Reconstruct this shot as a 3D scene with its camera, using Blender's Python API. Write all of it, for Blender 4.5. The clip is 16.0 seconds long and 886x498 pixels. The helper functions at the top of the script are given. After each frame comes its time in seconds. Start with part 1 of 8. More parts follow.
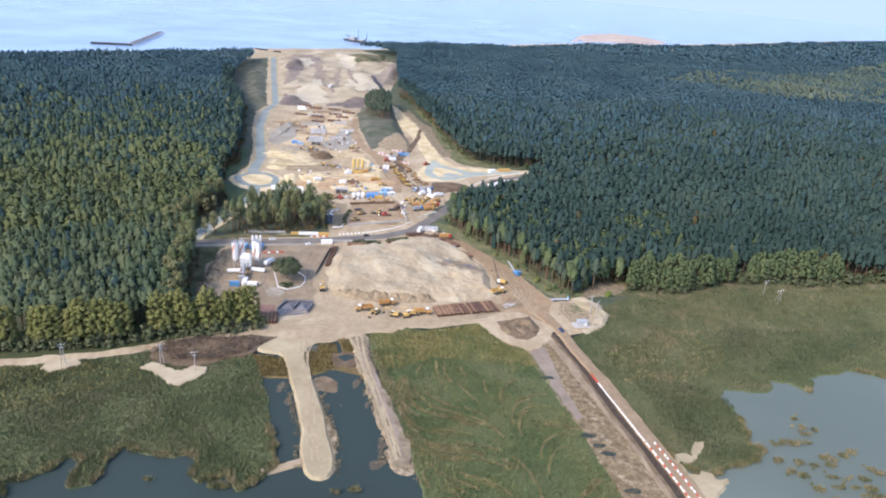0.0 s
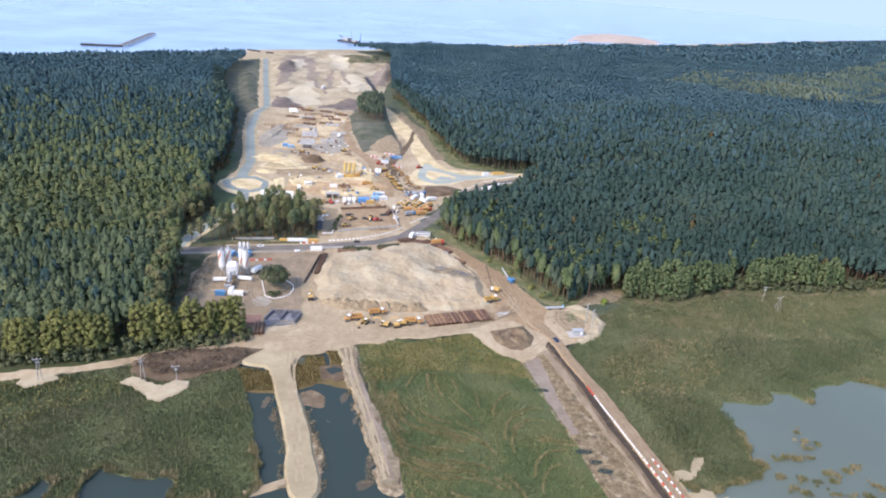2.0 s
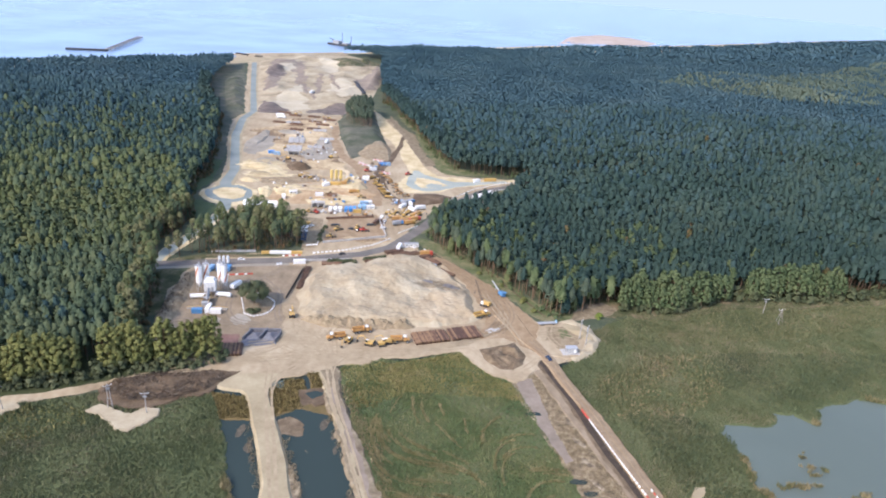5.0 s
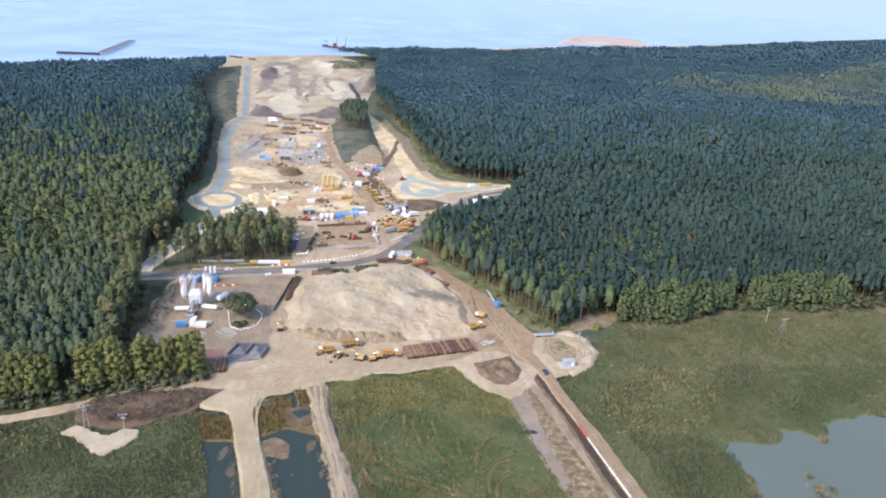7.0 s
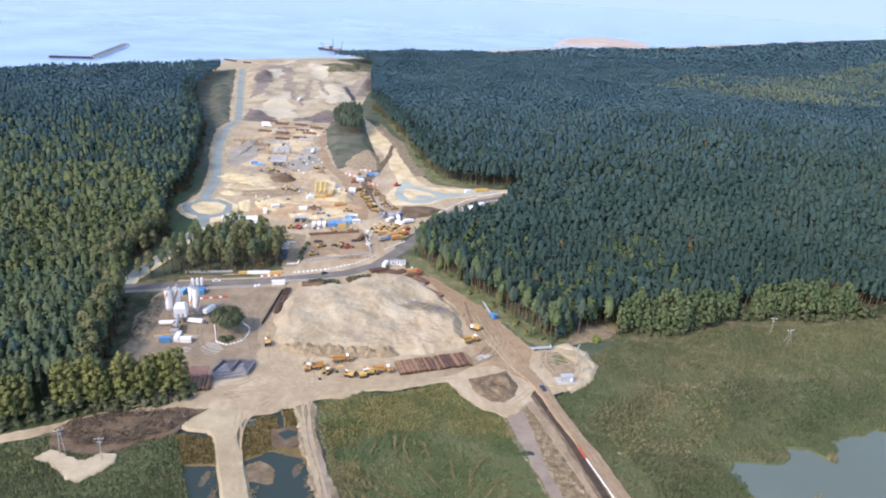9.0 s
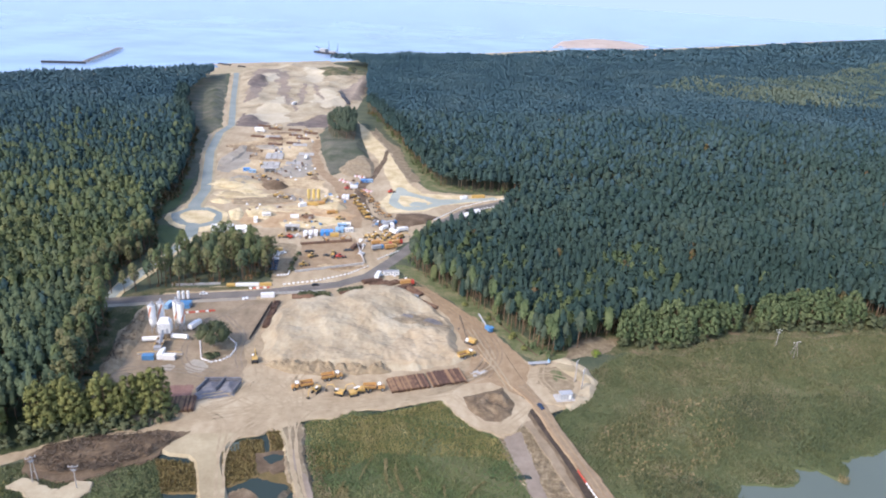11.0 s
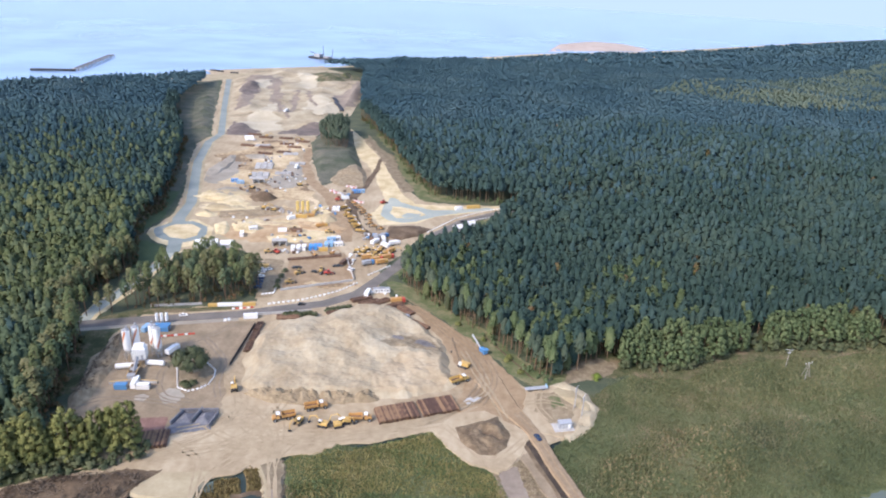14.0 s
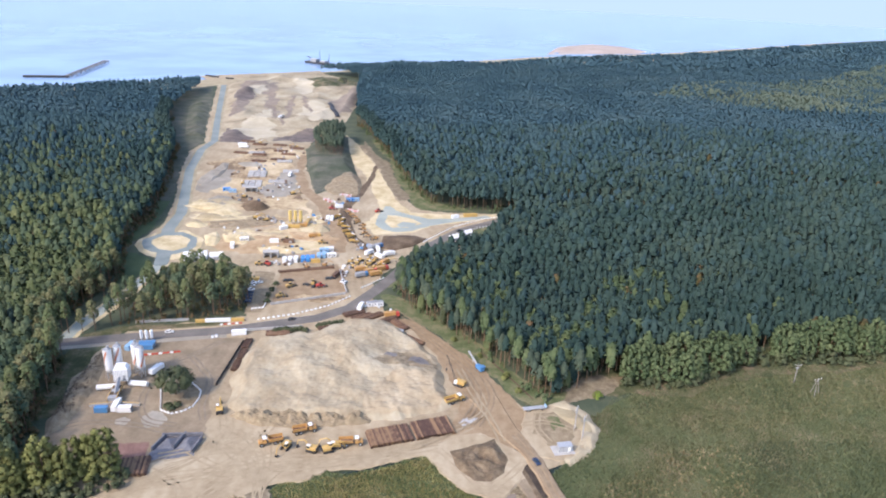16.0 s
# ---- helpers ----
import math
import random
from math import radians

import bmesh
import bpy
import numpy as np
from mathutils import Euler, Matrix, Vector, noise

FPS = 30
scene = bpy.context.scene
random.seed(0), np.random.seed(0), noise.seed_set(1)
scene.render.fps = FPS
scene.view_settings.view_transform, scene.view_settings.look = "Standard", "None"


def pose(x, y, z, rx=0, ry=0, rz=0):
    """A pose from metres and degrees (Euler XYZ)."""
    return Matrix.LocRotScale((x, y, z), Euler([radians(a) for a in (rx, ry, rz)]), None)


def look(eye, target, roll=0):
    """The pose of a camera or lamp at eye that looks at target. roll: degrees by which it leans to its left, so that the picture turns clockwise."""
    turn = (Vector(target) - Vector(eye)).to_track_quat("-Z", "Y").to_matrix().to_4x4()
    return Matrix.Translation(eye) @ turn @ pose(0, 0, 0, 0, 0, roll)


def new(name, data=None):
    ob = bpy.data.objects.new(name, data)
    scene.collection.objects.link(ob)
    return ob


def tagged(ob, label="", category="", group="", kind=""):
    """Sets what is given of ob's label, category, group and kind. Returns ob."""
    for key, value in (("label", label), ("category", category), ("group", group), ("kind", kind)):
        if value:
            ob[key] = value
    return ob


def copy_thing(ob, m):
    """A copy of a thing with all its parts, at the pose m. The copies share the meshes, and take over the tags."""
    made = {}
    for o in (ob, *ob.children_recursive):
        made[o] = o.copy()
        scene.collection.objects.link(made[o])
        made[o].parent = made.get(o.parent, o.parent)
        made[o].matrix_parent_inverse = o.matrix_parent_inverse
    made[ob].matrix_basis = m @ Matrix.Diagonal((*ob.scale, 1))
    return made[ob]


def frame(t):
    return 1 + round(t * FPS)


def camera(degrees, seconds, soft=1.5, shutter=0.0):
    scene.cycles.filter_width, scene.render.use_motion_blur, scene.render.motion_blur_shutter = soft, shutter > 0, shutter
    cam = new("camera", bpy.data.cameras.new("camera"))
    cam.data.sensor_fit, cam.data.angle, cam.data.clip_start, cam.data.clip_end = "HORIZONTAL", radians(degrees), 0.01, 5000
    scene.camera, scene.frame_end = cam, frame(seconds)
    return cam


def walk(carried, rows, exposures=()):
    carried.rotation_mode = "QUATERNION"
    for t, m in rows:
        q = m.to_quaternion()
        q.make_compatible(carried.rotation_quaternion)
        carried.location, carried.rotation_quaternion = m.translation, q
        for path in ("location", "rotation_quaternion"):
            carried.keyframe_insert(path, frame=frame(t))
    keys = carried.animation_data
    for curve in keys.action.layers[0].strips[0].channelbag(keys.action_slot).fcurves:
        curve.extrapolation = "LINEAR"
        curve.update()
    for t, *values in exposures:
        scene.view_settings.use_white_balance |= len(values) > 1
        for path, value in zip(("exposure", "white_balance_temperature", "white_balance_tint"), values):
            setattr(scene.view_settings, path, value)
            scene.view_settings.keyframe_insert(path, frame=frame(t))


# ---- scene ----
cam = camera(65.0, 16.0, soft=2.0)
walk(cam, [
    (0.0, pose(-0.00, 0.00, 180.61, 67.138, -3.909, 1.233)),
    (0.5, pose(0.57, 2.73, 180.60, 67.147, -3.915, 1.122)),
    (1.0, pose(1.15, 5.47, 180.58, 67.162, -3.900, 1.012)),
    (1.5, pose(1.76, 8.30, 180.56, 67.178, -3.899, 0.951)),
    (2.0, pose(2.37, 11.14, 180.54, 67.171, -3.845, 0.873)),
    (2.5, pose(3.00, 14.08, 180.50, 67.195, -3.766, 0.769)),
    (3.0, pose(3.64, 17.01, 180.47, 67.236, -3.723, 0.657)),
    (3.5, pose(4.30, 20.03, 180.43, 67.317, -3.690, 0.521)),
    (4.0, pose(4.97, 23.05, 180.39, 67.294, -3.650, 0.453)),
    (5.0, pose(6.34, 29.25, 180.29, 67.336, -3.640, 0.346)),
    (6.0, pose(7.75, 35.59, 180.19, 67.392, -3.538, 0.217)),
    (6.5, pose(8.47, 38.83, 180.14, 67.419, -3.449, 0.148)),
    (7.0, pose(9.19, 42.06, 180.09, 67.438, -3.383, 0.077)),
    (7.5, pose(9.92, 45.34, 180.05, 67.471, -3.329, 0.021)),
    (8.0, pose(10.65, 48.62, 180.00, 67.496, -3.295, -0.004)),
    (8.5, pose(11.39, 51.95, 179.95, 67.527, -3.239, -0.029)),
    (9.0, pose(12.13, 55.27, 179.91, 67.578, -3.176, -0.074)),
    (9.5, pose(12.88, 58.64, 179.87, 67.719, -3.094, -0.146)),
    (10.0, pose(13.62, 62.00, 179.83, 67.663, -3.039, -0.174)),
    (11.0, pose(15.11, 68.77, 179.77, 67.742, -2.896, -0.249)),
    (12.0, pose(16.60, 75.58, 179.74, 67.808, -2.790, -0.268)),
    (12.5, pose(17.34, 78.99, 179.74, 67.859, -2.727, -0.292)),
    (13.0, pose(18.08, 82.40, 179.73, 67.899, -2.626, -0.347)),
    (13.5, pose(18.81, 85.81, 179.75, 67.942, -2.540, -0.399)),
    (14.0, pose(19.54, 89.22, 179.76, 67.998, -2.489, -0.439)),
    (14.5, pose(20.25, 92.62, 179.80, 68.026, -2.422, -0.481)),
    (15.0, pose(20.97, 96.03, 179.83, 68.076, -2.346, -0.494)),
    (15.5, pose(21.67, 99.41, 179.88, 68.122, -2.285, -0.518)),
    (16.0, pose(22.37, 102.80, 179.93, 68.243, -2.176, -0.573)),
], exposures=[(0.0, 1.26, 6330, 17.0), (16.0, 1.25, 6330, 17.0)])

# ---- daylight: thin broken cloud, sun from the left and a little behind ----
SUN_ELEV, SUN_AZ = 42.0, -132.0          # azimuth counted from +y towards +x
world = bpy.data.worlds.new("world")
scene.world = world
world.use_nodes = True
wn = world.node_tree.nodes
sky = wn.new("ShaderNodeTexSky")
sky.sky_type = 'NISHITA'
sky.sun_disc = False
sky.sun_elevation = radians(SUN_ELEV)
sky.sun_rotation = radians(SUN_AZ)
sky.air_density, sky.dust_density, sky.ozone_density = 1.0, 1.5, 1.5
wn["Background"].inputs["Strength"].default_value = 0.15
world.node_tree.links.new(sky.outputs[0], wn["Background"].inputs["Color"])
sun_data = bpy.data.lights.new("sun", 'SUN')
sun_data.energy, sun_data.angle, sun_data.color = 1.45, radians(8.0), (1.0, 0.91, 0.78)
sun = new("sun", sun_data)
sa, se = radians(SUN_AZ), radians(SUN_ELEV)
sun_dir = Vector((math.sin(sa) * math.cos(se), math.cos(sa) * math.cos(se), math.sin(se)))
sun.matrix_world = look(sun_dir * 900 + Vector((0, 500, 0)), Vector((0, 500, 0)))


# ---- materials ----
def surface(name, stops, scale=0.3, rough=0.9, bump=0.3, fine=4.0, metal=0.0, island=0.0, objrand=0.0, spec=0.3, stretch=None, ruts=0.0, span=0.22, thin=0.0):
    """A procedural material: colour stops over broad noise, mixed with fine grain and relief. Noise scale is per metre."""
    m = bpy.data.materials.new(name)
    m.use_nodes = True
    nt = m.node_tree
    n, l = nt.nodes, nt.links
    b = n["Principled BSDF"]
    geo = n.new("ShaderNodeNewGeometry")
    pos = geo.outputs["Position"]
    if stretch:
        mp = n.new("ShaderNodeMapping")
        mp.inputs["Scale"].default_value = stretch
        l.new(pos, mp.inputs["Vector"])
        pos = mp.outputs[0]
    broad = n.new("ShaderNodeTexNoise")
    broad.inputs["Scale"].default_value, broad.inputs["Detail"].default_value = scale, 6.0
    broad.inputs["Roughness"].default_value = 0.62
    l.new(pos, broad.inputs["Vector"])
    grain = n.new("ShaderNodeTexNoise")
    grain.inputs["Scale"].default_value, grain.inputs["Detail"].default_value = fine, 3.0
    l.new(pos, grain.inputs["Vector"])
    mix = n.new("ShaderNodeMath")
    mix.operation = 'MULTIPLY_ADD'
    mix.inputs[1].default_value = 0.3
    l.new(grain.outputs["Fac"], mix.inputs[0])
    sub = n.new("ShaderNodeMath")
    sub.operation = 'SUBTRACT'
    sub.inputs[1].default_value = 0.15
    l.new(broad.outputs["Fac"], sub.inputs[0])
    l.new(sub.outputs[0], mix.inputs[2])
    fac = mix.outputs[0]
    if ruts:
        wave = n.new("ShaderNodeTexWave")
        wave.inputs["Scale"].default_value, wave.inputs["Distortion"].default_value = 0.05, 30.0
        wave.inputs["Detail"].default_value, wave.inputs["Detail Scale"].default_value = 3.0, 0.25
        l.new(pos, wave.inputs["Vector"])
        wr = n.new("ShaderNodeMath")
        wr.operation = 'MULTIPLY_ADD'
        wr.inputs[1].default_value = ruts
        l.new(wave.outputs["Fac"], wr.inputs[0])
        wo = n.new("ShaderNodeMath")
        wo.operation = 'SUBTRACT'
        wo.inputs[1].default_value = ruts / 2
        l.new(fac, wo.inputs[0])
        l.new(wo.outputs[0], wr.inputs[2])
        fac = wr.outputs[0]
    for source, amount in ((("Random Per Island", geo), island), (("Random", None), objrand)):
        if amount:
            node = source[1] or n.new("ShaderNodeObjectInfo")
            add = n.new("ShaderNodeMath")
            add.operation = 'MULTIPLY_ADD'
            add.inputs[1].default_value = amount
            l.new(node.outputs[source[0]], add.inputs[0])
            off = n.new("ShaderNodeMath")
            off.operation = 'SUBTRACT'
            off.inputs[1].default_value = amount / 2
            l.new(fac, off.inputs[0])
            l.new(off.outputs[0], add.inputs[2])
            fac = add.outputs[0]
    ramp = n.new("ShaderNodeValToRGB")
    e = ramp.color_ramp.elements
    lo, hi = 0.5 - span, 0.5 + span
    k = len(stops)
    for i, c in enumerate(stops):
        p = lo + (hi - lo) * i / max(1, k - 1)
        el = e[i] if i < 2 else e.new(p)
        el.position, el.color = p, (*c, 1)
    l.new(fac, ramp.inputs["Fac"])
    l.new(ramp.outputs["Color"], b.inputs["Base Color"])
    b.inputs["Roughness"].default_value, b.inputs["Metallic"].default_value = rough, metal
    b.inputs["Specular IOR Level"].default_value = spec
    if bump:
        bp = n.new("ShaderNodeBump")
        bp.inputs["Strength"].default_value, bp.inputs["Distance"].default_value = bump, 0.4
        l.new(fac, bp.inputs["Height"])
        l.new(bp.outputs[0], b.inputs["Normal"])
    if thin:
        # leaves let part of the light through
        tr = n.new("ShaderNodeBsdfTranslucent")
        l.new(ramp.outputs["Color"], tr.inputs["Color"])
        mx = n.new("ShaderNodeMixShader")
        mx.inputs[0].default_value = thin
        l.new(b.outputs[0], mx.inputs[1])
        l.new(tr.outputs[0], mx.inputs[2])
        l.new(mx.outputs[0], n["Material Output"].inputs["Surface"])
    return m


def paint(name, c, rough=0.45, metal=0.0, dirt=0.25):
    d = tuple(x * (1 - dirt) + 0.22 * dirt * f for x, f in zip(c, (1, 0.85, 0.65)))
    return surface(name, [d, c, c], scale=0.8, rough=rough, bump=0.05, fine=6.0, metal=metal)


def water_material(name, deep, wave, strength, rough, spec=0.5):
    m = bpy.data.materials.new(name)
    m.use_nodes = True
    n, l = m.node_tree.nodes, m.node_tree.links
    b = n["Principled BSDF"]
    geo = n.new("ShaderNodeNewGeometry")
    tex = n.new("ShaderNodeTexNoise")
    tex.inputs["Scale"].default_value, tex.inputs["Detail"].default_value = wave, 8.0
    l.new(geo.outputs["Position"], tex.inputs["Vector"])
    big = n.new("ShaderNodeTexNoise")
    big.inputs["Scale"].default_value, big.inputs["Detail"].default_value = 0.006, 4.0
    l.new(geo.outputs["Position"], big.inputs["Vector"])
    ramp = n.new("ShaderNodeValToRGB")
    e = ramp.color_ramp.elements
    e[0].position, e[0].color = 0.35, (*deep, 1)
    e[1].position, e[1].color = 0.65, (*(x * 1.35 for x in deep), 1)
    l.new(big.outputs["Fac"], ramp.inputs["Fac"])
    l.new(ramp.outputs[0], b.inputs["Base Color"])
    b.inputs["Roughness"].default_value, b.inputs["IOR"].default_value = rough, 1.33
    b.inputs["Specular IOR Level"].default_value = spec
    bp = n.new("ShaderNodeBump")
    bp.inputs["Strength"].default_value, bp.inputs["Distance"].default_value = strength, 0.3
    l.new(tex.outputs["Fac"], bp.inputs["Height"])
    l.new(bp.outputs[0], b.inputs["Normal"])
    return m


SEA = water_material("sea_water", (0.215, 0.335, 0.50), 0.25, 0.05, 0.12)
SILTY = water_material("silty_water", (0.116, 0.142, 0.122), 0.8, 0.05, 0.22, 0.14)
LAGOON = water_material("lagoon_water", (0.032, 0.046, 0.043), 0.8, 0.06, 0.22, 0.11)
FOREST_FLOOR = surface("forest_floor", [(0.04, 0.055, 0.034), (0.07, 0.085, 0.05), (0.11, 0.11, 0.06)], scale=0.06, bump=0.5, fine=0.7)
SAND = surface("bare_sand", [(0.256, 0.192, 0.117), (0.371, 0.292, 0.187), (0.471, 0.388, 0.266)], scale=0.035, bump=0.5, fine=0.45, ruts=0.06)
PALE_SAND = surface("pale_sand", [(0.275, 0.218, 0.132), (0.35, 0.287, 0.178), (0.43, 0.36, 0.234)], scale=0.06, bump=0.4, fine=0.8)
MOUND_SAND = surface("tipped_pale_sand", [(0.293, 0.227, 0.142), (0.378, 0.312, 0.208), (0.439, 0.377, 0.267)], scale=0.05, bump=0.45, fine=0.5, stretch=(1.25, 0.8, 1.0), span=0.17)
PACKED = surface("packed_grey_earth", [(0.18, 0.136, 0.087), (0.249, 0.192, 0.126), (0.334, 0.262, 0.175)], scale=0.07, bump=0.4, fine=0.6, ruts=0.05)
BROWN_EARTH = surface("brown_earth", [(0.072, 0.047, 0.028), (0.122, 0.085, 0.052), (0.19, 0.138, 0.088)], scale=0.12, bump=0.9, fine=0.9)
LITTER_MUD = surface("littered_mud", [(0.122, 0.094, 0.063), (0.244, 0.19, 0.121), (0.403, 0.33, 0.218)], scale=0.35, bump=0.9, fine=1.2, span=0.13)
REDDISH = surface("reddish_gravel", [(0.231, 0.156, 0.089), (0.299, 0.212, 0.125), (0.357, 0.265, 0.166)], scale=0.12, bump=0.3, fine=1.2, ruts=0.05)
ASPHALT = surface("asphalt", [(0.123, 0.112, 0.099), (0.158, 0.142, 0.125), (0.202, 0.18, 0.155)], scale=0.1, bump=0.1, fine=2.0)
NEW_ROAD = surface("pale_blue_gravel_base", [(0.172, 0.205, 0.195), (0.218, 0.252, 0.237), (0.277, 0.302, 0.276)], scale=0.06, bump=0.15, fine=1.0)
# pale stops raised to carry the sunlight on the middle of the site
EXCAV = surface("excavated_ground", [(0.179, 0.123, 0.073), (0.331, 0.24, 0.138), (0.452, 0.344, 0.201), (0.504, 0.394, 0.24), (0.578, 0.464, 0.298)], scale=0.022, bump=0.8, fine=0.3, span=0.11)
# grass with the poplars' shadow put into its colour
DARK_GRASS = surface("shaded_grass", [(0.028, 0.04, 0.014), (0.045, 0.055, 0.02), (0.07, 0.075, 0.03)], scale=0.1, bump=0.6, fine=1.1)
LUSH = surface("lush_green_grass", [(0.045, 0.07, 0.03), (0.07, 0.10, 0.042), (0.10, 0.125, 0.06)], scale=0.08, bump=0.6, fine=0.9)
PALE_GRAVEL = surface("pale_turquoise_gravel", [(0.255, 0.285, 0.252), (0.315, 0.345, 0.302), (0.395, 0.405, 0.342)], scale=0.05, bump=0.15, fine=1.0)
DAMP_BROWN = surface("damp_brown_spoil", [(0.095, 0.066, 0.04), (0.155, 0.112, 0.068), (0.24, 0.18, 0.115)], scale=0.25, bump=0.9, fine=1.2)
WHITE_SAND = surface("washed_white_sand", [(0.328, 0.266, 0.172), (0.402, 0.335, 0.224), (0.459, 0.393, 0.271)], scale=0.15, bump=0.5, fine=1.0)
DITCH_MUD = surface("ditch_mud", [(0.12, 0.09, 0.058), (0.205, 0.162, 0.103), (0.31, 0.255, 0.17)], scale=0.22, bump=0.6, fine=0.9)
PEAT = surface("shadow_dark_peat", [(0.035, 0.026, 0.019), (0.055, 0.041, 0.029), (0.085, 0.064, 0.045)], scale=0.3, bump=0.8, fine=1.2)
GRASS = surface("rough_grass", [(0.05, 0.058, 0.022), (0.08, 0.086, 0.036), (0.12, 0.105, 0.056), (0.19, 0.145, 0.088)], scale=0.09, bump=0.6, fine=0.8, span=0.11)
DREDGED = surface("dredged_sand", [(0.36, 0.285, 0.23), (0.43, 0.35, 0.29), (0.50, 0.42, 0.36)], scale=0.02, bump=0.3, fine=0.2)
REED_BED = surface("reed_bed", [(0.065, 0.081, 0.034), (0.09, 0.105, 0.044), (0.128, 0.124, 0.061)], scale=0.02, bump=1.0, fine=0.9)
DRY_REED = surface("dry_reed_patch", [(0.098, 0.076, 0.028), (0.138, 0.1, 0.039), (0.172, 0.119, 0.056)], scale=0.2, bump=0.8, fine=1.2)
PINE = surface("pine_needles", [(0.031, 0.06, 0.059), (0.046, 0.081, 0.075), (0.069, 0.104, 0.086)], scale=0.018, rough=0.9, bump=0.0, fine=0.17, island=0.05, spec=0.05)
# mid and far pines: distance haze is put into the needle colour
MID_PINE = surface("haze_tinted_pine_needles", [(0.037, 0.074, 0.087), (0.052, 0.096, 0.107), (0.074, 0.119, 0.122)], scale=0.014, rough=0.9, bump=0.0, fine=0.11, island=0.04, spec=0.05)
FAR_PINE = surface("haze_blue_pine_needles", [(0.045, 0.091, 0.115), (0.064, 0.119, 0.14), (0.091, 0.147, 0.161)], scale=0.014, rough=0.9, bump=0.0, fine=0.11, island=0.04, spec=0.05)
POPLAR = surface("poplar_leaves", [(0.106, 0.119, 0.042), (0.16, 0.168, 0.058), (0.217, 0.213, 0.078)], scale=0.1, rough=0.7, bump=0.0, fine=0.5, island=0.28, spec=0.06)
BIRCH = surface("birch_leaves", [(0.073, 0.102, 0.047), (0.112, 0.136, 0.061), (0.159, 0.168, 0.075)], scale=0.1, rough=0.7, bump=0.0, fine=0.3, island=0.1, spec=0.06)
REED = surface("reed_blades", [(0.071, 0.096, 0.048), (0.102, 0.124, 0.059), (0.141, 0.144, 0.075), (0.202, 0.178, 0.109)], scale=0.022, rough=0.7, bump=0.0, fine=0.15, island=0.12, span=0.17, spec=0.2)
# lighter copy of the pine needles, sunlight put into the colour
EDGE_PINE = surface("sunlit_pine_needles", [(0.061, 0.091, 0.057), (0.091, 0.123, 0.07), (0.142, 0.161, 0.082)], scale=0.03, rough=0.9, bump=0.0, fine=0.18, island=0.08, spec=0.05)
GREEN_PINE = surface("green_pine_needles", [(0.029, 0.056, 0.049), (0.045, 0.076, 0.063), (0.07, 0.099, 0.073)], scale=0.02, rough=0.9, bump=0.0, fine=0.18, island=0.07, spec=0.05)
OLIVE_PINE = surface("olive_pine_needles", [(0.113, 0.123, 0.06), (0.164, 0.171, 0.082), (0.22, 0.209, 0.108)], scale=0.08, rough=0.75, bump=0.0, fine=0.3, island=0.3, spec=0.06, thin=0.12)
WILLOW = surface("olive_poplar_leaves", [(0.059, 0.089, 0.045), (0.093, 0.126, 0.06), (0.14, 0.17, 0.083)], scale=0.1, rough=0.9, bump=0.0, fine=0.5, island=0.25, spec=0.05)
DARK_EDGE = surface("dark_green_pine_needles", [(0.042, 0.066, 0.047), (0.064, 0.09, 0.06), (0.098, 0.118, 0.072)], scale=0.03, rough=0.9, bump=0.0, fine=0.2, island=0.25, thin=0.0)
# paler leaf colour that paints a patch of sun on the far wood
SUN_PATCH_WOOD = surface("sun_patch_leaves", [(0.092, 0.141, 0.123), (0.134, 0.176, 0.134), (0.185, 0.215, 0.145)], scale=0.012, rough=0.9, bump=0.0, fine=0.1, island=0.04, spec=0.05)
SCRUB = surface("rusty_undergrowth", [(0.052, 0.068, 0.028), (0.085, 0.085, 0.036), (0.13, 0.098, 0.046), (0.16, 0.10, 0.052)], scale=0.08, rough=0.8, bump=0.0, fine=0.4, island=0.35, spec=0.2, span=0.18)
PALE_GREY = surface("pale_grey_spoil", [(0.225, 0.195, 0.15), (0.29, 0.26, 0.208), (0.37, 0.335, 0.275)], scale=0.05, bump=0.6, fine=0.6)
CREAM = surface("cream_sand", [(0.428, 0.33, 0.177), (0.541, 0.44, 0.26), (0.632, 0.53, 0.335)], scale=0.08, bump=0.6, fine=0.5, span=0.16)
TAN = surface("orange_tan_sand", [(0.315, 0.2, 0.107), (0.399, 0.275, 0.153), (0.483, 0.355, 0.209)], scale=0.06, bump=0.5, fine=0.5, ruts=0.05, span=0.17)
SLOPE_TURF = surface("thin_slope_turf", [(0.058, 0.07, 0.041), (0.088, 0.093, 0.062), (0.134, 0.123, 0.091)], scale=0.06, bump=0.5, fine=0.6, span=0.14)
VERGE_GRASS = surface("green_verge_grass", [(0.074, 0.095, 0.035), (0.108, 0.124, 0.052), (0.153, 0.149, 0.074), (0.211, 0.183, 0.101)], scale=0.12, bump=0.6, fine=0.9, span=0.15)
DAMP = surface("damp_tan_sand", [(0.18, 0.135, 0.082), (0.265, 0.205, 0.128), (0.36, 0.29, 0.188)], scale=0.3, bump=0.9, fine=1.4)
TUBE = surface("rusty_tube_steel", [(0.09, 0.052, 0.04), (0.17, 0.10, 0.066), (0.29, 0.18, 0.10)], scale=0.5, rough=0.8, bump=0.2, fine=3.0, objrand=0.6)
MUD = surface("purple_grey_mud", [(0.18, 0.14, 0.107), (0.239, 0.191, 0.145), (0.299, 0.245, 0.19)], scale=0.08, bump=0.6, fine=0.5)
BARK = surface("pine_bark", [(0.088, 0.057, 0.037), (0.15, 0.095, 0.058), (0.194, 0.142, 0.095)], scale=1.0, bump=0.3, fine=5.0)
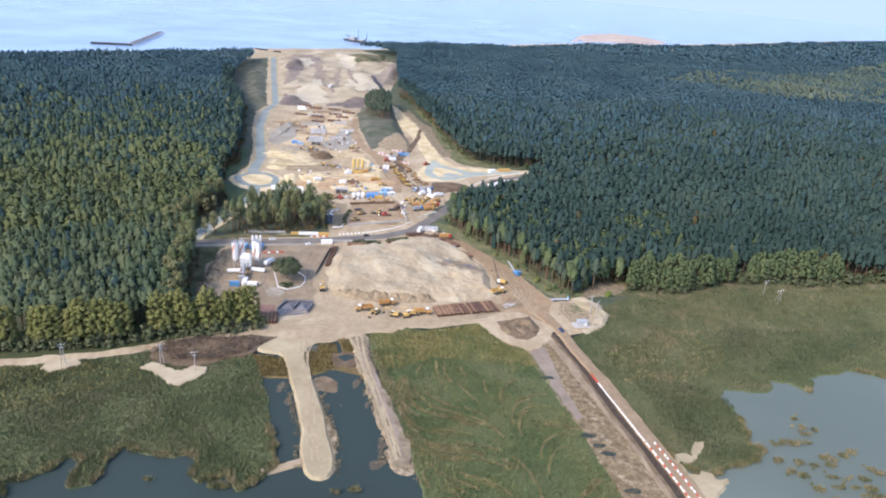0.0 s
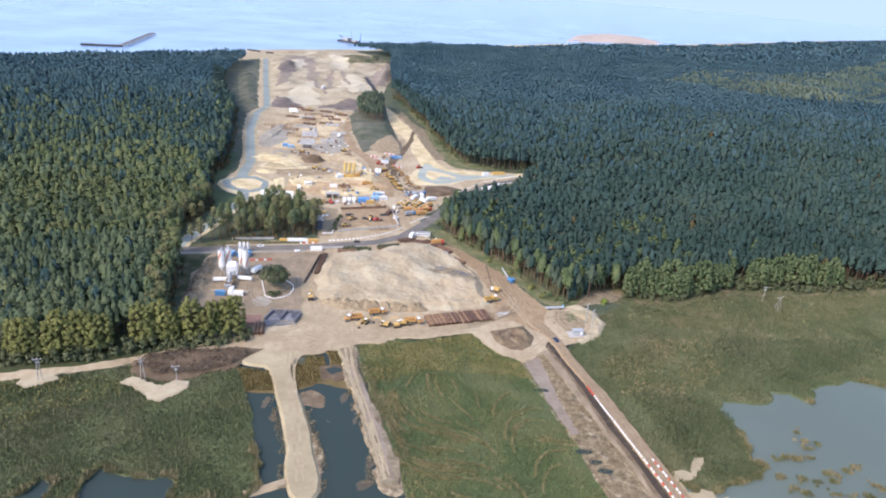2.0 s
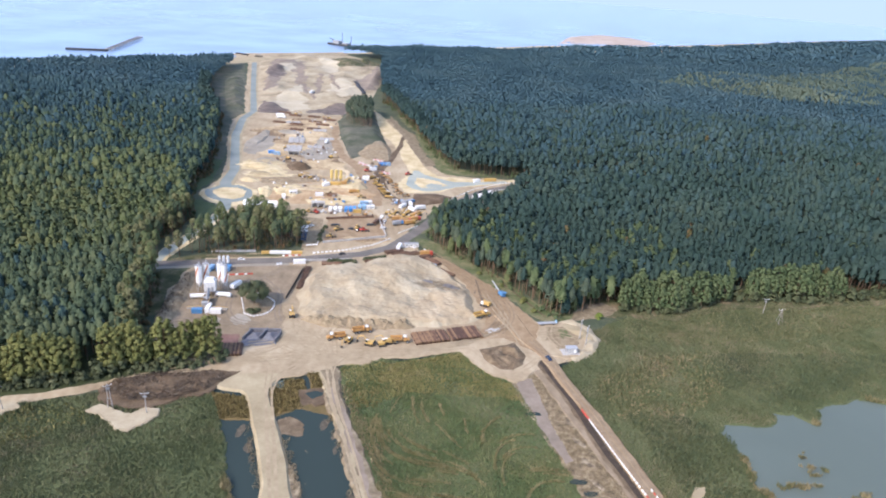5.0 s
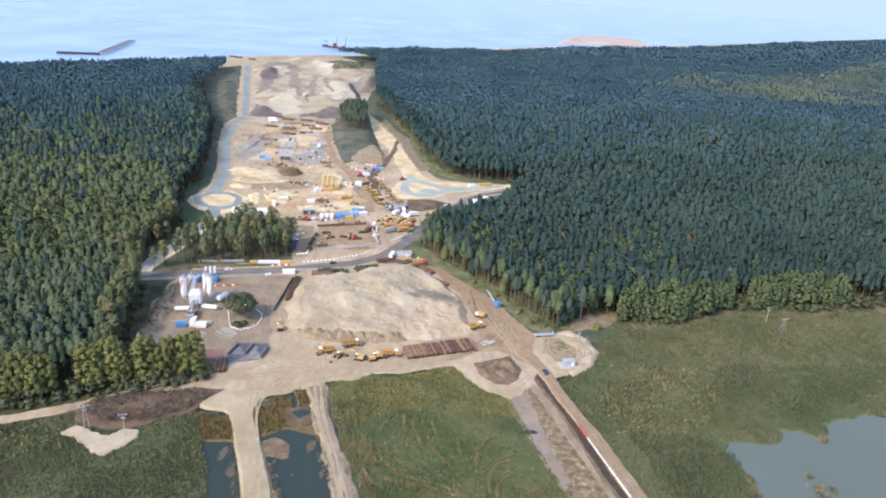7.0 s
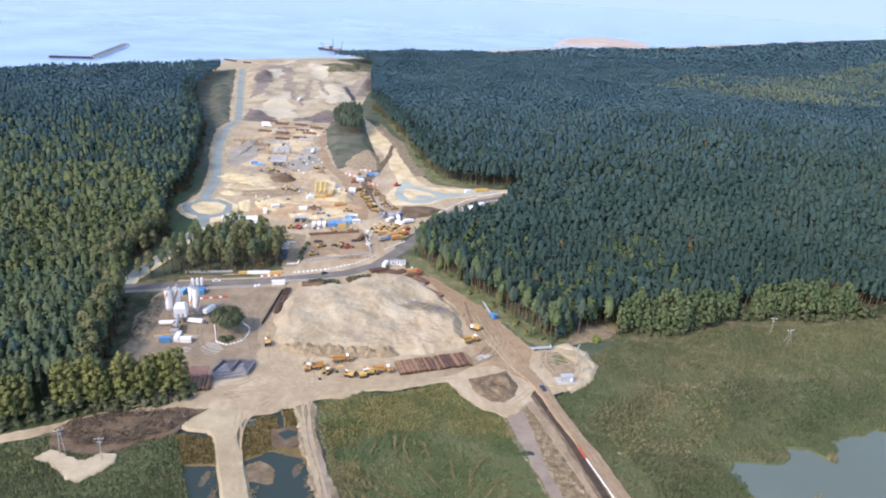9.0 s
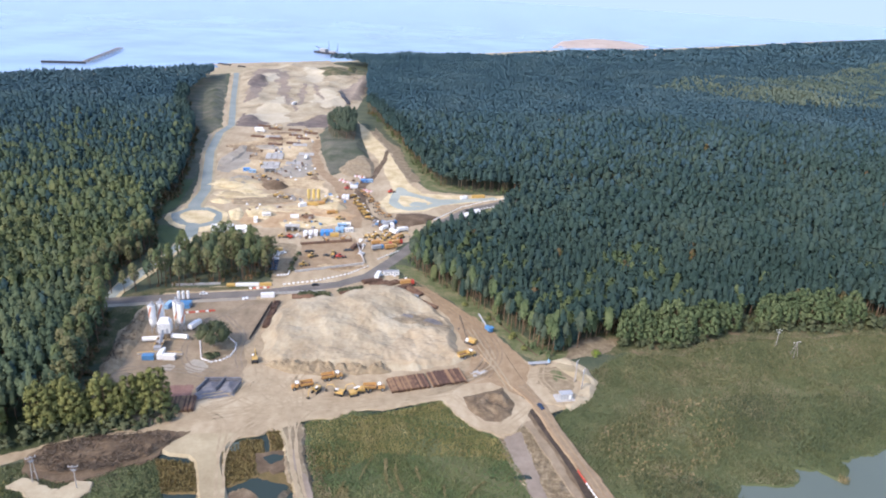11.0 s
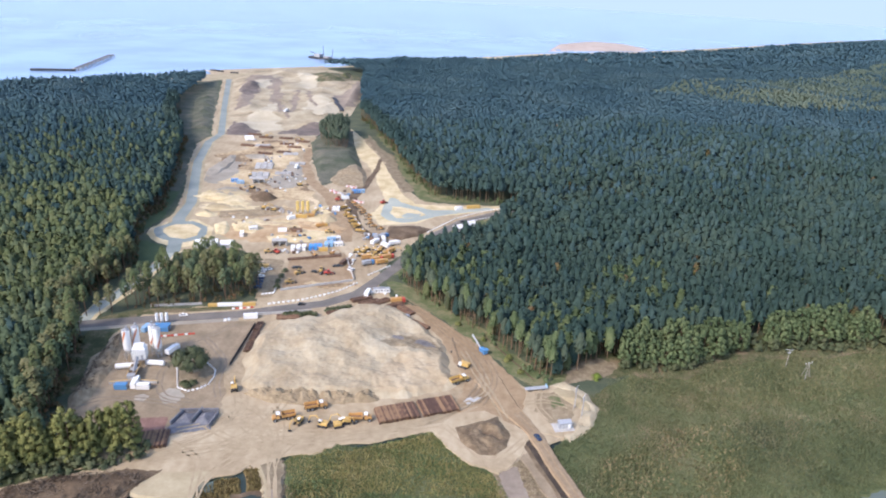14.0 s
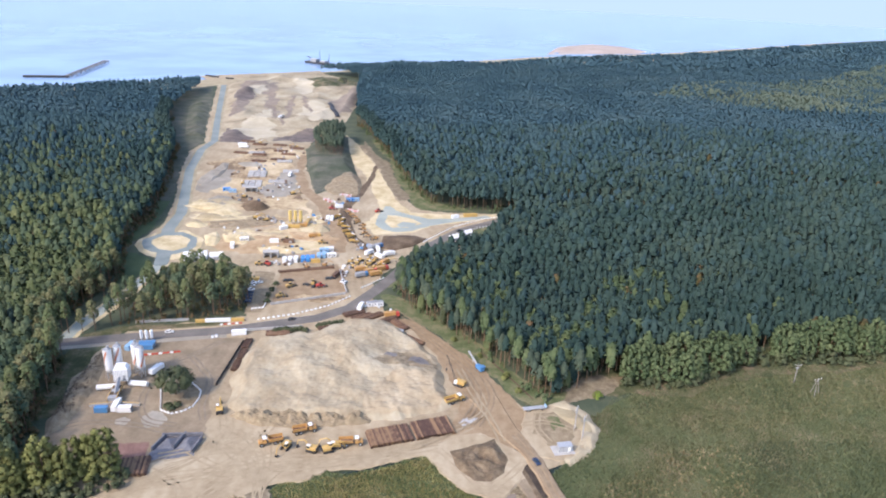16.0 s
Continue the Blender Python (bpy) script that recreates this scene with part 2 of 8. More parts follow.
RUST = surface("rusty_steel", [(0.085, 0.05, 0.036), (0.145, 0.085, 0.056), (0.22, 0.135, 0.082)], scale=0.5, rough=0.8, bump=0.2, fine=3.0, objrand=0.35)


# ---- geometry helpers ----
def mesh_from(name, verts, faces, mats, index=None, smooth=False):
    me = bpy.data.meshes.new(name)
    me.from_pydata([tuple(v) for v in verts], [], [tuple(f) for f in faces])
    for m in (mats if isinstance(mats, (list, tuple)) else [mats]):
        me.materials.append(m)
    if index is not None:
        me.polygons.foreach_set("material_index", np.asarray(index, dtype=np.int32))
    if smooth:
        me.polygons.foreach_set("use_smooth", [True] * len(me.polygons))
    me.update()
    return me


def bulk_mesh(name, V, T, mats, index=None, normals=None):
    """A mesh from numpy arrays of vertices and triangles, with soft normals of its own where given."""
    me = bpy.data.meshes.new(name)
    me.vertices.add(len(V))
    me.vertices.foreach_set("co", np.ascontiguousarray(V, dtype=np.float32).ravel())
    me.loops.add(len(T) * 3)
    me.loops.foreach_set("vertex_index", np.ascontiguousarray(T, dtype=np.int32).ravel())
    me.polygons.add(len(T))
    me.polygons.foreach_set("loop_start", np.arange(0, len(T) * 3, 3, dtype=np.int32))
    for m in mats:
        me.materials.append(m)
    if index is not None:
        me.polygons.foreach_set("material_index", np.ascontiguousarray(index, dtype=np.int32))
    me.update(calc_edges=True)
    if normals is not None:
        soft = me.attributes.new("custom_normal", 'FLOAT_VECTOR', 'POINT')
        soft.data.foreach_set("vector", np.ascontiguousarray(normals, dtype=np.float32).ravel())
        me.update()
    return me


def part(name, bm, material, parent, label=""):
    me = bpy.data.meshes.new(name)
    bm.normal_update()
    bm.to_mesh(me)
    bm.free()
    me.materials.append(material)
    ob = new(name, me)
    ob.parent = parent
    if label:
        tagged(ob, label)
    return ob


def inside(X, Y, poly):
    """Which points lie inside a polygon (numpy)."""
    res = np.zeros(np.shape(X), dtype=bool)
    n = len(poly)
    for i in range(n):
        (x1, y1), (x2, y2) = poly[i], poly[(i + 1) % n]
        if y1 == y2:
            continue
        c = ((y1 > Y) != (y2 > Y)) & (X < (x2 - x1) * (Y - y1) / (y2 - y1) + x1)
        res ^= c
    return res


def edge_distance(X, Y, poly, closed=True):
    d = np.full(np.shape(X), 1e9)
    n = len(poly)
    for i in range(n if closed else n - 1):
        (x1, y1), (x2, y2) = poly[i], poly[(i + 1) % n]
        L = (x2 - x1) ** 2 + (y2 - y1) ** 2 + 1e-9
        t = np.clip(((X - x1) * (x2 - x1) + (Y - y1) * (y2 - y1)) / L, 0, 1)
        d = np.minimum(d, np.hypot(X - x1 - t * (x2 - x1), Y - y1 - t * (y2 - y1)))
    return d


def wobble(poly, step=3.0, amp=1.0, seed=0.0, closed=True):
    """The outline with more corners, pushed in and out by noise, so that edges look worn."""
    out = []
    n = len(poly)
    for i in range(n if closed else n - 1):
        (x1, y1), (x2, y2) = poly[i], poly[(i + 1) % n]
        L = math.hypot(x2 - x1, y2 - y1)
        k = max(1, int(L / step))
        for j in range(k):
            s = j / k
            x, y = x1 + (x2 - x1) * s, y1 + (y2 - y1) * s
            v = noise.noise_vector(Vector((x * 0.11, y * 0.11, seed))) + 0.5 * noise.noise_vector(Vector((x * 0.35, y * 0.35, seed + 7))) + 0.35 * noise.noise_vector(Vector((x * 0.9, y * 0.9, seed + 3)))
            out.append((x + v.x * amp, y + v.y * amp))
    return out


SHEETS = []


def ground_z(x, y):
    """The top of the worked ground at a place."""
    best = 0.0
    for pts, z in SHEETS:
        if z <= best:
            continue
        odd = False
        xa, ya = pts[-1]
        for xb, yb in pts:
            if (ya > y) != (yb > y) and x < (xb - xa) * (y - ya) / (yb - ya) + xa:
                odd = not odd
            xa, ya = xb, yb
        if odd:
            best = z
    return best


def sheet(name, poly, z, material, amp=0.8, step=3.0, drop=0.5, label="", category="", kind="structure"):
    """A flat patch of ground with a worn outline and sloping sides."""
    pts = wobble(poly, step if amp < 0.4 else min(step, max(1.2, step * 0.6)), amp * (1.0 if amp < 0.4 else 1.7), z * 13.7 + len(name)) if amp else poly
    SHEETS.append((pts, z))
    bm = bmesh.new()
    top = [bm.verts.new((x, y, z)) for x, y in pts]
    edges = [bm.edges.new((top[i], top[(i + 1) % len(top)])) for i in range(len(top))]
    bmesh.ops.triangle_fill(bm, edges=edges, use_beauty=True, normal=(0, 0, 1))
    area = sum(pts[i][0] * pts[(i + 1) % len(pts)][1] - pts[(i + 1) % len(pts)][0] * pts[i][1] for i in range(len(pts)))
    sgn = 1 if area > 0 else -1
    low = []
    for i, (x, y) in enumerate(pts):
        (xa, ya), (xb, yb) = pts[i - 1], pts[(i + 1) % len(pts)]
        L = math.hypot(xb - xa, yb - ya) + 1e-6
        low.append(bm.verts.new((x + sgn * (yb - ya) / L * drop * 1.2, y - sgn * (xb - xa) / L * drop * 1.2, z - drop)))
    for i in range(len(pts)):
        j = (i + 1) % len(pts)
        bm.faces.new((top[i], low[i], low[j], top[j]))
    bmesh.ops.recalc_face_normals(bm, faces=bm.faces)
    me = bpy.data.meshes.new(name)
    bm.to_mesh(me)
    bm.free()
    me.materials.append(material)
    ob = new(name, me)
    return tagged(ob, label, category, kind=kind)


def strip_poly(line, width):
    """A band of the given width along a line (width may change along it)."""
    left, right = [], []
    for i, (x, y) in enumerate(line):
        xa, ya = line[max(0, i - 1)]
        xb, yb = line[min(len(line) - 1, i + 1)]
        L = math.hypot(xb - xa, yb - ya) + 1e-6
        w = width[i] if isinstance(width, (list, tuple)) else width
        nx, ny = -(yb - ya) / L * w / 2, (xb - xa) / L * w / 2
        left.append((x + nx, y + ny))
        right.append((x - nx, y - ny))
    return left + right[::-1]


# ---- the plan: outlines in metres ----
COAST = [(-1600, 560), (-900, 950), (-609, 1118), (-400, 1248), (-300, 1302), (-190, 1404), (40, 1610), (287, 1815), (560, 1960), (748, 2090), (1480, 2660), (2500, 3400)]
TREE_BACK = [(-1600, 430), (-900, 830), (-632, 985), (-549, 1040), (-435, 1116), (-323, 1190), (-200, 1368), (-140, 1412), (-46, 1470), (59, 1500), (153, 1540), (314, 1672), (457, 1745), (613, 1820), (825, 1995), (1075, 2195), (1342, 2385), (1572, 2555), (2500, 3220)]
SHORE = [(-1600, -60), (-600, 190), (-300, 245), (-190, 264), (-130, 272), (-85, 288), (-60, 292), (-33, 309), (25, 329), (56, 338), (100, 352), (120, 372), (187, 388), (269, 410), (420, 456), (900, 640), (2500, 1500)]
CLEARING = [(-93, 300), (-132, 318), (-139, 346), (-143, 368), (-147, 386), (-154, 402), (-166, 412), (-172, 428), (-172, 446), (-166, 466), (-163, 490), (-172, 512), (-182, 540), (-185, 590), (-199, 662), (-215, 720), (-226, 765), (-240, 812), (-286, 915), (-314, 1034), (-322, 1150), (-336, 1215), (-400, 1330),
            (-230, 1480), (-190, 1382), (-150, 1376), (-100, 1325), (-88, 1150), (-70, 976), (-44, 888), (-16, 796), (-1, 721), (20, 656), (48, 640), (79, 640), (92, 642), (96, 630), (88, 612), (78, 590), (70, 574), (63, 556), (50, 541), (35, 526), (24, 518), (12, 498),
            (3, 481), (13, 462), (35, 436), (56, 408), (67, 388), (77, 374), (91, 375), (116, 378), (60, 330), (-40, 300)]
GROVE = [(-141, 430), (-127, 432), (-114, 436), (-99, 439), (-86, 445), (-79, 450), (-79, 464), (-85, 480), (-95, 487), (-117, 486), (-129, 480), (-135, 466), (-139, 450)]


def land_height(X, Y):
    """Low wooded dunes, flat on the site and near the lagoon."""
    X, Y = np.asarray(X, float), np.asarray(Y, float)
    d_site = np.where(inside(X, Y, CLEARING), 0, edge_distance(X, Y, CLEARING))
    d_shore = edge_distance(X, Y, SHORE, closed=False)
    d_coast = edge_distance(X, Y, TREE_BACK, closed=False) * (Y < np.interp(X, [q[0] for q in TREE_BACK], [q[1] for q in TREE_BACK]))
    ramp = np.clip((d_site - 15) / 200, 0, 1) * np.clip((d_shore - 40) / 250, 0, 1) * np.clip(d_coast / 220, 0, 1)
    hills = 5 + 4 * np.sin(X / 83 + 1.3) * np.cos(Y / 97) + 5 * np.sin(X / 210 - Y / 160) + 3 * np.sin(X / 37 + Y / 45)
    far = np.clip((X - 350) / 700, 0, 1) * 10 * (1 + 0.5 * np.sin(X / 170 + 2))
    calm = np.clip((X + 100) / 500, 0.15, 1.0)
    return ramp * np.clip(hills * calm + far, 0, 40)


# water: sea and lagoon
def plane_sheet(name, x0, x1, y0, y1, z, material, label, category):
    me = mesh_from(name, [(x0, y0, z), (x1, y0, z), (x1, y1, z), (x0, y1, z)], [(0, 1, 2, 3)], material)
    return tagged(new(name, me), label, category, kind="structure")


def polygon_sheet(name, pts, z, material, label, category):
    me = mesh_from(name, [(x, y, z) for x, y in pts], [tuple(range(len(pts)))], material)
    return tagged(new(name, me), label, category, kind="structure")


polygon_sheet("water_sea", [(-9000, -4500)] + [(x - 14, y - 30) for x, y in COAST] + [(9000, 8000), (9000, 12000), (-9000, 12000)], -0.9, SEA, "pale blue calm sea beyond the beach", "sea")
plane_sheet("water_lagoon", -9000, 9000, -6000, 420, -1.0, LAGOON, "dark still lagoon water beside the reeds", "water")
plane_sheet("water_lagoon_right", 84, 9000, -6000, 420, -0.96, SILTY, "grey-blue silty lagoon water beyond the causeway", "water")


# hazy sky far beyond the sea
HAZE = bpy.data.materials.new("hazy_sky")
HAZE.use_nodes = True
hz = HAZE.node_tree.nodes["Principled BSDF"]
hz.inputs["Base Color"].default_value = (0, 0, 0, 1)
hz.inputs["Specular IOR Level"].default_value = 0.0
hz.inputs["Emission Color"].default_value = (0.54, 0.735, 1.03, 1)
hz.inputs["Emission Strength"].default_value = 0.475
arc = [(4300 * math.sin(radians(k)), 60 + 4300 * math.cos(radians(k))) for k in range(-80, 81, 4)]
me = mesh_from("backdrop_sky", [(x, y, z) for x, y in arc for z in (-5, 700)], [(2 * i, 2 * i + 2, 2 * i + 3, 2 * i + 1) for i in range(len(arc) - 1)], HAZE)
backdrop = tagged(new("backdrop_sky", me), "pale hazy sky low over the sea", "sky", kind="structure")

# land: a gridded sheet between lagoon shore and coast
def along(line, s):
    d = [0]
    for (xa, ya), (xb, yb) in zip(line, line[1:]):
        d.append(d[-1] + math.hypot(xb - xa, yb - ya))
    d = np.array(d) / d[-1]
    a = np.array(line)
    return np.stack([np.interp(s, d, a[:, 0]), np.interp(s, d, a[:, 1])], -1)


NU, NV = 260, 90
xs = np.linspace(-1600, 2500, NU)
lo = np.interp(xs, [p[0] for p in SHORE], [p[1] for p in SHORE])
hi = np.interp(xs, [p[0] for p in COAST], [p[1] for p in COAST])
gv, gt = [], []
tt = np.linspace(0, 1, NV)
GX = np.repeat(xs[:, None], NV, 1)
GY = lo[:, None] + (hi - lo)[:, None] * tt[None, :]
GZ = land_height(GX, GY)
GZ[:, -1] = -1.2
GZ[:, 0] = -1.2
V = np.stack([GX, GY, GZ], -1).reshape(-1, 3)
a = (np.arange(NU - 1)[:, None] * NV + np.arange(NV - 1)[None, :]).ravel()
T = np.concatenate([np.stack([a, a + NV, a + NV + 1], -1), np.stack([a, a + NV + 1, a + 1], -1)])
land = new("ground", bulk_mesh("ground", V, T, [FOREST_FLOOR]))
tagged(land, "brown-green forest floor of the low sandy spit", "ground", kind="structure")

# beach
sheet("ground_beach", [(x - 8, y - 10) for x, y in COAST[1:11]] + [(x - 6, y + 10) for x, y in TREE_BACK[15:1:-1]], 0.25, PALE_SAND, 3, 12, 1.4, "pale sand beach along the sea", "beach")

# the bare site
SITE = [(-93, 302), (-128, 322), (-131, 350), (-137, 374), (-137, 404), (-132, 425), (-75, 445), (-87, 500), (-104, 520), (-142, 512), (-150, 520), (-176, 548), (-170, 585), (-188, 662), (-211, 745), (-222, 800), (-219, 840), (-251, 960), (-318, 1235), (-370, 1310),
        (-185, 1425), (-150, 1330), (-118, 1150), (-92, 976), (-110, 870), (-94, 740), (-60, 690), (-52, 760), (-68, 850), (-46, 852), (-19, 754), (1, 674), (14, 640), (28, 633), (80, 634), (105, 640), (60, 600), (28, 570), (14, 548), (-4, 508), (-12, 480),
        (3, 452), (26, 428), (48, 398), (60, 376), (69, 364), (87, 369), (97, 352), (92, 340), (80, 329), (60, 318), (49, 306), (37, 313), (25, 331), (-6, 321), (-33, 310), (-60, 296), (-85, 289)]
sheet("ground_site", SITE, 0.06, SAND, 1.5, 4, 0.4, "bare tracked sand of the building site", "ground")

# roads and worked ground
MAIN_ROAD = [(-420, 345), (-260, 385), (-162, 410), (-137, 416.5), (-82, 428), (-63, 435.5), (-37, 445), (-20, 459), (-8, 482), (2, 504), (22, 556), (47, 592), (85, 622), (150, 655), (300, 715)]
sheet("road_main", strip_poly(MAIN_ROAD, 8.0), 0.16, ASPHALT, 0.15, 4, 0.3, "grey asphalt public road crossing the site", "road")
CANAL_ROAD = [(-146, 510), (-152, 535), (-164, 575), (-167, 612), (-199.5, 731), (-213, 810), (-211, 848), (-250, 998), (-306, 1223)]
sheet("ground_canal_shoulder", strip_poly(CANAL_ROAD[1:], [15, 14, 13, 13, 13, 12, 11, 11]), 0.2, PALE_SAND, 0.8, 4, 0.3, "pale sand shoulder of the gravel road", "verge")
sheet("ground_road_band", strip_poly([(-167, 403), (-137, 410.5), (-104, 417), (-80, 422.5)], 3.2), 0.15, PALE_GREY, 0.3, 3, 0.2, "pale gravel band beside the public road", "verge")
sheet("road_canal", strip_poly(CANAL_ROAD, [8, 10, 9, 8, 8, 8, 7.5, 7, 8]), 0.214, NEW_ROAD, 0.3, 6, 0.3, "pale blue-grey gravel road along the excavation", "road")
sheet("ground_roundabout_rim", [(-177, 553), (-174.5, 542), (-168.5, 533), (-161, 526.5), (-153.5, 523), (-141.5, 520), (-134, 529), (-131, 542), (-134, 560), (-150, 574), (-168, 570)], 0.19, CREAM, 0.5, 3, 0.2, "pale sand rim round the roundabout", "verge")
sheet("road_roundabout", [(-174, 553), (-171.8, 546), (-167.3, 538.5), (-160, 532.5), (-153, 530), (-145, 528.5), (-136.5, 535), (-134, 546), (-138, 560), (-152, 570.5), (-166, 567)], 0.207, NEW_ROAD, 0.5, 3, 0.3, "pale gravel roundabout bed", "road")
sheet("ground_roundabout_island", [(-167, 553), (-165, 545.5), (-157, 537.5), (-147, 535.5), (-140.4, 542), (-142, 555), (-151, 563.5), (-162, 562)], 0.32, CREAM, 0.6, 3, 0.2, "pale sand island inside the roundabout", "ground")
sheet("ground_right_road", [(-80, 890), (-74, 898), (-66, 880), (-56, 853), (-29, 764), (-21, 731), (-5, 662), (9, 630), (48, 628), (90, 634), (60, 616), (27, 602), (10, 584), (-15, 577), (-26, 597), (-16, 635), (-29, 698), (-35, 729), (-50, 769), (-67, 813)], 0.13, CREAM, 1.2, 5, 0.3, "pale sand haul road curving through the wood", "road")
sheet("road_right_gravel", [(-12, 644), (-16.5, 620), (-16.6, 601), (-12, 589.5), (-1, 584), (11.5, 588), (24, 600), (41, 610), (72, 622), (70, 628), (41, 618.5), (24, 615.5), (8, 624), (-3, 633), (-8, 644)], 0.22, PALE_GRAVEL, 0.7, 4, 0.2, "pale blue-grey gravel turning area", "road")
sheet("ground_right_island", [(-9, 621), (-9.8, 605), (-4.5, 593), (8, 595), (18, 604.3), (11, 613.6), (-2.2, 621)], 0.34, CREAM, 0.5, 3, 0.15, "pale sand island in the turning area", "ground")
sheet("road_right_hollow", [(-1.4, 599), (3, 606.5), (14, 604.5), (12.5, 597), (2, 593.5)], 0.352, PALE_GRAVEL, 0.5, 3, 0.05, "pale gravel oval inside the sand island", "road")
SIDE_ROAD = [(-146, 513), (-147.3, 492), (-149.5, 470), (-153.5, 450), (-157.5, 433), (-159, 414)]
sheet("ground_side_shoulder", strip_poly(SIDE_ROAD, [9, 9, 10, 11, 11, 9]), 0.12, CREAM, 0.9, 3, 0.2, "pale sand shoulder of the side road", "verge")
sheet("road_side", strip_poly([(x - 0.8, y) for x, y in SIDE_ROAD], [6, 6, 6, 6.5, 6.5, 6]), 0.135, PALE_GRAVEL, 0.5, 3, 0.1, "pale gravel side road under the pines", "road")
sheet("ground_green_bank", [(-180, 530), (-169, 530), (-155, 520), (-152, 510), (-153.5, 494), (-156, 484), (-162, 482), (-168, 495), (-175, 512)], 0.07, LUSH, 1.0, 3, 0.2, "lush green grass bank below the roundabout", "verge")
sheet("ground_green_strip", [(-183, 536), (-178, 552), (-176, 575), (-181, 612), (-186, 640), (-193, 640), (-187, 600), (-186, 560)], 0.06, LUSH, 1.0, 3, 0.2, "lush green grass strip between road and wood", "verge")
sheet("ground_plant_yard", [(-128, 330), (-131, 352), (-136, 376), (-136, 402), (-130, 412), (-84, 422), (-72, 420), (-70, 390), (-74, 372), (-68, 352), (-66, 338), (-68, 328), (-84, 322), (-98, 318)], 0.11, PACKED, 1.0, 4, 0.2, "grey packed gravel yard round the concrete plant", "ground")
sheet("ground_vehicle_yard", [(-65, 461), (-69, 507), (-35, 521), (-24, 478)], 0.13, REDDISH, 0.5, 4, 0.2, "reddish gravel parking yard for machines", "ground")
sheet("ground_car_park", [(-77, 448), (-84, 486), (-85, 506), (-73, 506), (-67, 462), (-68.5, 450)], 0.12, DAMP, 0.5, 4, 0.2, "dusty brown car park beside the pines", "ground")
sheet("ground_haul", [(34, 345), (40, 372), (22, 424), (8, 446), (14, 446), (34, 424), (52, 396), (64, 370), (72, 345), (60, 335)], 0.12, REDDISH, 1.2, 4, 0.2, "reddish compacted haul track beside the pile", "ground")
sheet("ground_work_area", [(-110, 560), (-90, 640), (-160, 700), (-190, 760), (-150, 800), (-110, 760), (-95, 700), (-60, 600), (-50, 545), (-75, 530)], 0.12, EXCAV, 3, 6, 0.2, "grey muddy ground between the excavations", "ground")
sheet("ground_track_brown", strip_poly([(-106, 800), (-100, 740), (-84, 680), (-60, 640), (-45, 590), (-40, 540)], [7, 8, 9, 14, 18, 14]), 0.15, REDDISH, 1.0, 5, 0.15, "brown haul track along the slope", "ground")
ACCESS = [(50, 372), (61, 344), (67.6, 330.5), (74.4, 306.5), (82.6, 281), (88.2, 260), (93, 243), (103, 207), (116, 160)]
sheet("road_access", strip_poly(ACCESS, [12, 7, 5.6, 5.2, 5.8, 6, 6, 6.2, 6.2]), 0.55, REDDISH, 0.5, 3, 0.7, "reddish gravel causeway road through the reeds", "road")
TRENCH = [(53.5, 352), (57.0, 342.4), (63.2, 329), (68.6, 311.2), (73.6, 296.3), (77.0, 283), (82.6, 259), (88.2, 242), (97.2, 207), (109.7, 160)]
sheet("ground_trench_side", strip_poly(TRENCH, 6.0), 0.07, DAMP_BROWN, 0.5, 2.5, 0.7, "crumbling brown sides of the cable trench", "ground")
# flat strip, not dug: dark earth and trench shadow in one colour
sheet("ground_trench", strip_poly(TRENCH, [1.2, 2.4, 2.8, 3, 3, 3, 3, 3, 3, 3]), 0.10, PEAT, 0.35, 2.5, 1.0, "dark brown cable trench, its inner shadow in the colour", "ground")
sheet("ground_ditch", [(47, 307), (44, 314), (52, 319), (61, 316), (67, 299), (75, 273), (84, 244), (94, 212), (103, 180), (109, 155), (92, 155), (75, 204), (70, 227), (61, 260)], -0.35, LITTER_MUD, 1.2, 3, 0.9, "muddy brown strip with flattened reeds", "ground")
sheet("ground_mud_strip", [(49.4, 306.5), (58.6, 309.4), (59.6, 294), (62.4, 282), (64.5, 268), (68, 252), (65, 250), (60.5, 264), (54.8, 287)], -0.29, MUD, 0.8, 2, 0.5, "wet purple-grey mud along the reed edge", "ground")
sheet("ground_trench_berm", strip_poly([(51.5, 349), (59, 328), (66, 306.5), (73.6, 282), (80.8, 257), (86, 242), (95.5, 206), (108, 160)], [3, 5, 5.2, 5.2, 5.2, 5, 5, 5]), -0.05, PACKED, 0.5, 2.5, 0.6, "smooth grey-brown spoil strip along the trench", "ground")
sheet("ground_pad", [(69, 364), (87, 369), (97, 352), (92, 340), (80, 329), (70, 331), (64, 345)], 0.35, SAND, 0.8, 3, 1.2, "raised sand pad beside the power poles", "ground")
sheet("ground_loop", [(25.8, 331), (30.8, 320.7), (38, 311.6), (48, 306.5), (55, 308.5), (62, 320), (66, 331), (56, 339), (47, 346), (36, 344)], 0.18, SAND, 0.8, 3, 0.4, "sand track looping round a spoil heap", "ground")
sheet("ground_dike_left", [(-90, 292), (-86, 299), (-58, 302), (-61, 293), (-61, 286), (-55, 270), (-45.3, 246.6), (-39.4, 227.3), (-35, 215), (-34.3, 208), (-35.5, 204.8), (-37.5, 203.5), (-40.5, 203.8), (-42.8, 206), (-45.2, 211.6), (-47.4, 218.7), (-48.9, 229), (-54.1, 245.6), (-66.3, 277.5), (-69, 284), (-72.5, 287.5), (-80, 288)], 0.1, PALE_SAND, 0.3, 2.2, 0.95, "narrow pale sand dike running into the lagoon", "dike")
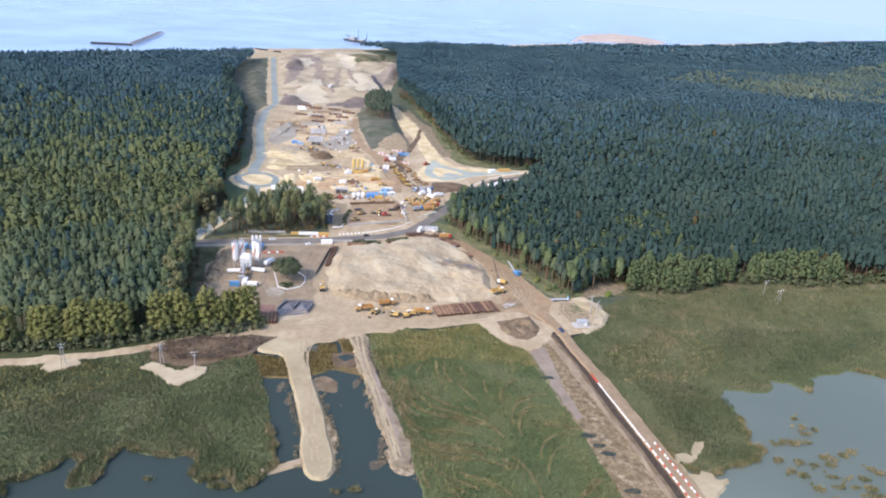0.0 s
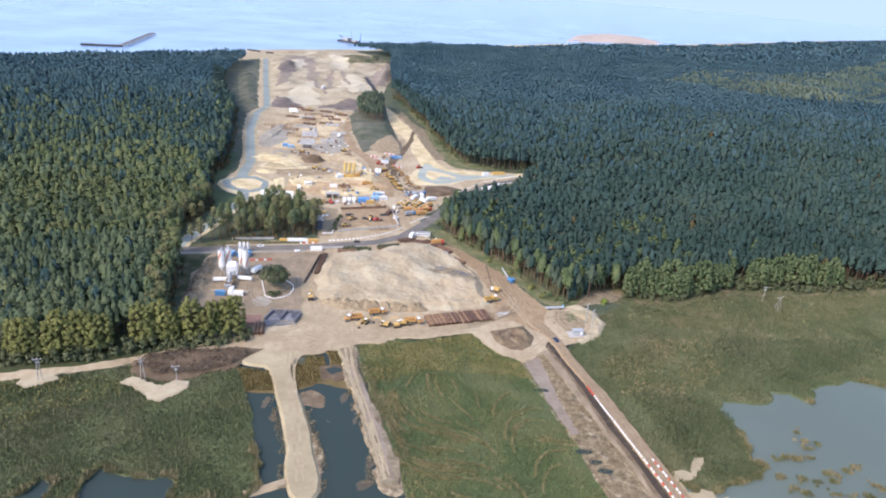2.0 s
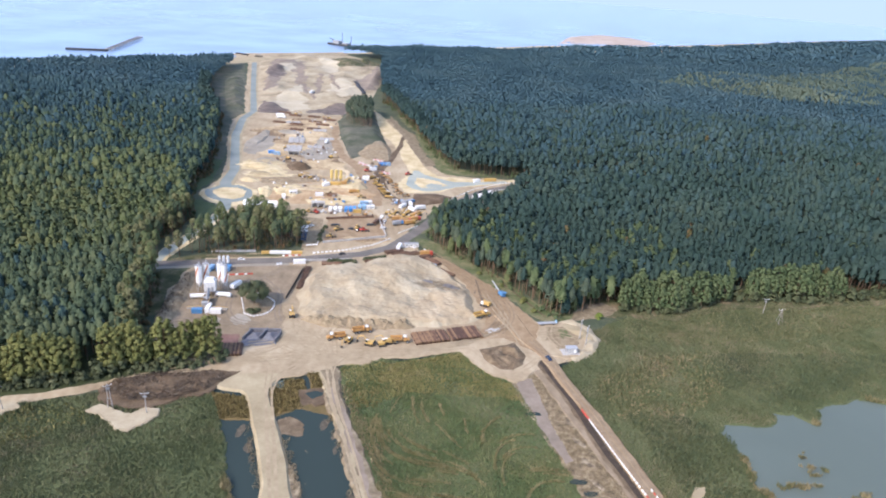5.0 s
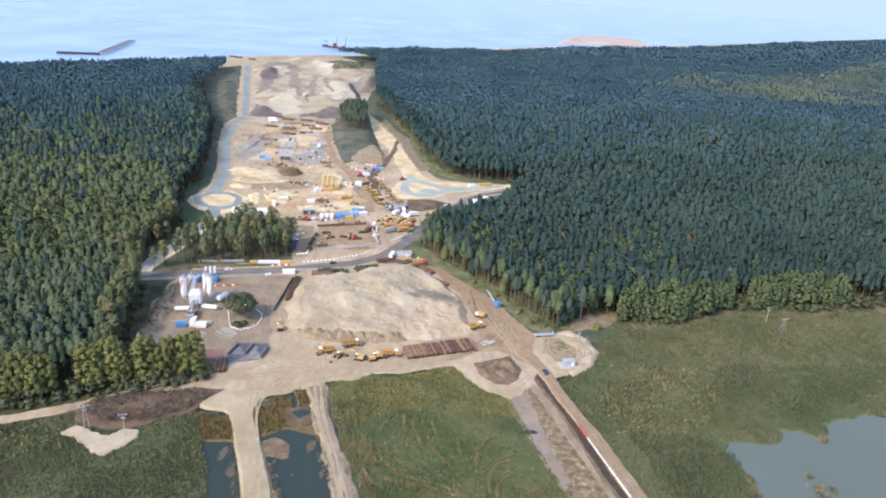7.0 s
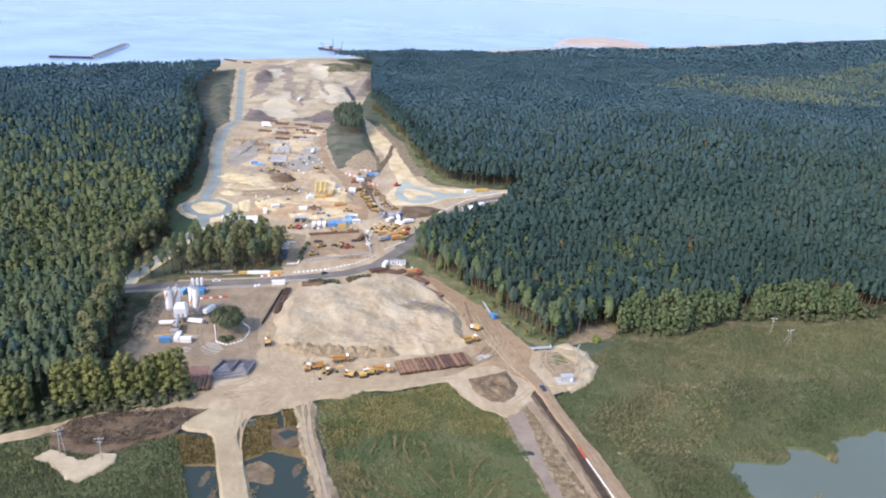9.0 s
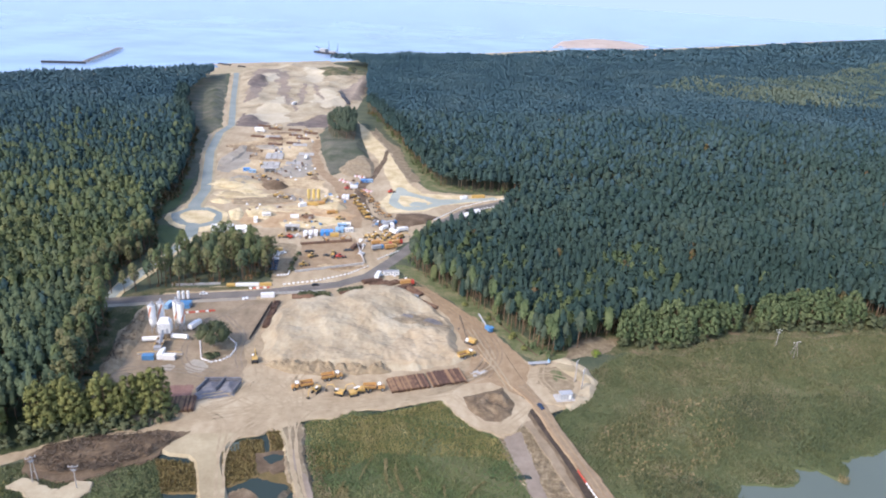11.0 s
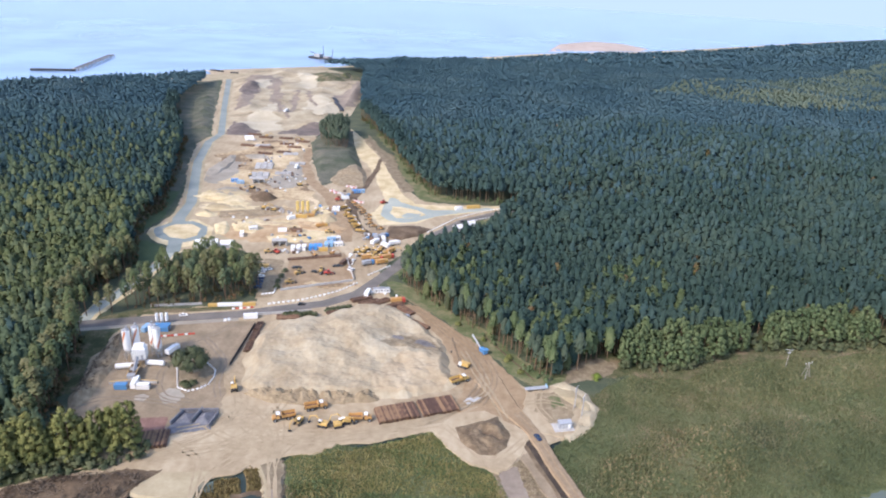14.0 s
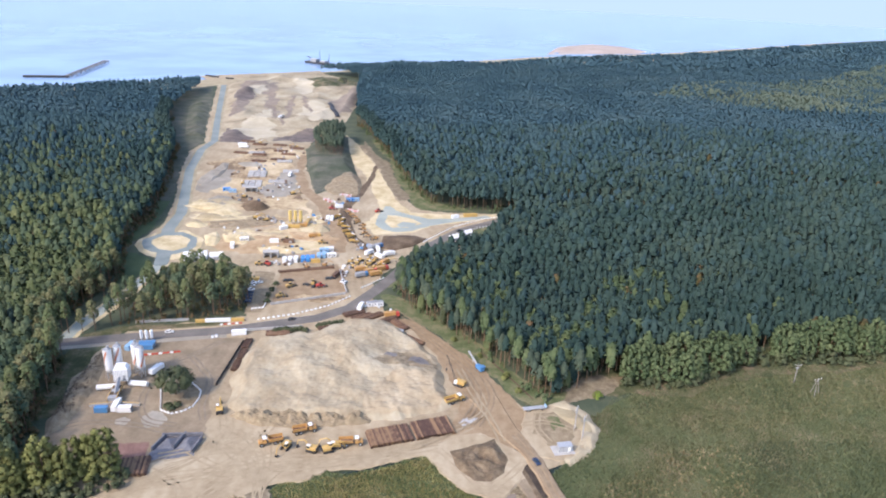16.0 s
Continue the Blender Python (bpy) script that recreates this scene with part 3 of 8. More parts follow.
sheet("ground_dike_right", [(-41.5, 308), (-36.5, 289), (-26.8, 264.7), (-17.2, 235), (-13.6, 223.4), (-13.2, 216), (-11.5, 213.8), (-9.6, 213.1), (-5.6, 214.2), (-3.9, 218), (-6.6, 228), (-13.9, 247), (-21, 265.4), (-29.5, 289.7), (-33, 309)], 0.05, DITCH_MUD, 0.9, 2.0, 0.9, "muddy grey track on a narrow dike", "dike")
RIGHT_DIKE = [(-38, 306), (-33.4, 293), (-26, 273), (-19.5, 255), (-13.5, 238), (-9.3, 225), (-7.8, 217.5)]
sheet("ground_dike_shoulder", strip_poly([(x - 2.6, y - 0.8) for x, y in RIGHT_DIKE], [1.2, 1.4, 1.6, 1.4, 1.8, 1.6, 1.2]), 0.06, PALE_SAND, 0.9, 1.2, 0.6, "pale crumbling shoulder of the dike", "dike")
sheet("ground_dike_rut", strip_poly(RIGHT_DIKE[1:], [1.8, 2.6, 3.0, 2.8, 2.4, 0.8]), 0.072, MUD, 0.9, 1.2, 0.03, "wet purple-grey wheel mud on the dike", "dike")
sheet("ground_dike_foot", [(-14.2, 222), (-13.5, 215), (-11.5, 212), (-7, 209), (-3, 211), (-1.5, 218), (-4, 228), (-9, 240), (-13, 240)], -0.6, LITTER_MUD, 1.3, 1.2, 0.5, "ragged clods at the end of the dike", "dike")
sheet("ground_dike_foot", strip_poly([(-52, 262), (-45.3, 243.5), (-41, 235), (-37, 225), (-34.6, 212), (-36, 205)], [1.5, 3.5, 4.5, 4.5, 4, 2]), -0.6, LITTER_MUD, 1.3, 1.2, 0.5, "ragged clods at the foot of the dike", "dike")
sheet("ground_berm", strip_poly([(-60, 205), (-52, 209), (-44, 214)], 2.6), -0.3, SAND, 0.3, 1.5, 0.8, "small sand bank from dike to reeds", "dike")
sheet("ground_spur", [(101, 231), (106, 233), (109.5, 232), (112, 237), (114.5, 241), (118, 241.5), (115.5, 235.5), (111, 230.5), (107, 227.5), (103, 226)], -0.1, PALE_SAND, 0.8, 1.5, 0.9, "pale sand bank in the reeds", "ground")
sheet("ground_spur_low", [(103, 228), (104.5, 219), (107.5, 219.5), (111, 222.5), (115, 221.5), (115, 218), (119.5, 218.5), (112, 210), (106, 203), (102, 205)], -0.12, PALE_SAND, 0.9, 1.5, 0.9, "pale sand spur at the water", "ground")
sheet("ground_track_left", strip_poly([(-92, 300), (-122, 290), (-150, 276), (-172, 268), (-230, 252)], [8, 6, 5, 6, 4]), 0.1, SAND, 0.8, 3, 0.3, "sand track along the reed edge", "ground")
sheet("ground_rooty_mud", [(-132.6, 282), (-126.8, 291), (-105.5, 296), (-88, 302), (-77, 301.7), (-84, 288.5), (-85, 283), (-101.6, 275), (-107, 270.6), (-115, 271.4), (-122, 270.6), (-129, 273)], 0.16, BROWN_EARTH, 1.2, 2, 0.4, "dark churned earth with roots and brush", "ground")
sheet("ground_pole_base", [(-131.4, 267.6), (-127.2, 271.7), (-120, 268.5), (-112, 266), (-107.6, 271.7), (-101.9, 270.8), (-101.2, 266.2), (-104.9, 259.7), (-108.2, 254.9), (-114.5, 255.7), (-118.4, 261.1), (-126, 264.9)], 0.24, WHITE_SAND, 0.9, 1.5, 0.4, "pale sand heap round the pole feet", "ground")
sheet("ground_pole_base_far", [(-172.5, 260.5), (-172, 265.8), (-167, 269.3), (-160, 270), (-157, 266), (-161.4, 262.3), (-166.3, 258.7)], 0.24, WHITE_SAND, 0.9, 1.5, 0.4, "pale sand patch round a pole foot", "ground")

# reed beds
REED_LEFT = [(-420, 60), (-230, 150), (-140.5, 194.5), (-136.2, 199.0), (-134.1, 205.4), (-129.3, 206.9), (-126.0, 204.6), (-123.9, 192.3), (-118.6, 193.8), (-116.5, 198.0), (-117.8, 205.0), (-116.8, 210.4), (-113.2, 215.3), (-106.1, 210.5), (-97.2, 209.8), (-89.6, 212.3), (-84.0, 208.5), (-84.2, 199.3), (-80.1, 197.2), (-74.9, 200.2), (-72.8, 204.5), (-68.0, 198.0), (-66, 196), (-58, 204), (-56, 210), (-75, 266), (-85, 286), (-105, 278), (-126, 282), (-135, 278.5), (-150, 272.5), (-190, 266), (-300, 250), (-600, 195), (-700, 60)]
REED_CENTRE = [(-33, 311), (-25, 318), (-6, 319), (25, 331), (37, 313), (49, 306), (61, 260), (70, 227), (75, 204), (82, 175), (60, 160), (20, 175), (4, 192), (-3, 212), (-5, 224), (-22, 270)]
REED_RIGHT = [(66, 318), (76, 288), (88, 254), (99, 236), (104, 226), (110, 219), (114.7, 220.4), (121, 225), (135, 230.7), (142, 239), (137, 241), (141, 255), (139, 268.5), (136, 274), (140, 283), (149, 284), (163, 282.5), (168, 290), (165, 294), (177, 294), (183, 287), (188.6, 296), (188, 300), (206, 304), (215, 311), (229, 305), (300, 300), (420, 330), (900, 480), (1200, 700), (900, 645), (420, 468), (269, 434), (187, 403), (120, 387), (98, 360), (88, 335), (78, 326)]
for nm, poly in (("left", REED_LEFT), ("centre", REED_CENTRE), ("right", REED_RIGHT)):
    sheet("ground_reeds_" + nm, poly, -0.45, REED_BED, 1.2, 2.5, 0.8, "wet green reed bed at the lagoon edge", "reed bed")
    poly[:] = SHEETS[-1][0]
DRY_A = [(-61, 289), (-55.2, 297.5), (-47.8, 299.3), (-45.6, 292), (-48.4, 290), (-45, 278), (-54.2, 271.3)]
DRY_C = [(-48.7, 307), (-42.5, 308.8), (-37.6, 293.3), (-42.5, 292.1), (-44.8, 300.6)]
DRY_B = [(-85, 285), (-70, 283), (-64, 268), (-76, 267)]
sheet("ground_dry_reed_a", DRY_A, -0.5, DRY_REED, 0.8, 2, 0.7, "yellow-brown dying reeds between the dikes", "reed bed")
sheet("ground_dry_reed_b", DRY_B, -0.5, DRY_REED, 0.8, 2, 0.7, "yellow-brown dying reeds beside the dike", "reed bed")
sheet("ground_dry_reed_c", DRY_C, -0.5, DRY_REED, 0.6, 2, 0.7, "olive dying reeds beside the dike", "reed bed")
sheet("ground_mud_patch", [(-48.9, 290.5), (-36.9, 293.1), (-34, 283), (-39.2, 279.6), (-41.2, 281), (-45.2, 279.4)], -0.55, BROWN_EARTH, 0.6, 2, 0.7, "dark wet mud between the dikes", "ground")
sheet("water_dike_pool", [(-61.4, 291), (-61, 294.6), (-56.3, 296.8), (-54.6, 291.2)], -0.38, SILTY, 0.3, 1.5, 0.1, "small blue pool at the head of the dike", "water")
sheet("water_mud_pool", [(-44, 288), (-41, 290), (-37, 289.5), (-37.5, 287), (-40, 284.5), (-42, 286)], -0.5, LAGOON, 0.9, 1.5, 0.05, "shallow pool on the dark mud", "water")


# ---- vegetation ----
rng = np.random.default_rng(7)


def blob_core(r, z0, z1, n=6, levels=3, cone=False):
    v, f = [(0, 0, z0)], []
    for k in range(levels):
        s = (k + 0.6) / levels
        rr = r * ((1.0, 0.8, 0.42) if cone else (0.75, 1.0, 0.62) if levels == 3 else (1.0, 0.6))[k]
        for i in range(n):
            a = 2 * math.pi * (i + 0.5 * (k % 2)) / n
            q = rr * (0.8 + 0.3 * rng.random())
            v.append((q * math.cos(a), q * math.sin(a), z0 + (z1 - z0) * s))
    v.append((0, 0, z1))
    for i in range(n):
        j = (i + 1) % n
        f.append((0, 1 + j, 1 + i))
        for k in range(levels - 1):
            b0, b1 = 1 + k * n, 1 + (k + 1) * n
            f += [(b0 + i, b0 + j, b1 + j), (b0 + i, b1 + j, b1 + i)]
        t = 1 + (levels - 1) * n
        f.append((t + i, t + j, len(v) - 1))
    return np.array(v), np.array(f)


def tree_arrays(height, crown_r, crown_base, clumps, size, trunk=True, core=True, top_pinch=0.55, sides=5, flat=False, lobes=0.0):
    """One tree: tapered trunk with limbs, a dim inner mass and many separate leaf clumps."""
    V, T, M, N = [], [], [], []
    mid = np.array([0.0, 0.0, crown_base + 0.25 * (height - crown_base)])
    tall = 0.75 * (height - crown_base) / crown_r

    def push(v, t, m, facing=None):
        base = sum(len(x) for x in V)
        v = np.asarray(v, float)
        if m:
            nv = v * [1, 1, 0] + [1e-4, 0, 0.02]
        else:
            nv = (v - mid) / [1, 1, tall] + [0, 0, 0.65 * crown_r]
            nv = nv / (np.linalg.norm(nv, axis=1)[:, None] + 1e-6)
            if facing is not None:
                nv = nv + (0.24 if flat else 0.4) * np.repeat(facing, len(v) // len(facing), 0)
        nv = nv / (np.linalg.norm(nv, axis=1)[:, None] + 1e-6)
        t = np.asarray(t, int)
        g = np.cross(v[t[:, 1]] - v[t[:, 0]], v[t[:, 2]] - v[t[:, 0]])
        flip = (g * nv[t].sum(1)).sum(1) < 0
        t = np.where(flip[:, None], t[:, ::-1], t)
        N.append(nv)
        V.append(np.asarray(v, float))
        T.append(np.asarray(t, int) + base)
        M.append(np.full(len(t), m))
    if trunk:
        r0 = height * 0.011 + 0.05
        ring = [(r * math.cos(2 * math.pi * i / 4), r * math.sin(2 * math.pi * i / 4), z) for r, z in ((r0, -0.5), (r0 * 0.45, height * 0.92)) for i in range(4)]
        push(ring, [q for i in range(4) for q in ((i, (i + 1) % 4, 4 + (i + 1) % 4), (i, 4 + (i + 1) % 4, 4 + i))], 1)
        for k in range(3 if sides > 4 else 0):
            a, z = 2.4 * k + rng.random(), crown_base + (height - crown_base) * (0.05 + 0.2 * k)
            e = (math.cos(a) * crown_r * 0.8, math.sin(a) * crown_r * 0.8, z + crown_r * 0.5)
            push([(0.09, 0, z), (-0.09, 0, z), (0, 0.09, z + 0.15), e], [(0, 2, 3), (2, 1, 3), (1, 0, 3)], 1)
    if core:
        v, f = blob_core(crown_r * (0.74 if sides > 4 else 0.78), crown_base + 0.6, height - 0.5, sides, 3 if sides > 5 or trunk else 2, top_pinch < 0.5)
        push(v, f, 0)
    n = clumps
    u = rng.random(n) ** 0.75
    a = rng.random(n) * 2 * math.pi
    prof = np.where(u < 0.35, 0.55 + 0.45 * u / 0.35, 1 - (1 - top_pinch * 0.35) * ((u - 0.35) / 0.65) ** 1.8)
    rad = crown_r * prof * (0.7 + 0.38 * rng.random(n))
    if lobes:
        rad = rad * (1 + lobes * np.sin(3 * a + 9 * u + clumps) * np.sin(5 * a - 14 * u))
    c = np.stack([np.cos(a) * rad, np.sin(a) * rad, crown_base + u * (height - crown_base)], -1)
    out = np.stack([np.cos(a), np.sin(a), 0.55 + 0.9 * u], -1)
    out /= np.linalg.norm(out, axis=1)[:, None]
    nrm = out + rng.normal(0, 0.36 if top_pinch < 0.5 else 0.55, (n, 3))
    nrm /= np.linalg.norm(nrm, axis=1)[:, None]
    t1 = np.cross(nrm, rng.normal(0, 1, (n, 3)))
    t1 /= np.linalg.norm(t1, axis=1)[:, None]
    t2 = np.cross(nrm, t1)
    s = size * (0.7 + 0.6 * rng.random(n))[:, None]
    # a clump: a small ragged dome of three triangles
    q = np.stack([c + t1 * s, c - t1 * s * 0.5 + t2 * s * 0.87, c - t1 * s * 0.5 - t2 * s * 0.87, c + nrm * s * 0.55], 1)
    q[:, :3] -= nrm[:, None] * s[:, None] * (0.1 + 0.35 * rng.random((n, 3, 1)))
    b = np.arange(n)[:, None] * 4
    if flat:
        push(q[:, :3].reshape(-1, 3), np.arange(n * 3).reshape(-1, 3), 0, nrm)
    else:
        push(q.reshape(-1, 3), np.concatenate([b + [0, 1, 3], b + [1, 2, 3], b + [2, 0, 3]]), 0, nrm)
    return np.concatenate(V), np.concatenate(T), np.concatenate(M), np.concatenate(N)


def scatter(variants, X, Y, Z, S, name, mats, label, category, kind="stuff"):
    """Many trees in one mesh."""
    pick = rng.integers(0, len(variants), len(X))
    Vs, Ts, Ms, Ns, base = [], [], [], [], 0
    for k, (v, t, m, nv) in enumerate(variants):
        idx = np.where(pick == k)[0]
        if not len(idx):
            continue
        ang = rng.random(len(idx)) * 2 * math.pi
        ca, sa_ = np.cos(ang)[:, None], np.sin(ang)[:, None]
        s = S[idx][:, None]
        w = s * (0.9 + 0.25 * rng.random(len(idx)))[:, None]
        P = np.stack([X[idx][:, None] + w * (ca * v[None, :, 0] - sa_ * v[None, :, 1]),
                      Y[idx][:, None] + w * (sa_ * v[None, :, 0] + ca * v[None, :, 1]),
                      Z[idx][:, None] + s * v[None, :, 2]], -1).reshape(-1, 3)
        TT = (t[None] + (np.arange(len(idx)) * len(v))[:, None, None]).reshape(-1, 3) + base
        Ns.append(np.stack([ca * nv[None, :, 0] - sa_ * nv[None, :, 1], sa_ * nv[None, :, 0] + ca * nv[None, :, 1], np.repeat(nv[None, :, 2], len(idx), 0)], -1).reshape(-1, 3))
        Vs.append(P)
        Ts.append(TT)
        Ms.append(np.tile(m, len(idx)))
        base += len(P)
    ob = new(name, bulk_mesh(name, np.concatenate(Vs), np.concatenate(Ts), mats, np.concatenate(Ms), np.concatenate(Ns)))
    return tagged(ob, label, category, kind=kind)


def jitter_grid(x0, x1, y0, y1, step):
    gx, gy = np.meshgrid(np.arange(x0, x1, step), np.arange(y0, y1, step))
    gx = gx + (np.arange(gx.shape[0])[:, None] % 2) * step / 2
    return (gx + rng.uniform(-0.34, 0.34, gx.shape) * step).ravel(), (gy + rng.uniform(-0.34, 0.34, gy.shape) * step).ravel()


def wooded(X, Y):
    """Where trees grow: between forest front and dune edge, outside clearing and roads."""
    front = np.interp(X, [-1600, -600, -300, -190, -130, -93, 70, 91, 120, 187, 272, 284, 420, 900, 2500], [-50, 200, 262, 288, 306, 316, 366, 378, 400, 420, 438, 424, 462, 650, 1510])
    back = np.interp(X, [p[0] for p in TREE_BACK], [p[1] for p in TREE_BACK])
    ok = (Y > front) & (Y < back) & ~inside(X, Y, CLEARING)
    ok |= inside(X, Y, GROVE)
    ok &= edge_distance(X, Y, MAIN_ROAD, False) > np.where(X > 92, 3.5, 8)
    # within the wedge that lies ahead
    ok &= (np.abs(X - 15) < 0.66 * Y + 28)
    return ok


def pines(n, h, r, base, clumps, size, **kw):
    return [tree_arrays(h * (0.9 + 0.2 * rng.random()), r * (0.85 + 0.3 * rng.random()), base * (0.9 + 0.2 * rng.random()), clumps, size, **kw) for _ in range(n)]


def pick_edge(X, Y):
    """Trees at the open edges near the camera, built one by one."""
    d = np.minimum(edge_distance(X, Y, CLEARING), edge_distance(X, Y, MAIN_ROAD, False) + 4)
    fore = (X > 66) & (Y < np.interp(X, [70, 91, 120, 187, 269], [366, 378, 384, 404, 416]) + 9) & (X < 125)
    return ((inside(X, Y, GROVE) & (np.sin(X * 12.9 + Y * 7.3) > 0.15)) | ((d < 8.5) & (Y < 600)) | fore) & (Y > 318)


PINE_NEAR = pines(8, 18.5, 2.35, 8.0, 56, 0.9, top_pinch=0.3, flat=True)
PINE_MID = pines(7, 18.5, 2.6, 10.5, 29, 1.0, sides=5, trunk=False, flat=True, top_pinch=0.3)
PINE_BACK = pines(6, 18.5, 3.0, 10.5, 22, 1.15, sides=4, trunk=False, flat=True, top_pinch=0.25)
PINE_FAR = pines(4, 18.5, 5.3, 12.5, 12, 2.2, sides=4, trunk=False, flat=True)
LEAFY_NEAR = [tree_arrays(15 + 3 * rng.random(), 2.9, 4.5, 84, 1.08, top_pinch=0.9, flat=True) for _ in range(3)]
PINE_EDGE = pines(5, 18.5, 2.5, 9.0, 100, 1.0, top_pinch=0.4, flat=True)
SHRUBS = [tree_arrays(2.2 + 1.1 * k, 1.5 + 0.2 * k, 0.1, 14, 0.75, trunk=False, sides=4, top_pinch=1.0) for k in range(4)]
EDGE_TREES = []
bands = [("near", -400, 720, 200, 500, 3.95, PINE_NEAR), ("mid", -750, 1000, 500, 900, 4.35, PINE_MID), ("back", -900, 1100, 900, 1500, 5.5, PINE_BACK), ("far", -1100, 2300, 1500, 3300, 8.6, PINE_FAR)]
for nm, x0, x1, y0, y1, step, var in bands:
    X, Y = jitter_grid(x0, x1, y0, y1, step)
    ok = wooded(X, Y)
    X, Y = X[ok], Y[ok]
    S = (0.78 + 0.36 * rng.random(len(X)) if nm in ("near", "mid") else 0.92 + 0.14 * rng.random(len(X))) + 0.12 * np.sin(X / 31 + np.sin(Y / 60)) * np.cos(Y / 27 + np.sin(X / 70))
    if nm == "near":
        edge = np.where(pick_edge(X, Y))[0]
        edge = edge[::max(1, -(-len(edge) // 290))]
        EDGE_TREES += [(X[k], Y[k], S[k]) for k in edge]
        rest = ~inside(X, Y, GROVE)
        rest[edge] = False
        X, Y, S = X[rest], Y[rest], S[rest]
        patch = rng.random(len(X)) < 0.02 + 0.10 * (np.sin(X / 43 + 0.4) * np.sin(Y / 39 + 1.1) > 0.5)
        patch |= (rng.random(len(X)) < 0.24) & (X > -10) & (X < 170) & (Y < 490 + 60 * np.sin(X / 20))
        # more birch in these two outlines: leaf colour also paints a sunlit zone
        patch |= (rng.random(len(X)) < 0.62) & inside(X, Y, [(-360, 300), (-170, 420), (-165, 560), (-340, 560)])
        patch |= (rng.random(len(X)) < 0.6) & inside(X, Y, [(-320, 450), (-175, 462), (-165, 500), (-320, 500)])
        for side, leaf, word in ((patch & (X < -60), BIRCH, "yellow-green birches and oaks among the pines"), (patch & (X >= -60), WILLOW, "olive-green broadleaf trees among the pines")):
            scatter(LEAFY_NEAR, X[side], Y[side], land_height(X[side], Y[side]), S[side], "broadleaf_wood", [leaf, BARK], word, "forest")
        X, Y, S = X[~patch], Y[~patch], S[~patch]
    if nm == "mid":
        # broadleaf stand whose yellow also paints sun on the left wood
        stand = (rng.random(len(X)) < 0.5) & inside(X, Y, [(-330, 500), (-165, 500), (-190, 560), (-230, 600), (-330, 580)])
        scatter(PINE_MID, X[stand], Y[stand], land_height(X[stand], Y[stand]), S[stand], "broadleaf_wood", [BIRCH, BARK], "broadleaf trees among the pines, yellow for a sun patch", "forest")
        X, Y, S = X[~stand], Y[~stand], S[~stand]
    if nm in ("back", "far"):
        # sunlit patch imitated by paler trees inside this outline
        stand = (rng.random(len(X)) < 0.56 - 0.5 * np.sin(X / 47 + Y / 90) * np.sin(Y / 33)) & inside(X, Y, [(330, 1130), (420, 1060), (620, 1020), (900, 1130), (1300, 1400), (1300, 1800), (900, 1500), (640, 1290), (420, 1230)])
        if stand.any():
            scatter(PINE_BACK, X[stand], Y[stand], land_height(X[stand], Y[stand]), S[stand], "broadleaf_wood", [SUN_PATCH_WOOD, BARK], "paler yellow-green patch painting sunlight on the far wood", "forest")
        X, Y, S = X[~stand], Y[~stand], S[~stand]
    if nm == "near":
        mixed = (rng.random(len(X)) < 0.65) & (X < -100)
        scatter(PINE_NEAR, X[mixed], Y[mixed], land_height(X[mixed], Y[mixed]), S[mixed], "pine_forest", [EDGE_PINE, BARK], "olive-green mixed pines beside the plant yard", "forest")
        X, Y, S = X[~mixed], Y[~mixed], S[~mixed]
    if nm in ("near", "mid"):
        russet = rng.random(len(X)) < 0.006
        scatter(LEAFY_NEAR, X[russet], Y[russet], land_height(X[russet], Y[russet]), S[russet] * 0.95, "broadleaf_wood", [SCRUB, BARK], "single russet and olive broadleaf trees among the pines", "forest")
        X, Y, S = X[~russet], Y[~russet], S[~russet]
        # western pines take the sunlit needle colour
        fair = (rng.random(len(X)) < np.interp(Y + 30 * np.sin(X / 37) + 22 * np.sin(X / 15 + Y / 29), [520, 820], [0.78, 0.0])) & (X < -100)
        scatter(var, X[fair], Y[fair], land_height(X[fair], Y[fair]), S[fair], "pine_forest", [EDGE_PINE, BARK], "paler green pines west of the excavation", "forest")
        X, Y, S = X[~fair], Y[~fair], S[~fair]
        young = (rng.random(len(X)) < np.interp(Y + 25 * np.sin(X / 40), [460, 620, 800], [0.88, 0.6, 0.12])) & (X > -100)
        scatter(var, X[young], Y[young], land_height(X[young], Y[young]), S[young], "pine_forest", [GREEN_PINE, BARK], "dense dark green pine stand on the spit", "forest")
        X, Y, S = X[~young], Y[~young], S[~young]
    if nm in ("mid", "back"):
        rim = (edge_distance(X, Y, CLEARING) < 13) & (Y < 1000)
        scatter(PINE_EDGE, X[rim], Y[rim], land_height(X[rim], Y[rim]), S[rim], "pine_forest", [PINE, BARK], "pines with bare reddish trunks along the clearing", "forest")
        X, Y, S = X[~rim], Y[~rim], S[~rim]
    if nm == "mid":
        # the haze-blue needle colour takes over with distance
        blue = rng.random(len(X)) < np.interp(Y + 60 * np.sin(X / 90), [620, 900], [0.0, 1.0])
        scatter(var, X[blue], Y[blue], land_height(X[blue], Y[blue]), S[blue], "pine_forest", [MID_PINE, BARK], "dense blue-green pine wood, haze tint added farther off", "forest")
        X, Y, S = X[~blue], Y[~blue], S[~blue]
    scatter(var, X, Y, land_height(X, Y), S, "pine_forest", [FAR_PINE if nm in ("back", "far") else PINE, BARK], "dense blue-green pine wood, haze tint added farther off", "forest")
# undergrowth along the rim of the wood
X, Y = jitter_grid(-330, 290, 300, 960, 2.7)
d = edge_distance(X, Y, CLEARING)
ok = np.where(inside(X, Y, CLEARING), d < 2.5 + 2.5 * np.sin(X / 9) * np.sin(Y / 11), d < 7) & (np.sin(X * 0.7 + Y * 1.3) + np.sin(X / 6.1) * np.sin(Y / 7.7) > -0.3) & (edge_distance(X, Y, MAIN_ROAD, False) > 7)
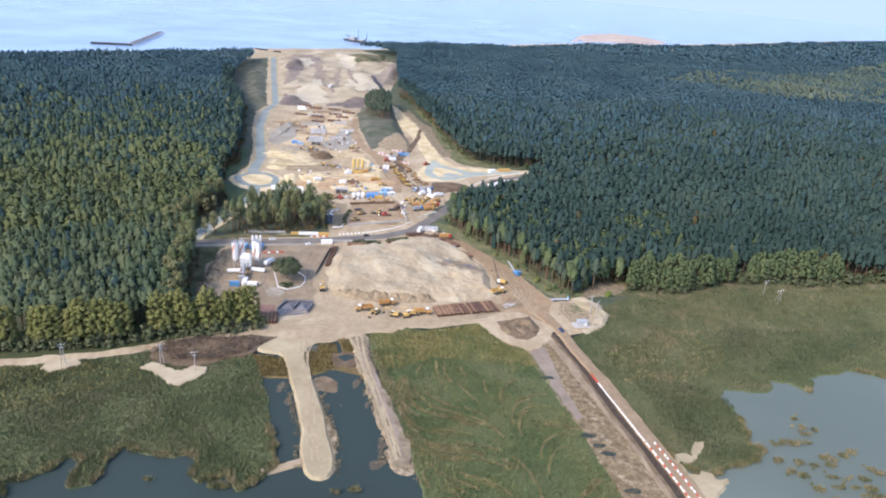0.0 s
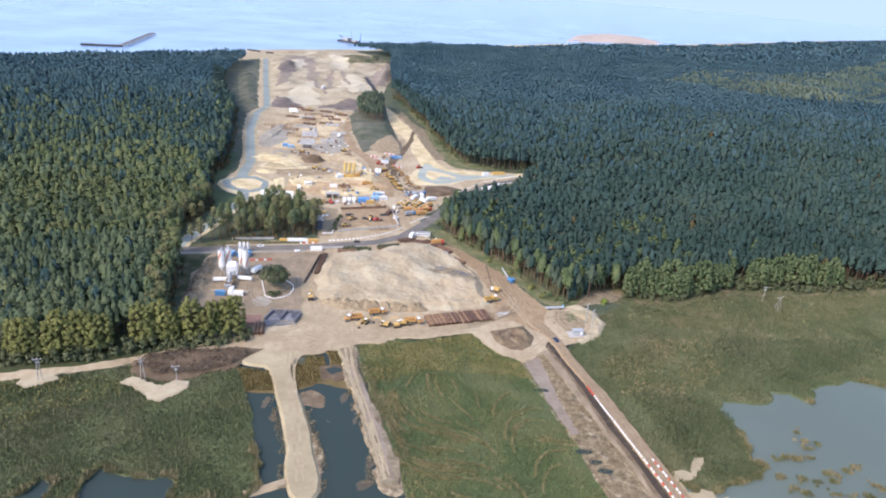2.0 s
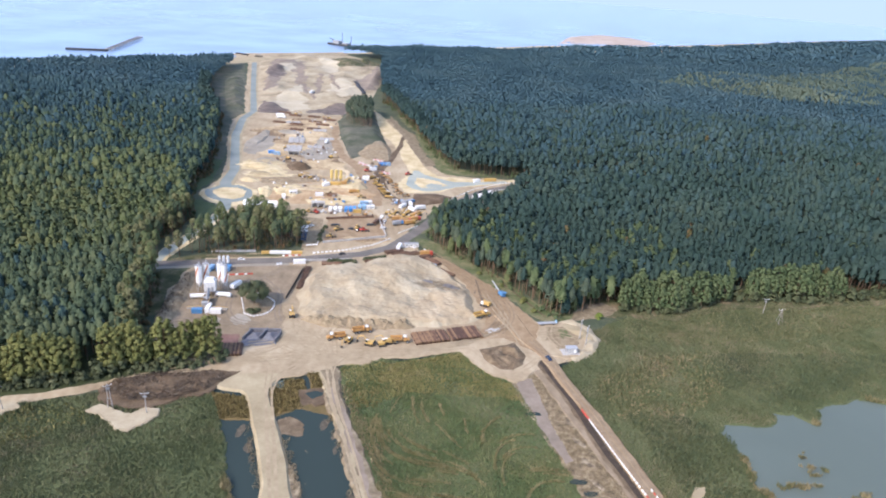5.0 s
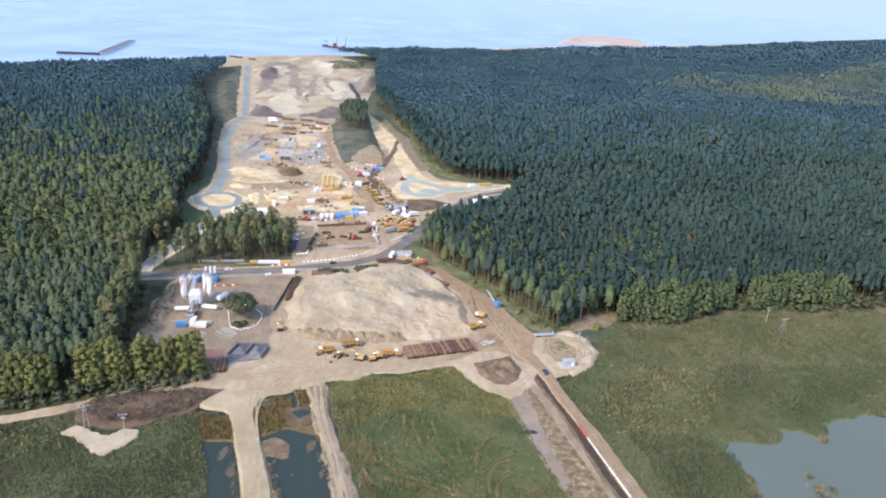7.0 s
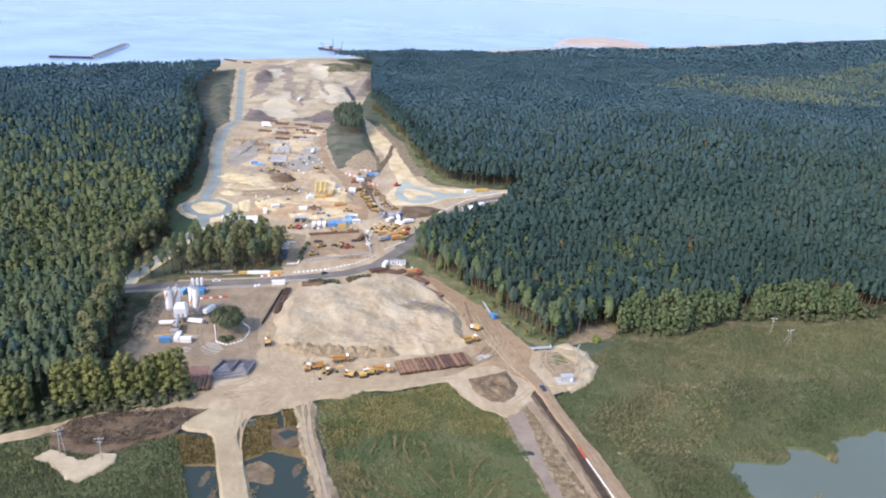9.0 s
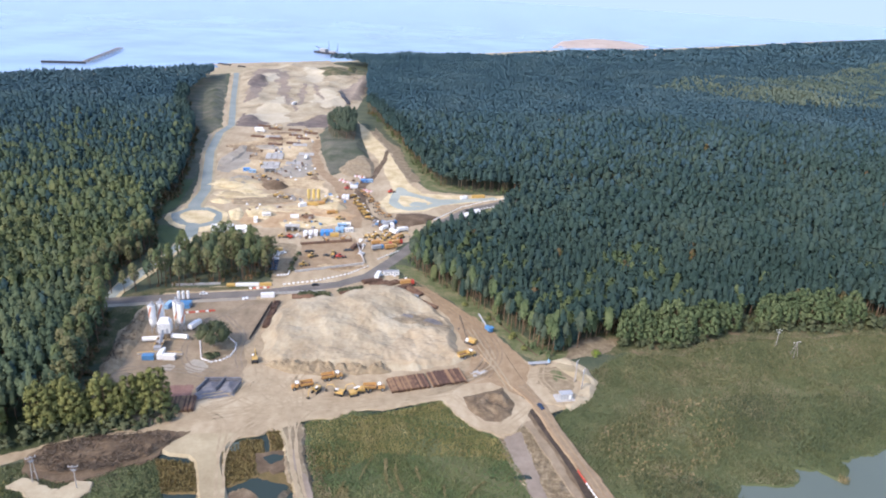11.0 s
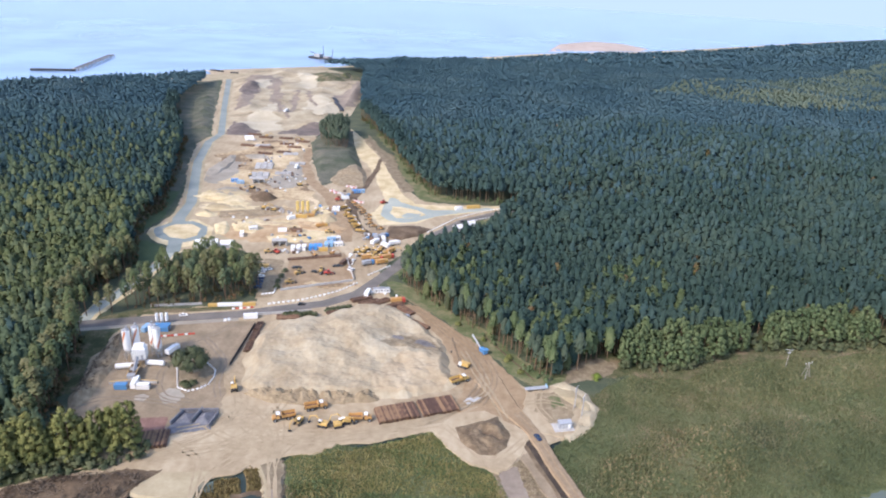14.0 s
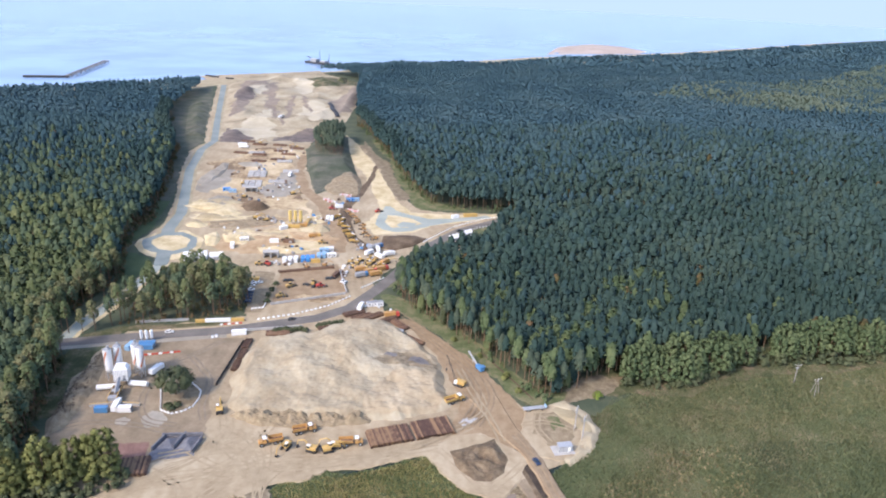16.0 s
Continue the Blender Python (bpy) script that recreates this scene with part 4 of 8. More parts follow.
front = np.interp(X, [-330, -190, -93, 70, 91, 120, 300], [255, 288, 318, 362, 380, 390, 446])
ok &= (Y > front) & (edge_distance(X, Y, CANAL_ROAD, False) > 11) & (edge_distance(X, Y, [(-146, 512), (-153, 468), (-159, 433), (-157, 414)], False) > 5)
ok &= ~inside(X, Y, [(-133, 330), (-136, 405), (-60, 420), (-60, 320)])
ok &= (X < -60) | (rng.random(len(X)) < 0.5)
X, Y = X[ok], Y[ok]
west = X < -60
scatter(SHRUBS, X[west], Y[west], land_height(X[west], Y[west]), 0.5 + 0.55 * rng.random(west.sum()), "undergrowth", [SCRUB, BARK], "rusty and olive undergrowth along the wood edge", "undergrowth")
scatter(SHRUBS, X[~west], Y[~west], land_height(X[~west], Y[~west]), 0.35 + 0.5 * rng.random((~west).sum()), "undergrowth", [WILLOW, BARK], "low olive-green undergrowth along the wood edge", "undergrowth")
X, Y = jitter_grid(-141, -79, 429, 488, 3.2)
ok = inside(X, Y, GROVE) & (rng.random(len(X)) < 0.55)
X, Y = X[ok], Y[ok]
scatter(SHRUBS, X, Y, 0 * X, 0.4 + 0.4 * rng.random(len(X)), "undergrowth", [SCRUB, BARK], "low rusty undergrowth between the grove pines", "undergrowth")

# sand pile
def heap(name, poly, peaks, material, label, base=0.1, res=90, rough=0.6, category="sand mound", slope=0.55, freq=0.07, regions=(), blend=0.0):
    """A tipped heap: slopes rise from the outline up to rounded peaks (x, y, height, radius)."""
    poly = wobble(poly, 2.5, 1.3, len(poly) * 1.7)
    px, py = [p[0] for p in poly], [p[1] for p in poly]
    xs_, ys_ = np.linspace(min(px) - 1, max(px) + 1, res), np.linspace(min(py) - 1, max(py) + 1, res)
    X, Y = np.meshgrid(xs_, ys_)
    d = np.where(inside(X, Y, poly), edge_distance(X, Y, poly), -edge_distance(X, Y, poly))
    H = np.zeros_like(X)
    if blend:
        # one smooth surface through a few heights (x, y, height)
        W = [np.exp(-np.hypot(X - x, Y - y) / blend) for x, y, h in peaks]
        H = sum(w * p[2] for w, p in zip(W, peaks)) / sum(W)
    else:
        for x, y, h, r in peaks:
            H = np.maximum(H, h * np.exp(-((X - x) ** 2 + (Y - y) ** 2) / r ** 2))
    nz = np.array([noise.fractal(Vector((x * freq, y * freq, 3.1)), 0.9, 2.0, 5) for x, y in zip(X.ravel(), Y.ravel())]).reshape(X.shape)
    Z = np.minimum(H, np.maximum(d, -1) * slope) + nz * rough * np.clip(d / 4, 0, 1)
    Z = np.where(d < -0.5, -0.6, Z) + base
    V = np.stack([X, Y, Z], -1).reshape(-1, 3)
    a_ = (np.arange(res - 1)[:, None] * res + np.arange(res - 1)[None, :]).ravel()
    T_ = np.concatenate([np.stack([a_, a_ + 1, a_ + res + 1], -1), np.stack([a_, a_ + res + 1, a_ + res], -1)])
    T_ = T_[(V[T_][:, :, 2] > base - 0.55).any(1)]
    C = V[T_].mean(1)
    index, mats = np.zeros(len(T_), int), [material]
    for mt, outline in regions:
        mats.append(mt)
        index[inside(C[:, 0], C[:, 1], wobble(outline, 1.2, 1.6, len(mats) * 3.1))] = len(mats) - 1
    me = bulk_mesh(name, V, T_, mats, index)
    me.polygons.foreach_set("use_smooth", [True] * len(me.polygons))
    return tagged(new(name, me), label, category)


MOUND = [(-62, 360), (-66, 380), (-66, 404), (-62, 421), (-50, 425), (-35, 430), (-19, 443), (2, 445), (20, 422), (31, 398), (35, 372), (33, 362), (20, 356), (2, 353), (-12, 352), (-26, 350), (-43, 352), (-54, 351)]
MOUND = wobble(MOUND, 3.0, 2.2, 5.0)
DAMP_MUD = surface("wet_purple_mud", [(0.13, 0.115, 0.11), (0.185, 0.165, 0.155), (0.26, 0.225, 0.19)], scale=0.3, rough=0.5, bump=0.4, fine=1.5)
heap("sand_mound", MOUND, [(-9, 418, 7.4), (-15, 411, 6.6), (-21, 404, 6.0), (-32, 406, 5.7), (-48, 400, 5.2), (-58, 397, 4.0), (-58, 414, 3.6), (-50, 380, 4.0), (-35, 384, 5.1), (-20, 384, 4.8), (-42, 364, 2.7), (-15, 364, 2.8), (-5, 376, 4.0), (-5, 394, 4.7), (9, 388, 4.1), (22, 387, 3.9), (24, 376, 3.7), (10, 368, 3.2), (28, 364, 1.9), (8, 403, 1.9), (20, 401, 1.6), (31, 391, 1.5), (5, 421, 3.9), (15, 414, 2.0), (-30, 424, 3.1)], MOUND_SAND, "large pale sand stockpile with tipped ridges", 0.08, 200, 1.7, slope=0.62, freq=0.06, blend=5.0,
     regions=[(SAND, [(0, 374), (9, 388), (30, 388), (35, 370), (28, 360), (10, 356), (-4, 358)]), (DAMP, [(-2, 396), (4, 405), (14, 408), (26, 402), (30, 394), (22, 391), (10, 393), (4, 392)]), (DAMP_MUD, [(3, 402), (5, 406), (9, 406), (9, 402)]), (DAMP_MUD, [(15, 399), (16, 404), (22, 404), (25, 399), (27, 395), (22, 396)])])

OAK = surface("oak_leaves", [(0.045, 0.058, 0.028), (0.065, 0.08, 0.036), (0.095, 0.10, 0.048)], scale=0.2, rough=0.7, bump=0.0, fine=0.6, island=0.25, thin=0.0)
# ---- single trees ----
def tree_thing(name, label, category, height, r, base, clumps, size, leaf, group, pinch=0.55, sides=6, core=True, lobes=0.0):
    root = new(name)
    tagged(root, label, category, group)
    v, t, m, nv = tree_arrays(height, r, base, clumps, size, trunk=False, top_pinch=pinch, sides=sides, core=core, lobes=lobes)
    crown = new("crown", bulk_mesh("crown", v, t, [leaf], None, nv))
    crown.parent = root
    bm = bmesh.new()
    rt = height * 0.012 + 0.06
    limb(bm, (0, 0, -0.4), (0.15, 0.1, height * 0.93), rt, rt * 0.35, 6)
    for k in range(5):
        a, z = 2.4 * k + rng.random(), base + (height - base) * (0.02 + 0.13 * k)
        limb(bm, (0, 0, z), (math.cos(a) * r * 0.75, math.sin(a) * r * 0.75, z + r * 0.45), rt * 0.45, 0.05, 4)
    part("trunk", bm, BARK, root)
    return root


def lobed_crown(height, r, base, blobs, per, size, spread=0.62, girth=0.46):
    """A broad crown of rounded boughs: each bough a dim inner mass under many small leaf clumps."""
    V, T, N, count = [], [], [], 0

    def whole(p):
        out = (p - [0, 0, base + 0.3 * (height - base)]) / [r, r, 0.6 * (height - base)] + [0, 0, 0.5]
        return out / (np.linalg.norm(out, axis=1)[:, None] + 1e-6)
    for k in range(blobs):
        u = (k + 0.5) / blobs
        a = 2.4 * k + rng.uniform(-0.5, 0.5)
        lean = spread * r * math.sqrt(max(0.05, 1 - (1.25 * u - 0.35) ** 2))
        R_ = r * girth * (0.8 + 0.4 * rng.random()) * (1.08 - 0.3 * u)
        z = base + R_ + (height - base - 2 * R_) * u
        c = np.array([lean * math.cos(a), lean * math.sin(a), z])
        v, f = blob_core(R_ * 0.72, -R_ * 0.7, R_ * 0.74, 6, 3)
        nv = 0.7 * v / (np.linalg.norm(v, axis=1)[:, None] + 1e-6) + 0.6 * whole(v + c)
        V.append(v + c)
        T.append(f + count)
        N.append(nv)
        count += len(v)
        d = rng.normal(0, 1, (per, 3))
        d[:, 2] = np.abs(d[:, 2]) * 1.1 - 0.45
        d /= np.linalg.norm(d, axis=1)[:, None]
        p = c + d * R_ * (0.72 + 0.55 * rng.random((per, 1)))
        nrm = d + rng.normal(0, 0.4, (per, 3))
        nrm /= np.linalg.norm(nrm, axis=1)[:, None]
        t1 = np.cross(nrm, rng.normal(0, 1, (per, 3)))
        t1 /= np.linalg.norm(t1, axis=1)[:, None]
        t2 = np.cross(nrm, t1)
        s_ = size * (0.65 + 0.7 * rng.random((per, 1)))
        q = np.stack([p + t1 * s_, p - t1 * s_ * 0.5 + t2 * s_ * 0.87, p - t1 * s_ * 0.5 - t2 * s_ * 0.87], 1).reshape(-1, 3)
        V.append(q)
        T.append(np.arange(per * 3).reshape(-1, 3) + count)
        N.append(np.repeat(0.7 * d + 0.25 * nrm + 0.6 * whole(p), 3, 0))
        count += per * 3
    V, T, N = np.concatenate(V), np.concatenate(T), np.concatenate(N)
    N = N / (np.linalg.norm(N, axis=1)[:, None] + 1e-6)
    g = np.cross(V[T[:, 1]] - V[T[:, 0]], V[T[:, 2]] - V[T[:, 0]])
    T = np.where(((g * N[T].sum(1)).sum(1) < 0)[:, None], T[:, ::-1], T)
    return V, T, N


def broad_tree(name, label, height, r, base, blobs, per, size, leaf, group, **kw):
    root = tagged(new(name), label, "tree", group)
    v, t, nv = lobed_crown(height, r, base, blobs, per, size, **kw)
    crown = new("crown", bulk_mesh("crown", v, t, [leaf], None, nv))
    crown.parent = root
    bm = bmesh.new()
    rt = height * 0.014 + 0.08
    limb(bm, (0, 0, -0.4), (0.1, 0.1, height * 0.8), rt, rt * 0.35, 6)
    for k in range(6):
        a, z = 2.4 * k, base + (height - base) * (0.02 + 0.1 * k)
        limb(bm, (0, 0, z * 0.7), (math.cos(a) * r * 0.6, math.sin(a) * r * 0.6, z + r * 0.35), rt * 0.5, 0.06, 4)
    part("trunk", bm, BARK, root)
    return root


def limb(bm, p, q, r0, r1, n=6):
    """A tapered round member between two points."""
    p, q = Vector(p), Vector(q)
    m = (q - p).to_track_quat('Z', 'Y').to_matrix()
    a = [bm.verts.new(p + m @ Vector((r0 * math.cos(2 * math.pi * i / n), r0 * math.sin(2 * math.pi * i / n), 0))) for i in range(n)]
    b = [bm.verts.new(q + m @ Vector((r1 * math.cos(2 * math.pi * i / n), r1 * math.sin(2 * math.pi * i / n), 0))) for i in range(n)]
    for i in range(n):
        bm.faces.new((a[i], a[(i + 1) % n], b[(i + 1) % n], b[i]))
    bm.faces.new(a[::-1])
    bm.faces.new(b)
    return bm


def block(bm, c, s, turn=0.0, tilt=0.0, bevel=0.0, top=(1.0, 1.0)):
    """A box with softened edges; top scales its upper face."""
    m = pose(c[0], c[1], c[2], tilt, 0, turn)
    vs = []
    for z in (-0.5, 0.5):
        k = top if z > 0 else (1, 1)
        for x, y in ((-0.5, -0.5), (0.5, -0.5), (0.5, 0.5), (-0.5, 0.5)):
            vs.append(bm.verts.new(m @ Vector((x * s[0] * k[0], y * s[1] * k[1], z * s[2]))))
    fs = [bm.faces.new([vs[i] for i in f]) for f in ((3, 2, 1, 0), (4, 5, 6, 7), (0, 1, 5, 4), (1, 2, 6, 5), (2, 3, 7, 6), (3, 0, 4, 7))]
    if bevel:
        es = list({e for f in fs for e in f.edges})
        bmesh.ops.bevel(bm, geom=es, offset=bevel, segments=1, affect='EDGES')
    return bm


DUNES = {}


def dune_z(x, y):
    """The height of the dug dunes, where they are built already."""
    if not DUNES or not (DUNES["x"][0] < x < DUNES["x"][-1] and DUNES["y"][0] < y < DUNES["y"][-1]):
        return 0.0
    return float(DUNES["z"][np.searchsorted(DUNES["y"], y), np.searchsorted(DUNES["x"], x)])


def many(build, spots, size=1.0):
    """Build a thing once, then copy it to the other places: (x, y, turn) or (x, y, turn, z)."""
    first = None
    for s in spots:
        z = s[3] if len(s) > 3 else max(ground_z(s[0], s[1]), dune_z(s[0], s[1]))
        m = pose(s[0], s[1], z, 0, 0, s[2])
        if first is None:
            first = build()
            first.matrix_world = m @ Matrix.Scale(size, 4)
        else:
            copy_thing(first, m)
    return first


pine_protos = [tree_thing("pine_tree", "tall pine with reddish bare trunk and dark green crown", "tree", 17.5 + 1.5 * k, 2.15 + 0.25 * (k % 3), 8.6 + 0.8 * k, 120, 0.72, (DARK_EDGE, DARK_EDGE, WILLOW, GREEN_PINE)[k], "pines at the edge of the wood", 0.5, lobes=0.25) for k in range(4)]
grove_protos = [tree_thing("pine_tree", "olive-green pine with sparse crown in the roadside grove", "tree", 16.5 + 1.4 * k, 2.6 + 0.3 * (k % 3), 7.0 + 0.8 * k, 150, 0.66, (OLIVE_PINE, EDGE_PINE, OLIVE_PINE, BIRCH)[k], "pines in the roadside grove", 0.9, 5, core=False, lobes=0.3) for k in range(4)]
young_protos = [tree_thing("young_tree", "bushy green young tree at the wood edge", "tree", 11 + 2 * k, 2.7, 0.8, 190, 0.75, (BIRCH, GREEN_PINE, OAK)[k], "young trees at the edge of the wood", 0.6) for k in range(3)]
used = set()
SLOPE = [(-108, 822), (-104, 878), (-72, 890), (-58, 800), (-42, 722), (-52, 700), (-74, 668), (-92, 742)]
SLOPE_PEAKS = [(-84, 850, 8, 34), (-70, 760, 6, 40)]


def slope_height(x, y):
    d = float(edge_distance(np.array([x]), np.array([y]), SLOPE)[0])
    return min(max(h * math.exp(-((x - px) ** 2 + (y - py) ** 2) / r ** 2) for px, py, h, r in SLOPE_PEAKS), d * 0.55)


HX, HY = jitter_grid(-106, -56, 786, 896, 5.6)
ok = inside(HX, HY, [(-103, 832), (-84, 796), (-65, 792), (-72, 856), (-75, 886), (-98, 862)])
EDGE_TREES += [(-166, 431, 0.8), (-168, 444, 0.85), (-163, 454, 0.8), (-171, 437, 0.9), (-149, 427, 0.75), (-146, 437, 0.8), (-147, 448, 0.85), (-164, 422, 0.8), (-161, 464, 0.85), (-145, 458, 0.9), (-148, 424, 0.9), (-160, 420.5, 0.9), (-153, 421, 0.85), (-142, 430, 0.9), (-138, 437, 0.85), (-166, 418.5, 0.9), (-168, 424, 0.85)]
EDGE_TREES += [(x, y, 0.98) for x, y in zip(HX[ok], HY[ok])]
youngs = 0
for k, (x, y, s) in enumerate(EDGE_TREES):
    zt = slope_height(x, y) if 780 < y < 900 else float(land_height(x, y))
    m = pose(x, y, zt, 0, 0, (k * 73) % 360) @ Matrix.Scale(float(s), 4)
    bushy = (x > 62 and y < 395 and k % 3 == 0) or (k % 9 == 0 and x > -10 and y < 780)
    in_grove = -142 < x < -78 and 428 < y < 490
    youngs += bushy
    proto = young_protos[youngs % 3] if bushy else grove_protos[k % 4] if in_grove or (x < -120 and y < 500) else pine_protos[k % 2 if y > 780 else k % 4]
    ob = proto if proto.name not in used else copy_thing(proto, Matrix.Identity(4))
    used.add(proto.name)
    ob.matrix_world = m

BX, BY = jitter_grid(118, 430, 384, 486, 2.6)
BF = np.interp(BX, [118, 145, 168, 189, 210, 244, 287, 430], [383, 383, 395, 406, 408, 410, 420, 466])
ok = (BY > BF) & (BY < BF + 7) & (rng.random(len(BX)) < 0.75)
BX, BY = BX[ok], BY[ok]
scatter(SHRUBS, BX, BY, 0 * BX, 0.7 + 1.0 * rng.random(len(BX)), "undergrowth", [OAK, BARK], "dark shrubs below the shore trees", "undergrowth")

# willow-like broad poplars along the old shore
# left row has the brighter leaf colour, sunlight included in it
poplar_protos = [broad_tree("poplar_tree", "broad yellow-green poplar in a shore row", 18.0 + 1.4 * k, 5.4 + 0.4 * k, 1.0, 40 + k, 44, 0.46, POPLAR, "poplars along the shore", girth=0.23) for k in range(3)]
dark_protos = [broad_tree("poplar_tree", "olive poplar with pale trunk in a shore row", 14.0 + 1.4 * k, 4.4 + 0.5 * k, 2.0, 34 + k, 42, 0.44, WILLOW, "olive poplars along the shore", girth=0.24) for k in range(3)]
POPLARS = []
for line in ([(-206, 277), (-196, 279)], [(-183, 282), (-150, 291)], [(-134, 300), (-93, 314)], [(119, 388), (148, 388)], [(152, 391), (185, 407)], [(122, 397), (181, 414)], [(204, 414), (264, 422)], [(208, 423), (266, 431)]):
    (xa, ya), (xb, yb) = line
    L = math.hypot(xb - xa, yb - ya)
    n = max(2, int(L / (5.2 if xa > 0 else 3.1)))
    for i in range(n):
        s = i / (n - 1)
        POPLARS.append((xa + (xb - xa) * s + rng.uniform(-1.2, 1.2), ya + (yb - ya) * s + rng.uniform(-2.0, 2.0)))
for k, (x, y) in enumerate(POPLARS):
    m = pose(x, y, 0.0, 0, 0, (k * 67) % 360) @ Matrix.Scale((0.82 + 0.28 * rng.random()) * (1.1 if x < -120 or x > 0 else 1.0), 4)
    proto = (poplar_protos if x < 0 else dark_protos)[k % 3]
    ob = proto if proto.name not in used else copy_thing(proto, Matrix.Identity(4))
    used.add(proto.name)
    ob.matrix_world = m

# the oak kept inside a ring of barriers
oak = broad_tree("oak_tree", "spreading dark green oak kept inside a barrier ring", 13.0, 9.0, 3.6, 27, 52, 0.58, OAK, "", spread=0.7, girth=0.3)
oak.matrix_world = pose(-87.4, 368.0, ground_z(-87.4, 368.0))
sheet("ground_oak_island", [(-95, 377), (-91.8, 364.5), (-89, 357), (-84.5, 354.8), (-80.6, 357), (-78, 361), (-77.6, 366), (-78.6, 371), (-84, 377), (-90, 379)], 0.22, DITCH_MUD, 0.6, 2, 0.2, "bare brown earth and thin grass round the kept oak", "ground")

# bright bush and shrubs
def bush(label, leaf, r, h, n):
    root = new("bush")
    tagged(root, label, "bush", "bushes on the verges")
    v, t, m, nv = tree_arrays(h, r, 0.1, n, 0.5, trunk=False, top_pinch=1.2, sides=6)
    ob = new("crown", bulk_mesh("crown", v, t, [leaf], None, nv))
    ob.parent = root
    bm = bmesh.new()
    for k in range(4):
        limb(bm, (0, 0, -0.2), (math.cos(k * 1.6) * r * 0.5, math.sin(k * 1.6) * r * 0.5, h * 0.6), 0.06, 0.03, 4)
    part("stems", bm, BARK, root)
    return root


LIME = surface("lime_leaves", [(0.10, 0.14, 0.02), (0.14, 0.19, 0.03), (0.18, 0.22, 0.05)], scale=0.4, rough=0.6, bump=0.0, fine=1.0, island=0.3)
many(lambda: bush("bright lime-green bush at the wood edge", LIME, 2.4, 3.6, 60), [(103, 374, 0, 0.0)])
many(lambda: bush("dark green bush beside the road", OAK, 1.9, 2.6, 46), [(-56 + 2.6 * i, 427.5 + 0.25 * i + (i % 3) * 0.8, i * 50) for i in range(7)] + [(-34 + 2.8 * i, 434.5 + 1.2 * i, i * 70) for i in range(5)] + [(-68, 462, 0), (-69, 470, 50), (-68.5, 478, 90), (-68, 486, 20)])
many(lambda: bush("low green bush at the foot of the oak", OAK, 2.2, 1.6, 60), [(-87.5, 358.7, 0), (-85.6, 357.2, 60), (-84.0, 359.6, 120)])
for poly in ([(-95.4, 349.9), (-93.5, 355.5), (-88.2, 354.3), (-84.7, 349.0), (-86.2, 344.3), (-91.6, 344.0)], [(-106.0, 348.7), (-102.7, 350.2), (-99.5, 348.3), (-101.3, 344.9), (-104.3, 345.4)], [(-129.1, 366.2), (-127.4, 367.8), (-124.8, 361.2), (-126.1, 359.7)]):
    sheet("ground_wet_patch", poly, 0.165, PALE_GREY, 0.7, 2, 0.03, "pale drying puddle on the gravel yard", "ground")
many(lambda: bush("olive bush on the forest verge", POPLAR, 1.7, 2.4, 46), [(67, 377, 0, 0.0), (61.5, 388, 40, 0.0), (62.8, 391, 140, 0.0), (51, 408, 90, 0.0), (38, 424, 200, 0.0)])

SX, SY = jitter_grid(-240, -88, 258, 320, 2.4)
SF = np.interp(SX, [-240, -206, -183, -150, -134, -93, -88], [266, 271, 276, 284.5, 293, 307, 310])
ok = (SY > SF - 3.5) & (SY < SF + 6) & (rng.random(len(SX)) < 0.8)
SX, SY = SX[ok], SY[ok]
scatter(SHRUBS, SX, SY, 0 * SX, 0.5 + 0.7 * rng.random(len(SX)), "undergrowth", [OAK, BARK], "dark shrubs at the feet of the poplars", "undergrowth")
# tree shade under the row is painted by this darker grass
sheet("ground_shore_grass", [(-240, 258), (-172, 268), (-140, 281), (-118, 293), (-92, 304), (-90, 318), (-140, 310), (-190, 294), (-300, 268)], 0.05, DARK_GRASS, 1.5, 4, 0.2, "rough grass below the poplars, painted dark for shade", "verge")
# grass slopes beside the excavation
sheet("ground_verge_left", [(-140, 346), (-152, 388), (-152, 406), (-136, 404), (-138, 374), (-132, 350)], 0.03, GRASS, 1.0, 3, 0.2, "rough grass verge under the pines", "verge")
sheet("ground_verge_right", [(4, 458), (-6, 478), (2, 478), (24, 462), (50, 425), (66, 395), (78, 376), (92, 374), (72, 366), (62, 378), (50, 400), (30, 430)], 0.09, VERGE_GRASS, 1.2, 3, 0.2, "rough green verge below the pine edge", "verge")
sheet("ground_verge_canal", [(-176, 530), (-190, 545), (-195, 600), (-210, 665), (-236, 765), (-256, 815), (-298, 915), (-330, 1034), (-345, 1200), (-322, 1222), (-256, 985), (-222, 842), (-224, 800), (-212, 745), (-188, 660), (-178, 590)], 0.045, SLOPE_TURF, 1.5, 8, 0.2, "rough green slope between road and wood", "verge")
heap("earth_bank", [(-250, 868), (-300, 1035), (-304, 1070), (-284, 1070), (-268, 1019), (-228, 866)], [(-290 + 12 * k, 1060 - 46 * k, 5.0, 20) for k in range(5)], SLOPE_TURF, "grey-green cutting slope beside the gravel road", 0.06, 60, 0.6, "earth bank", slope=0.35)
sheet("ground_brown_strip", [(-50, 872), (-33, 812), (-19, 788), (-6, 713), (8, 664), (-2, 660), (-15, 700), (-26, 757), (-52, 850)], 0.09, DITCH_MUD, 2.0, 4, 0.15, "bare brown strip beside the pale haul road", "verge")
sheet("ground_verge_haul", [(-44, 880), (-30, 830), (-17, 790), (-8, 720), (6, 668), (16, 638), (60, 636), (52, 645), (28, 660), (6, 725), (-10, 800), (-34, 890)], 0.07, VERGE_GRASS, 1.5, 5, 0.2, "green and sandy slope below the pine wall", "verge")
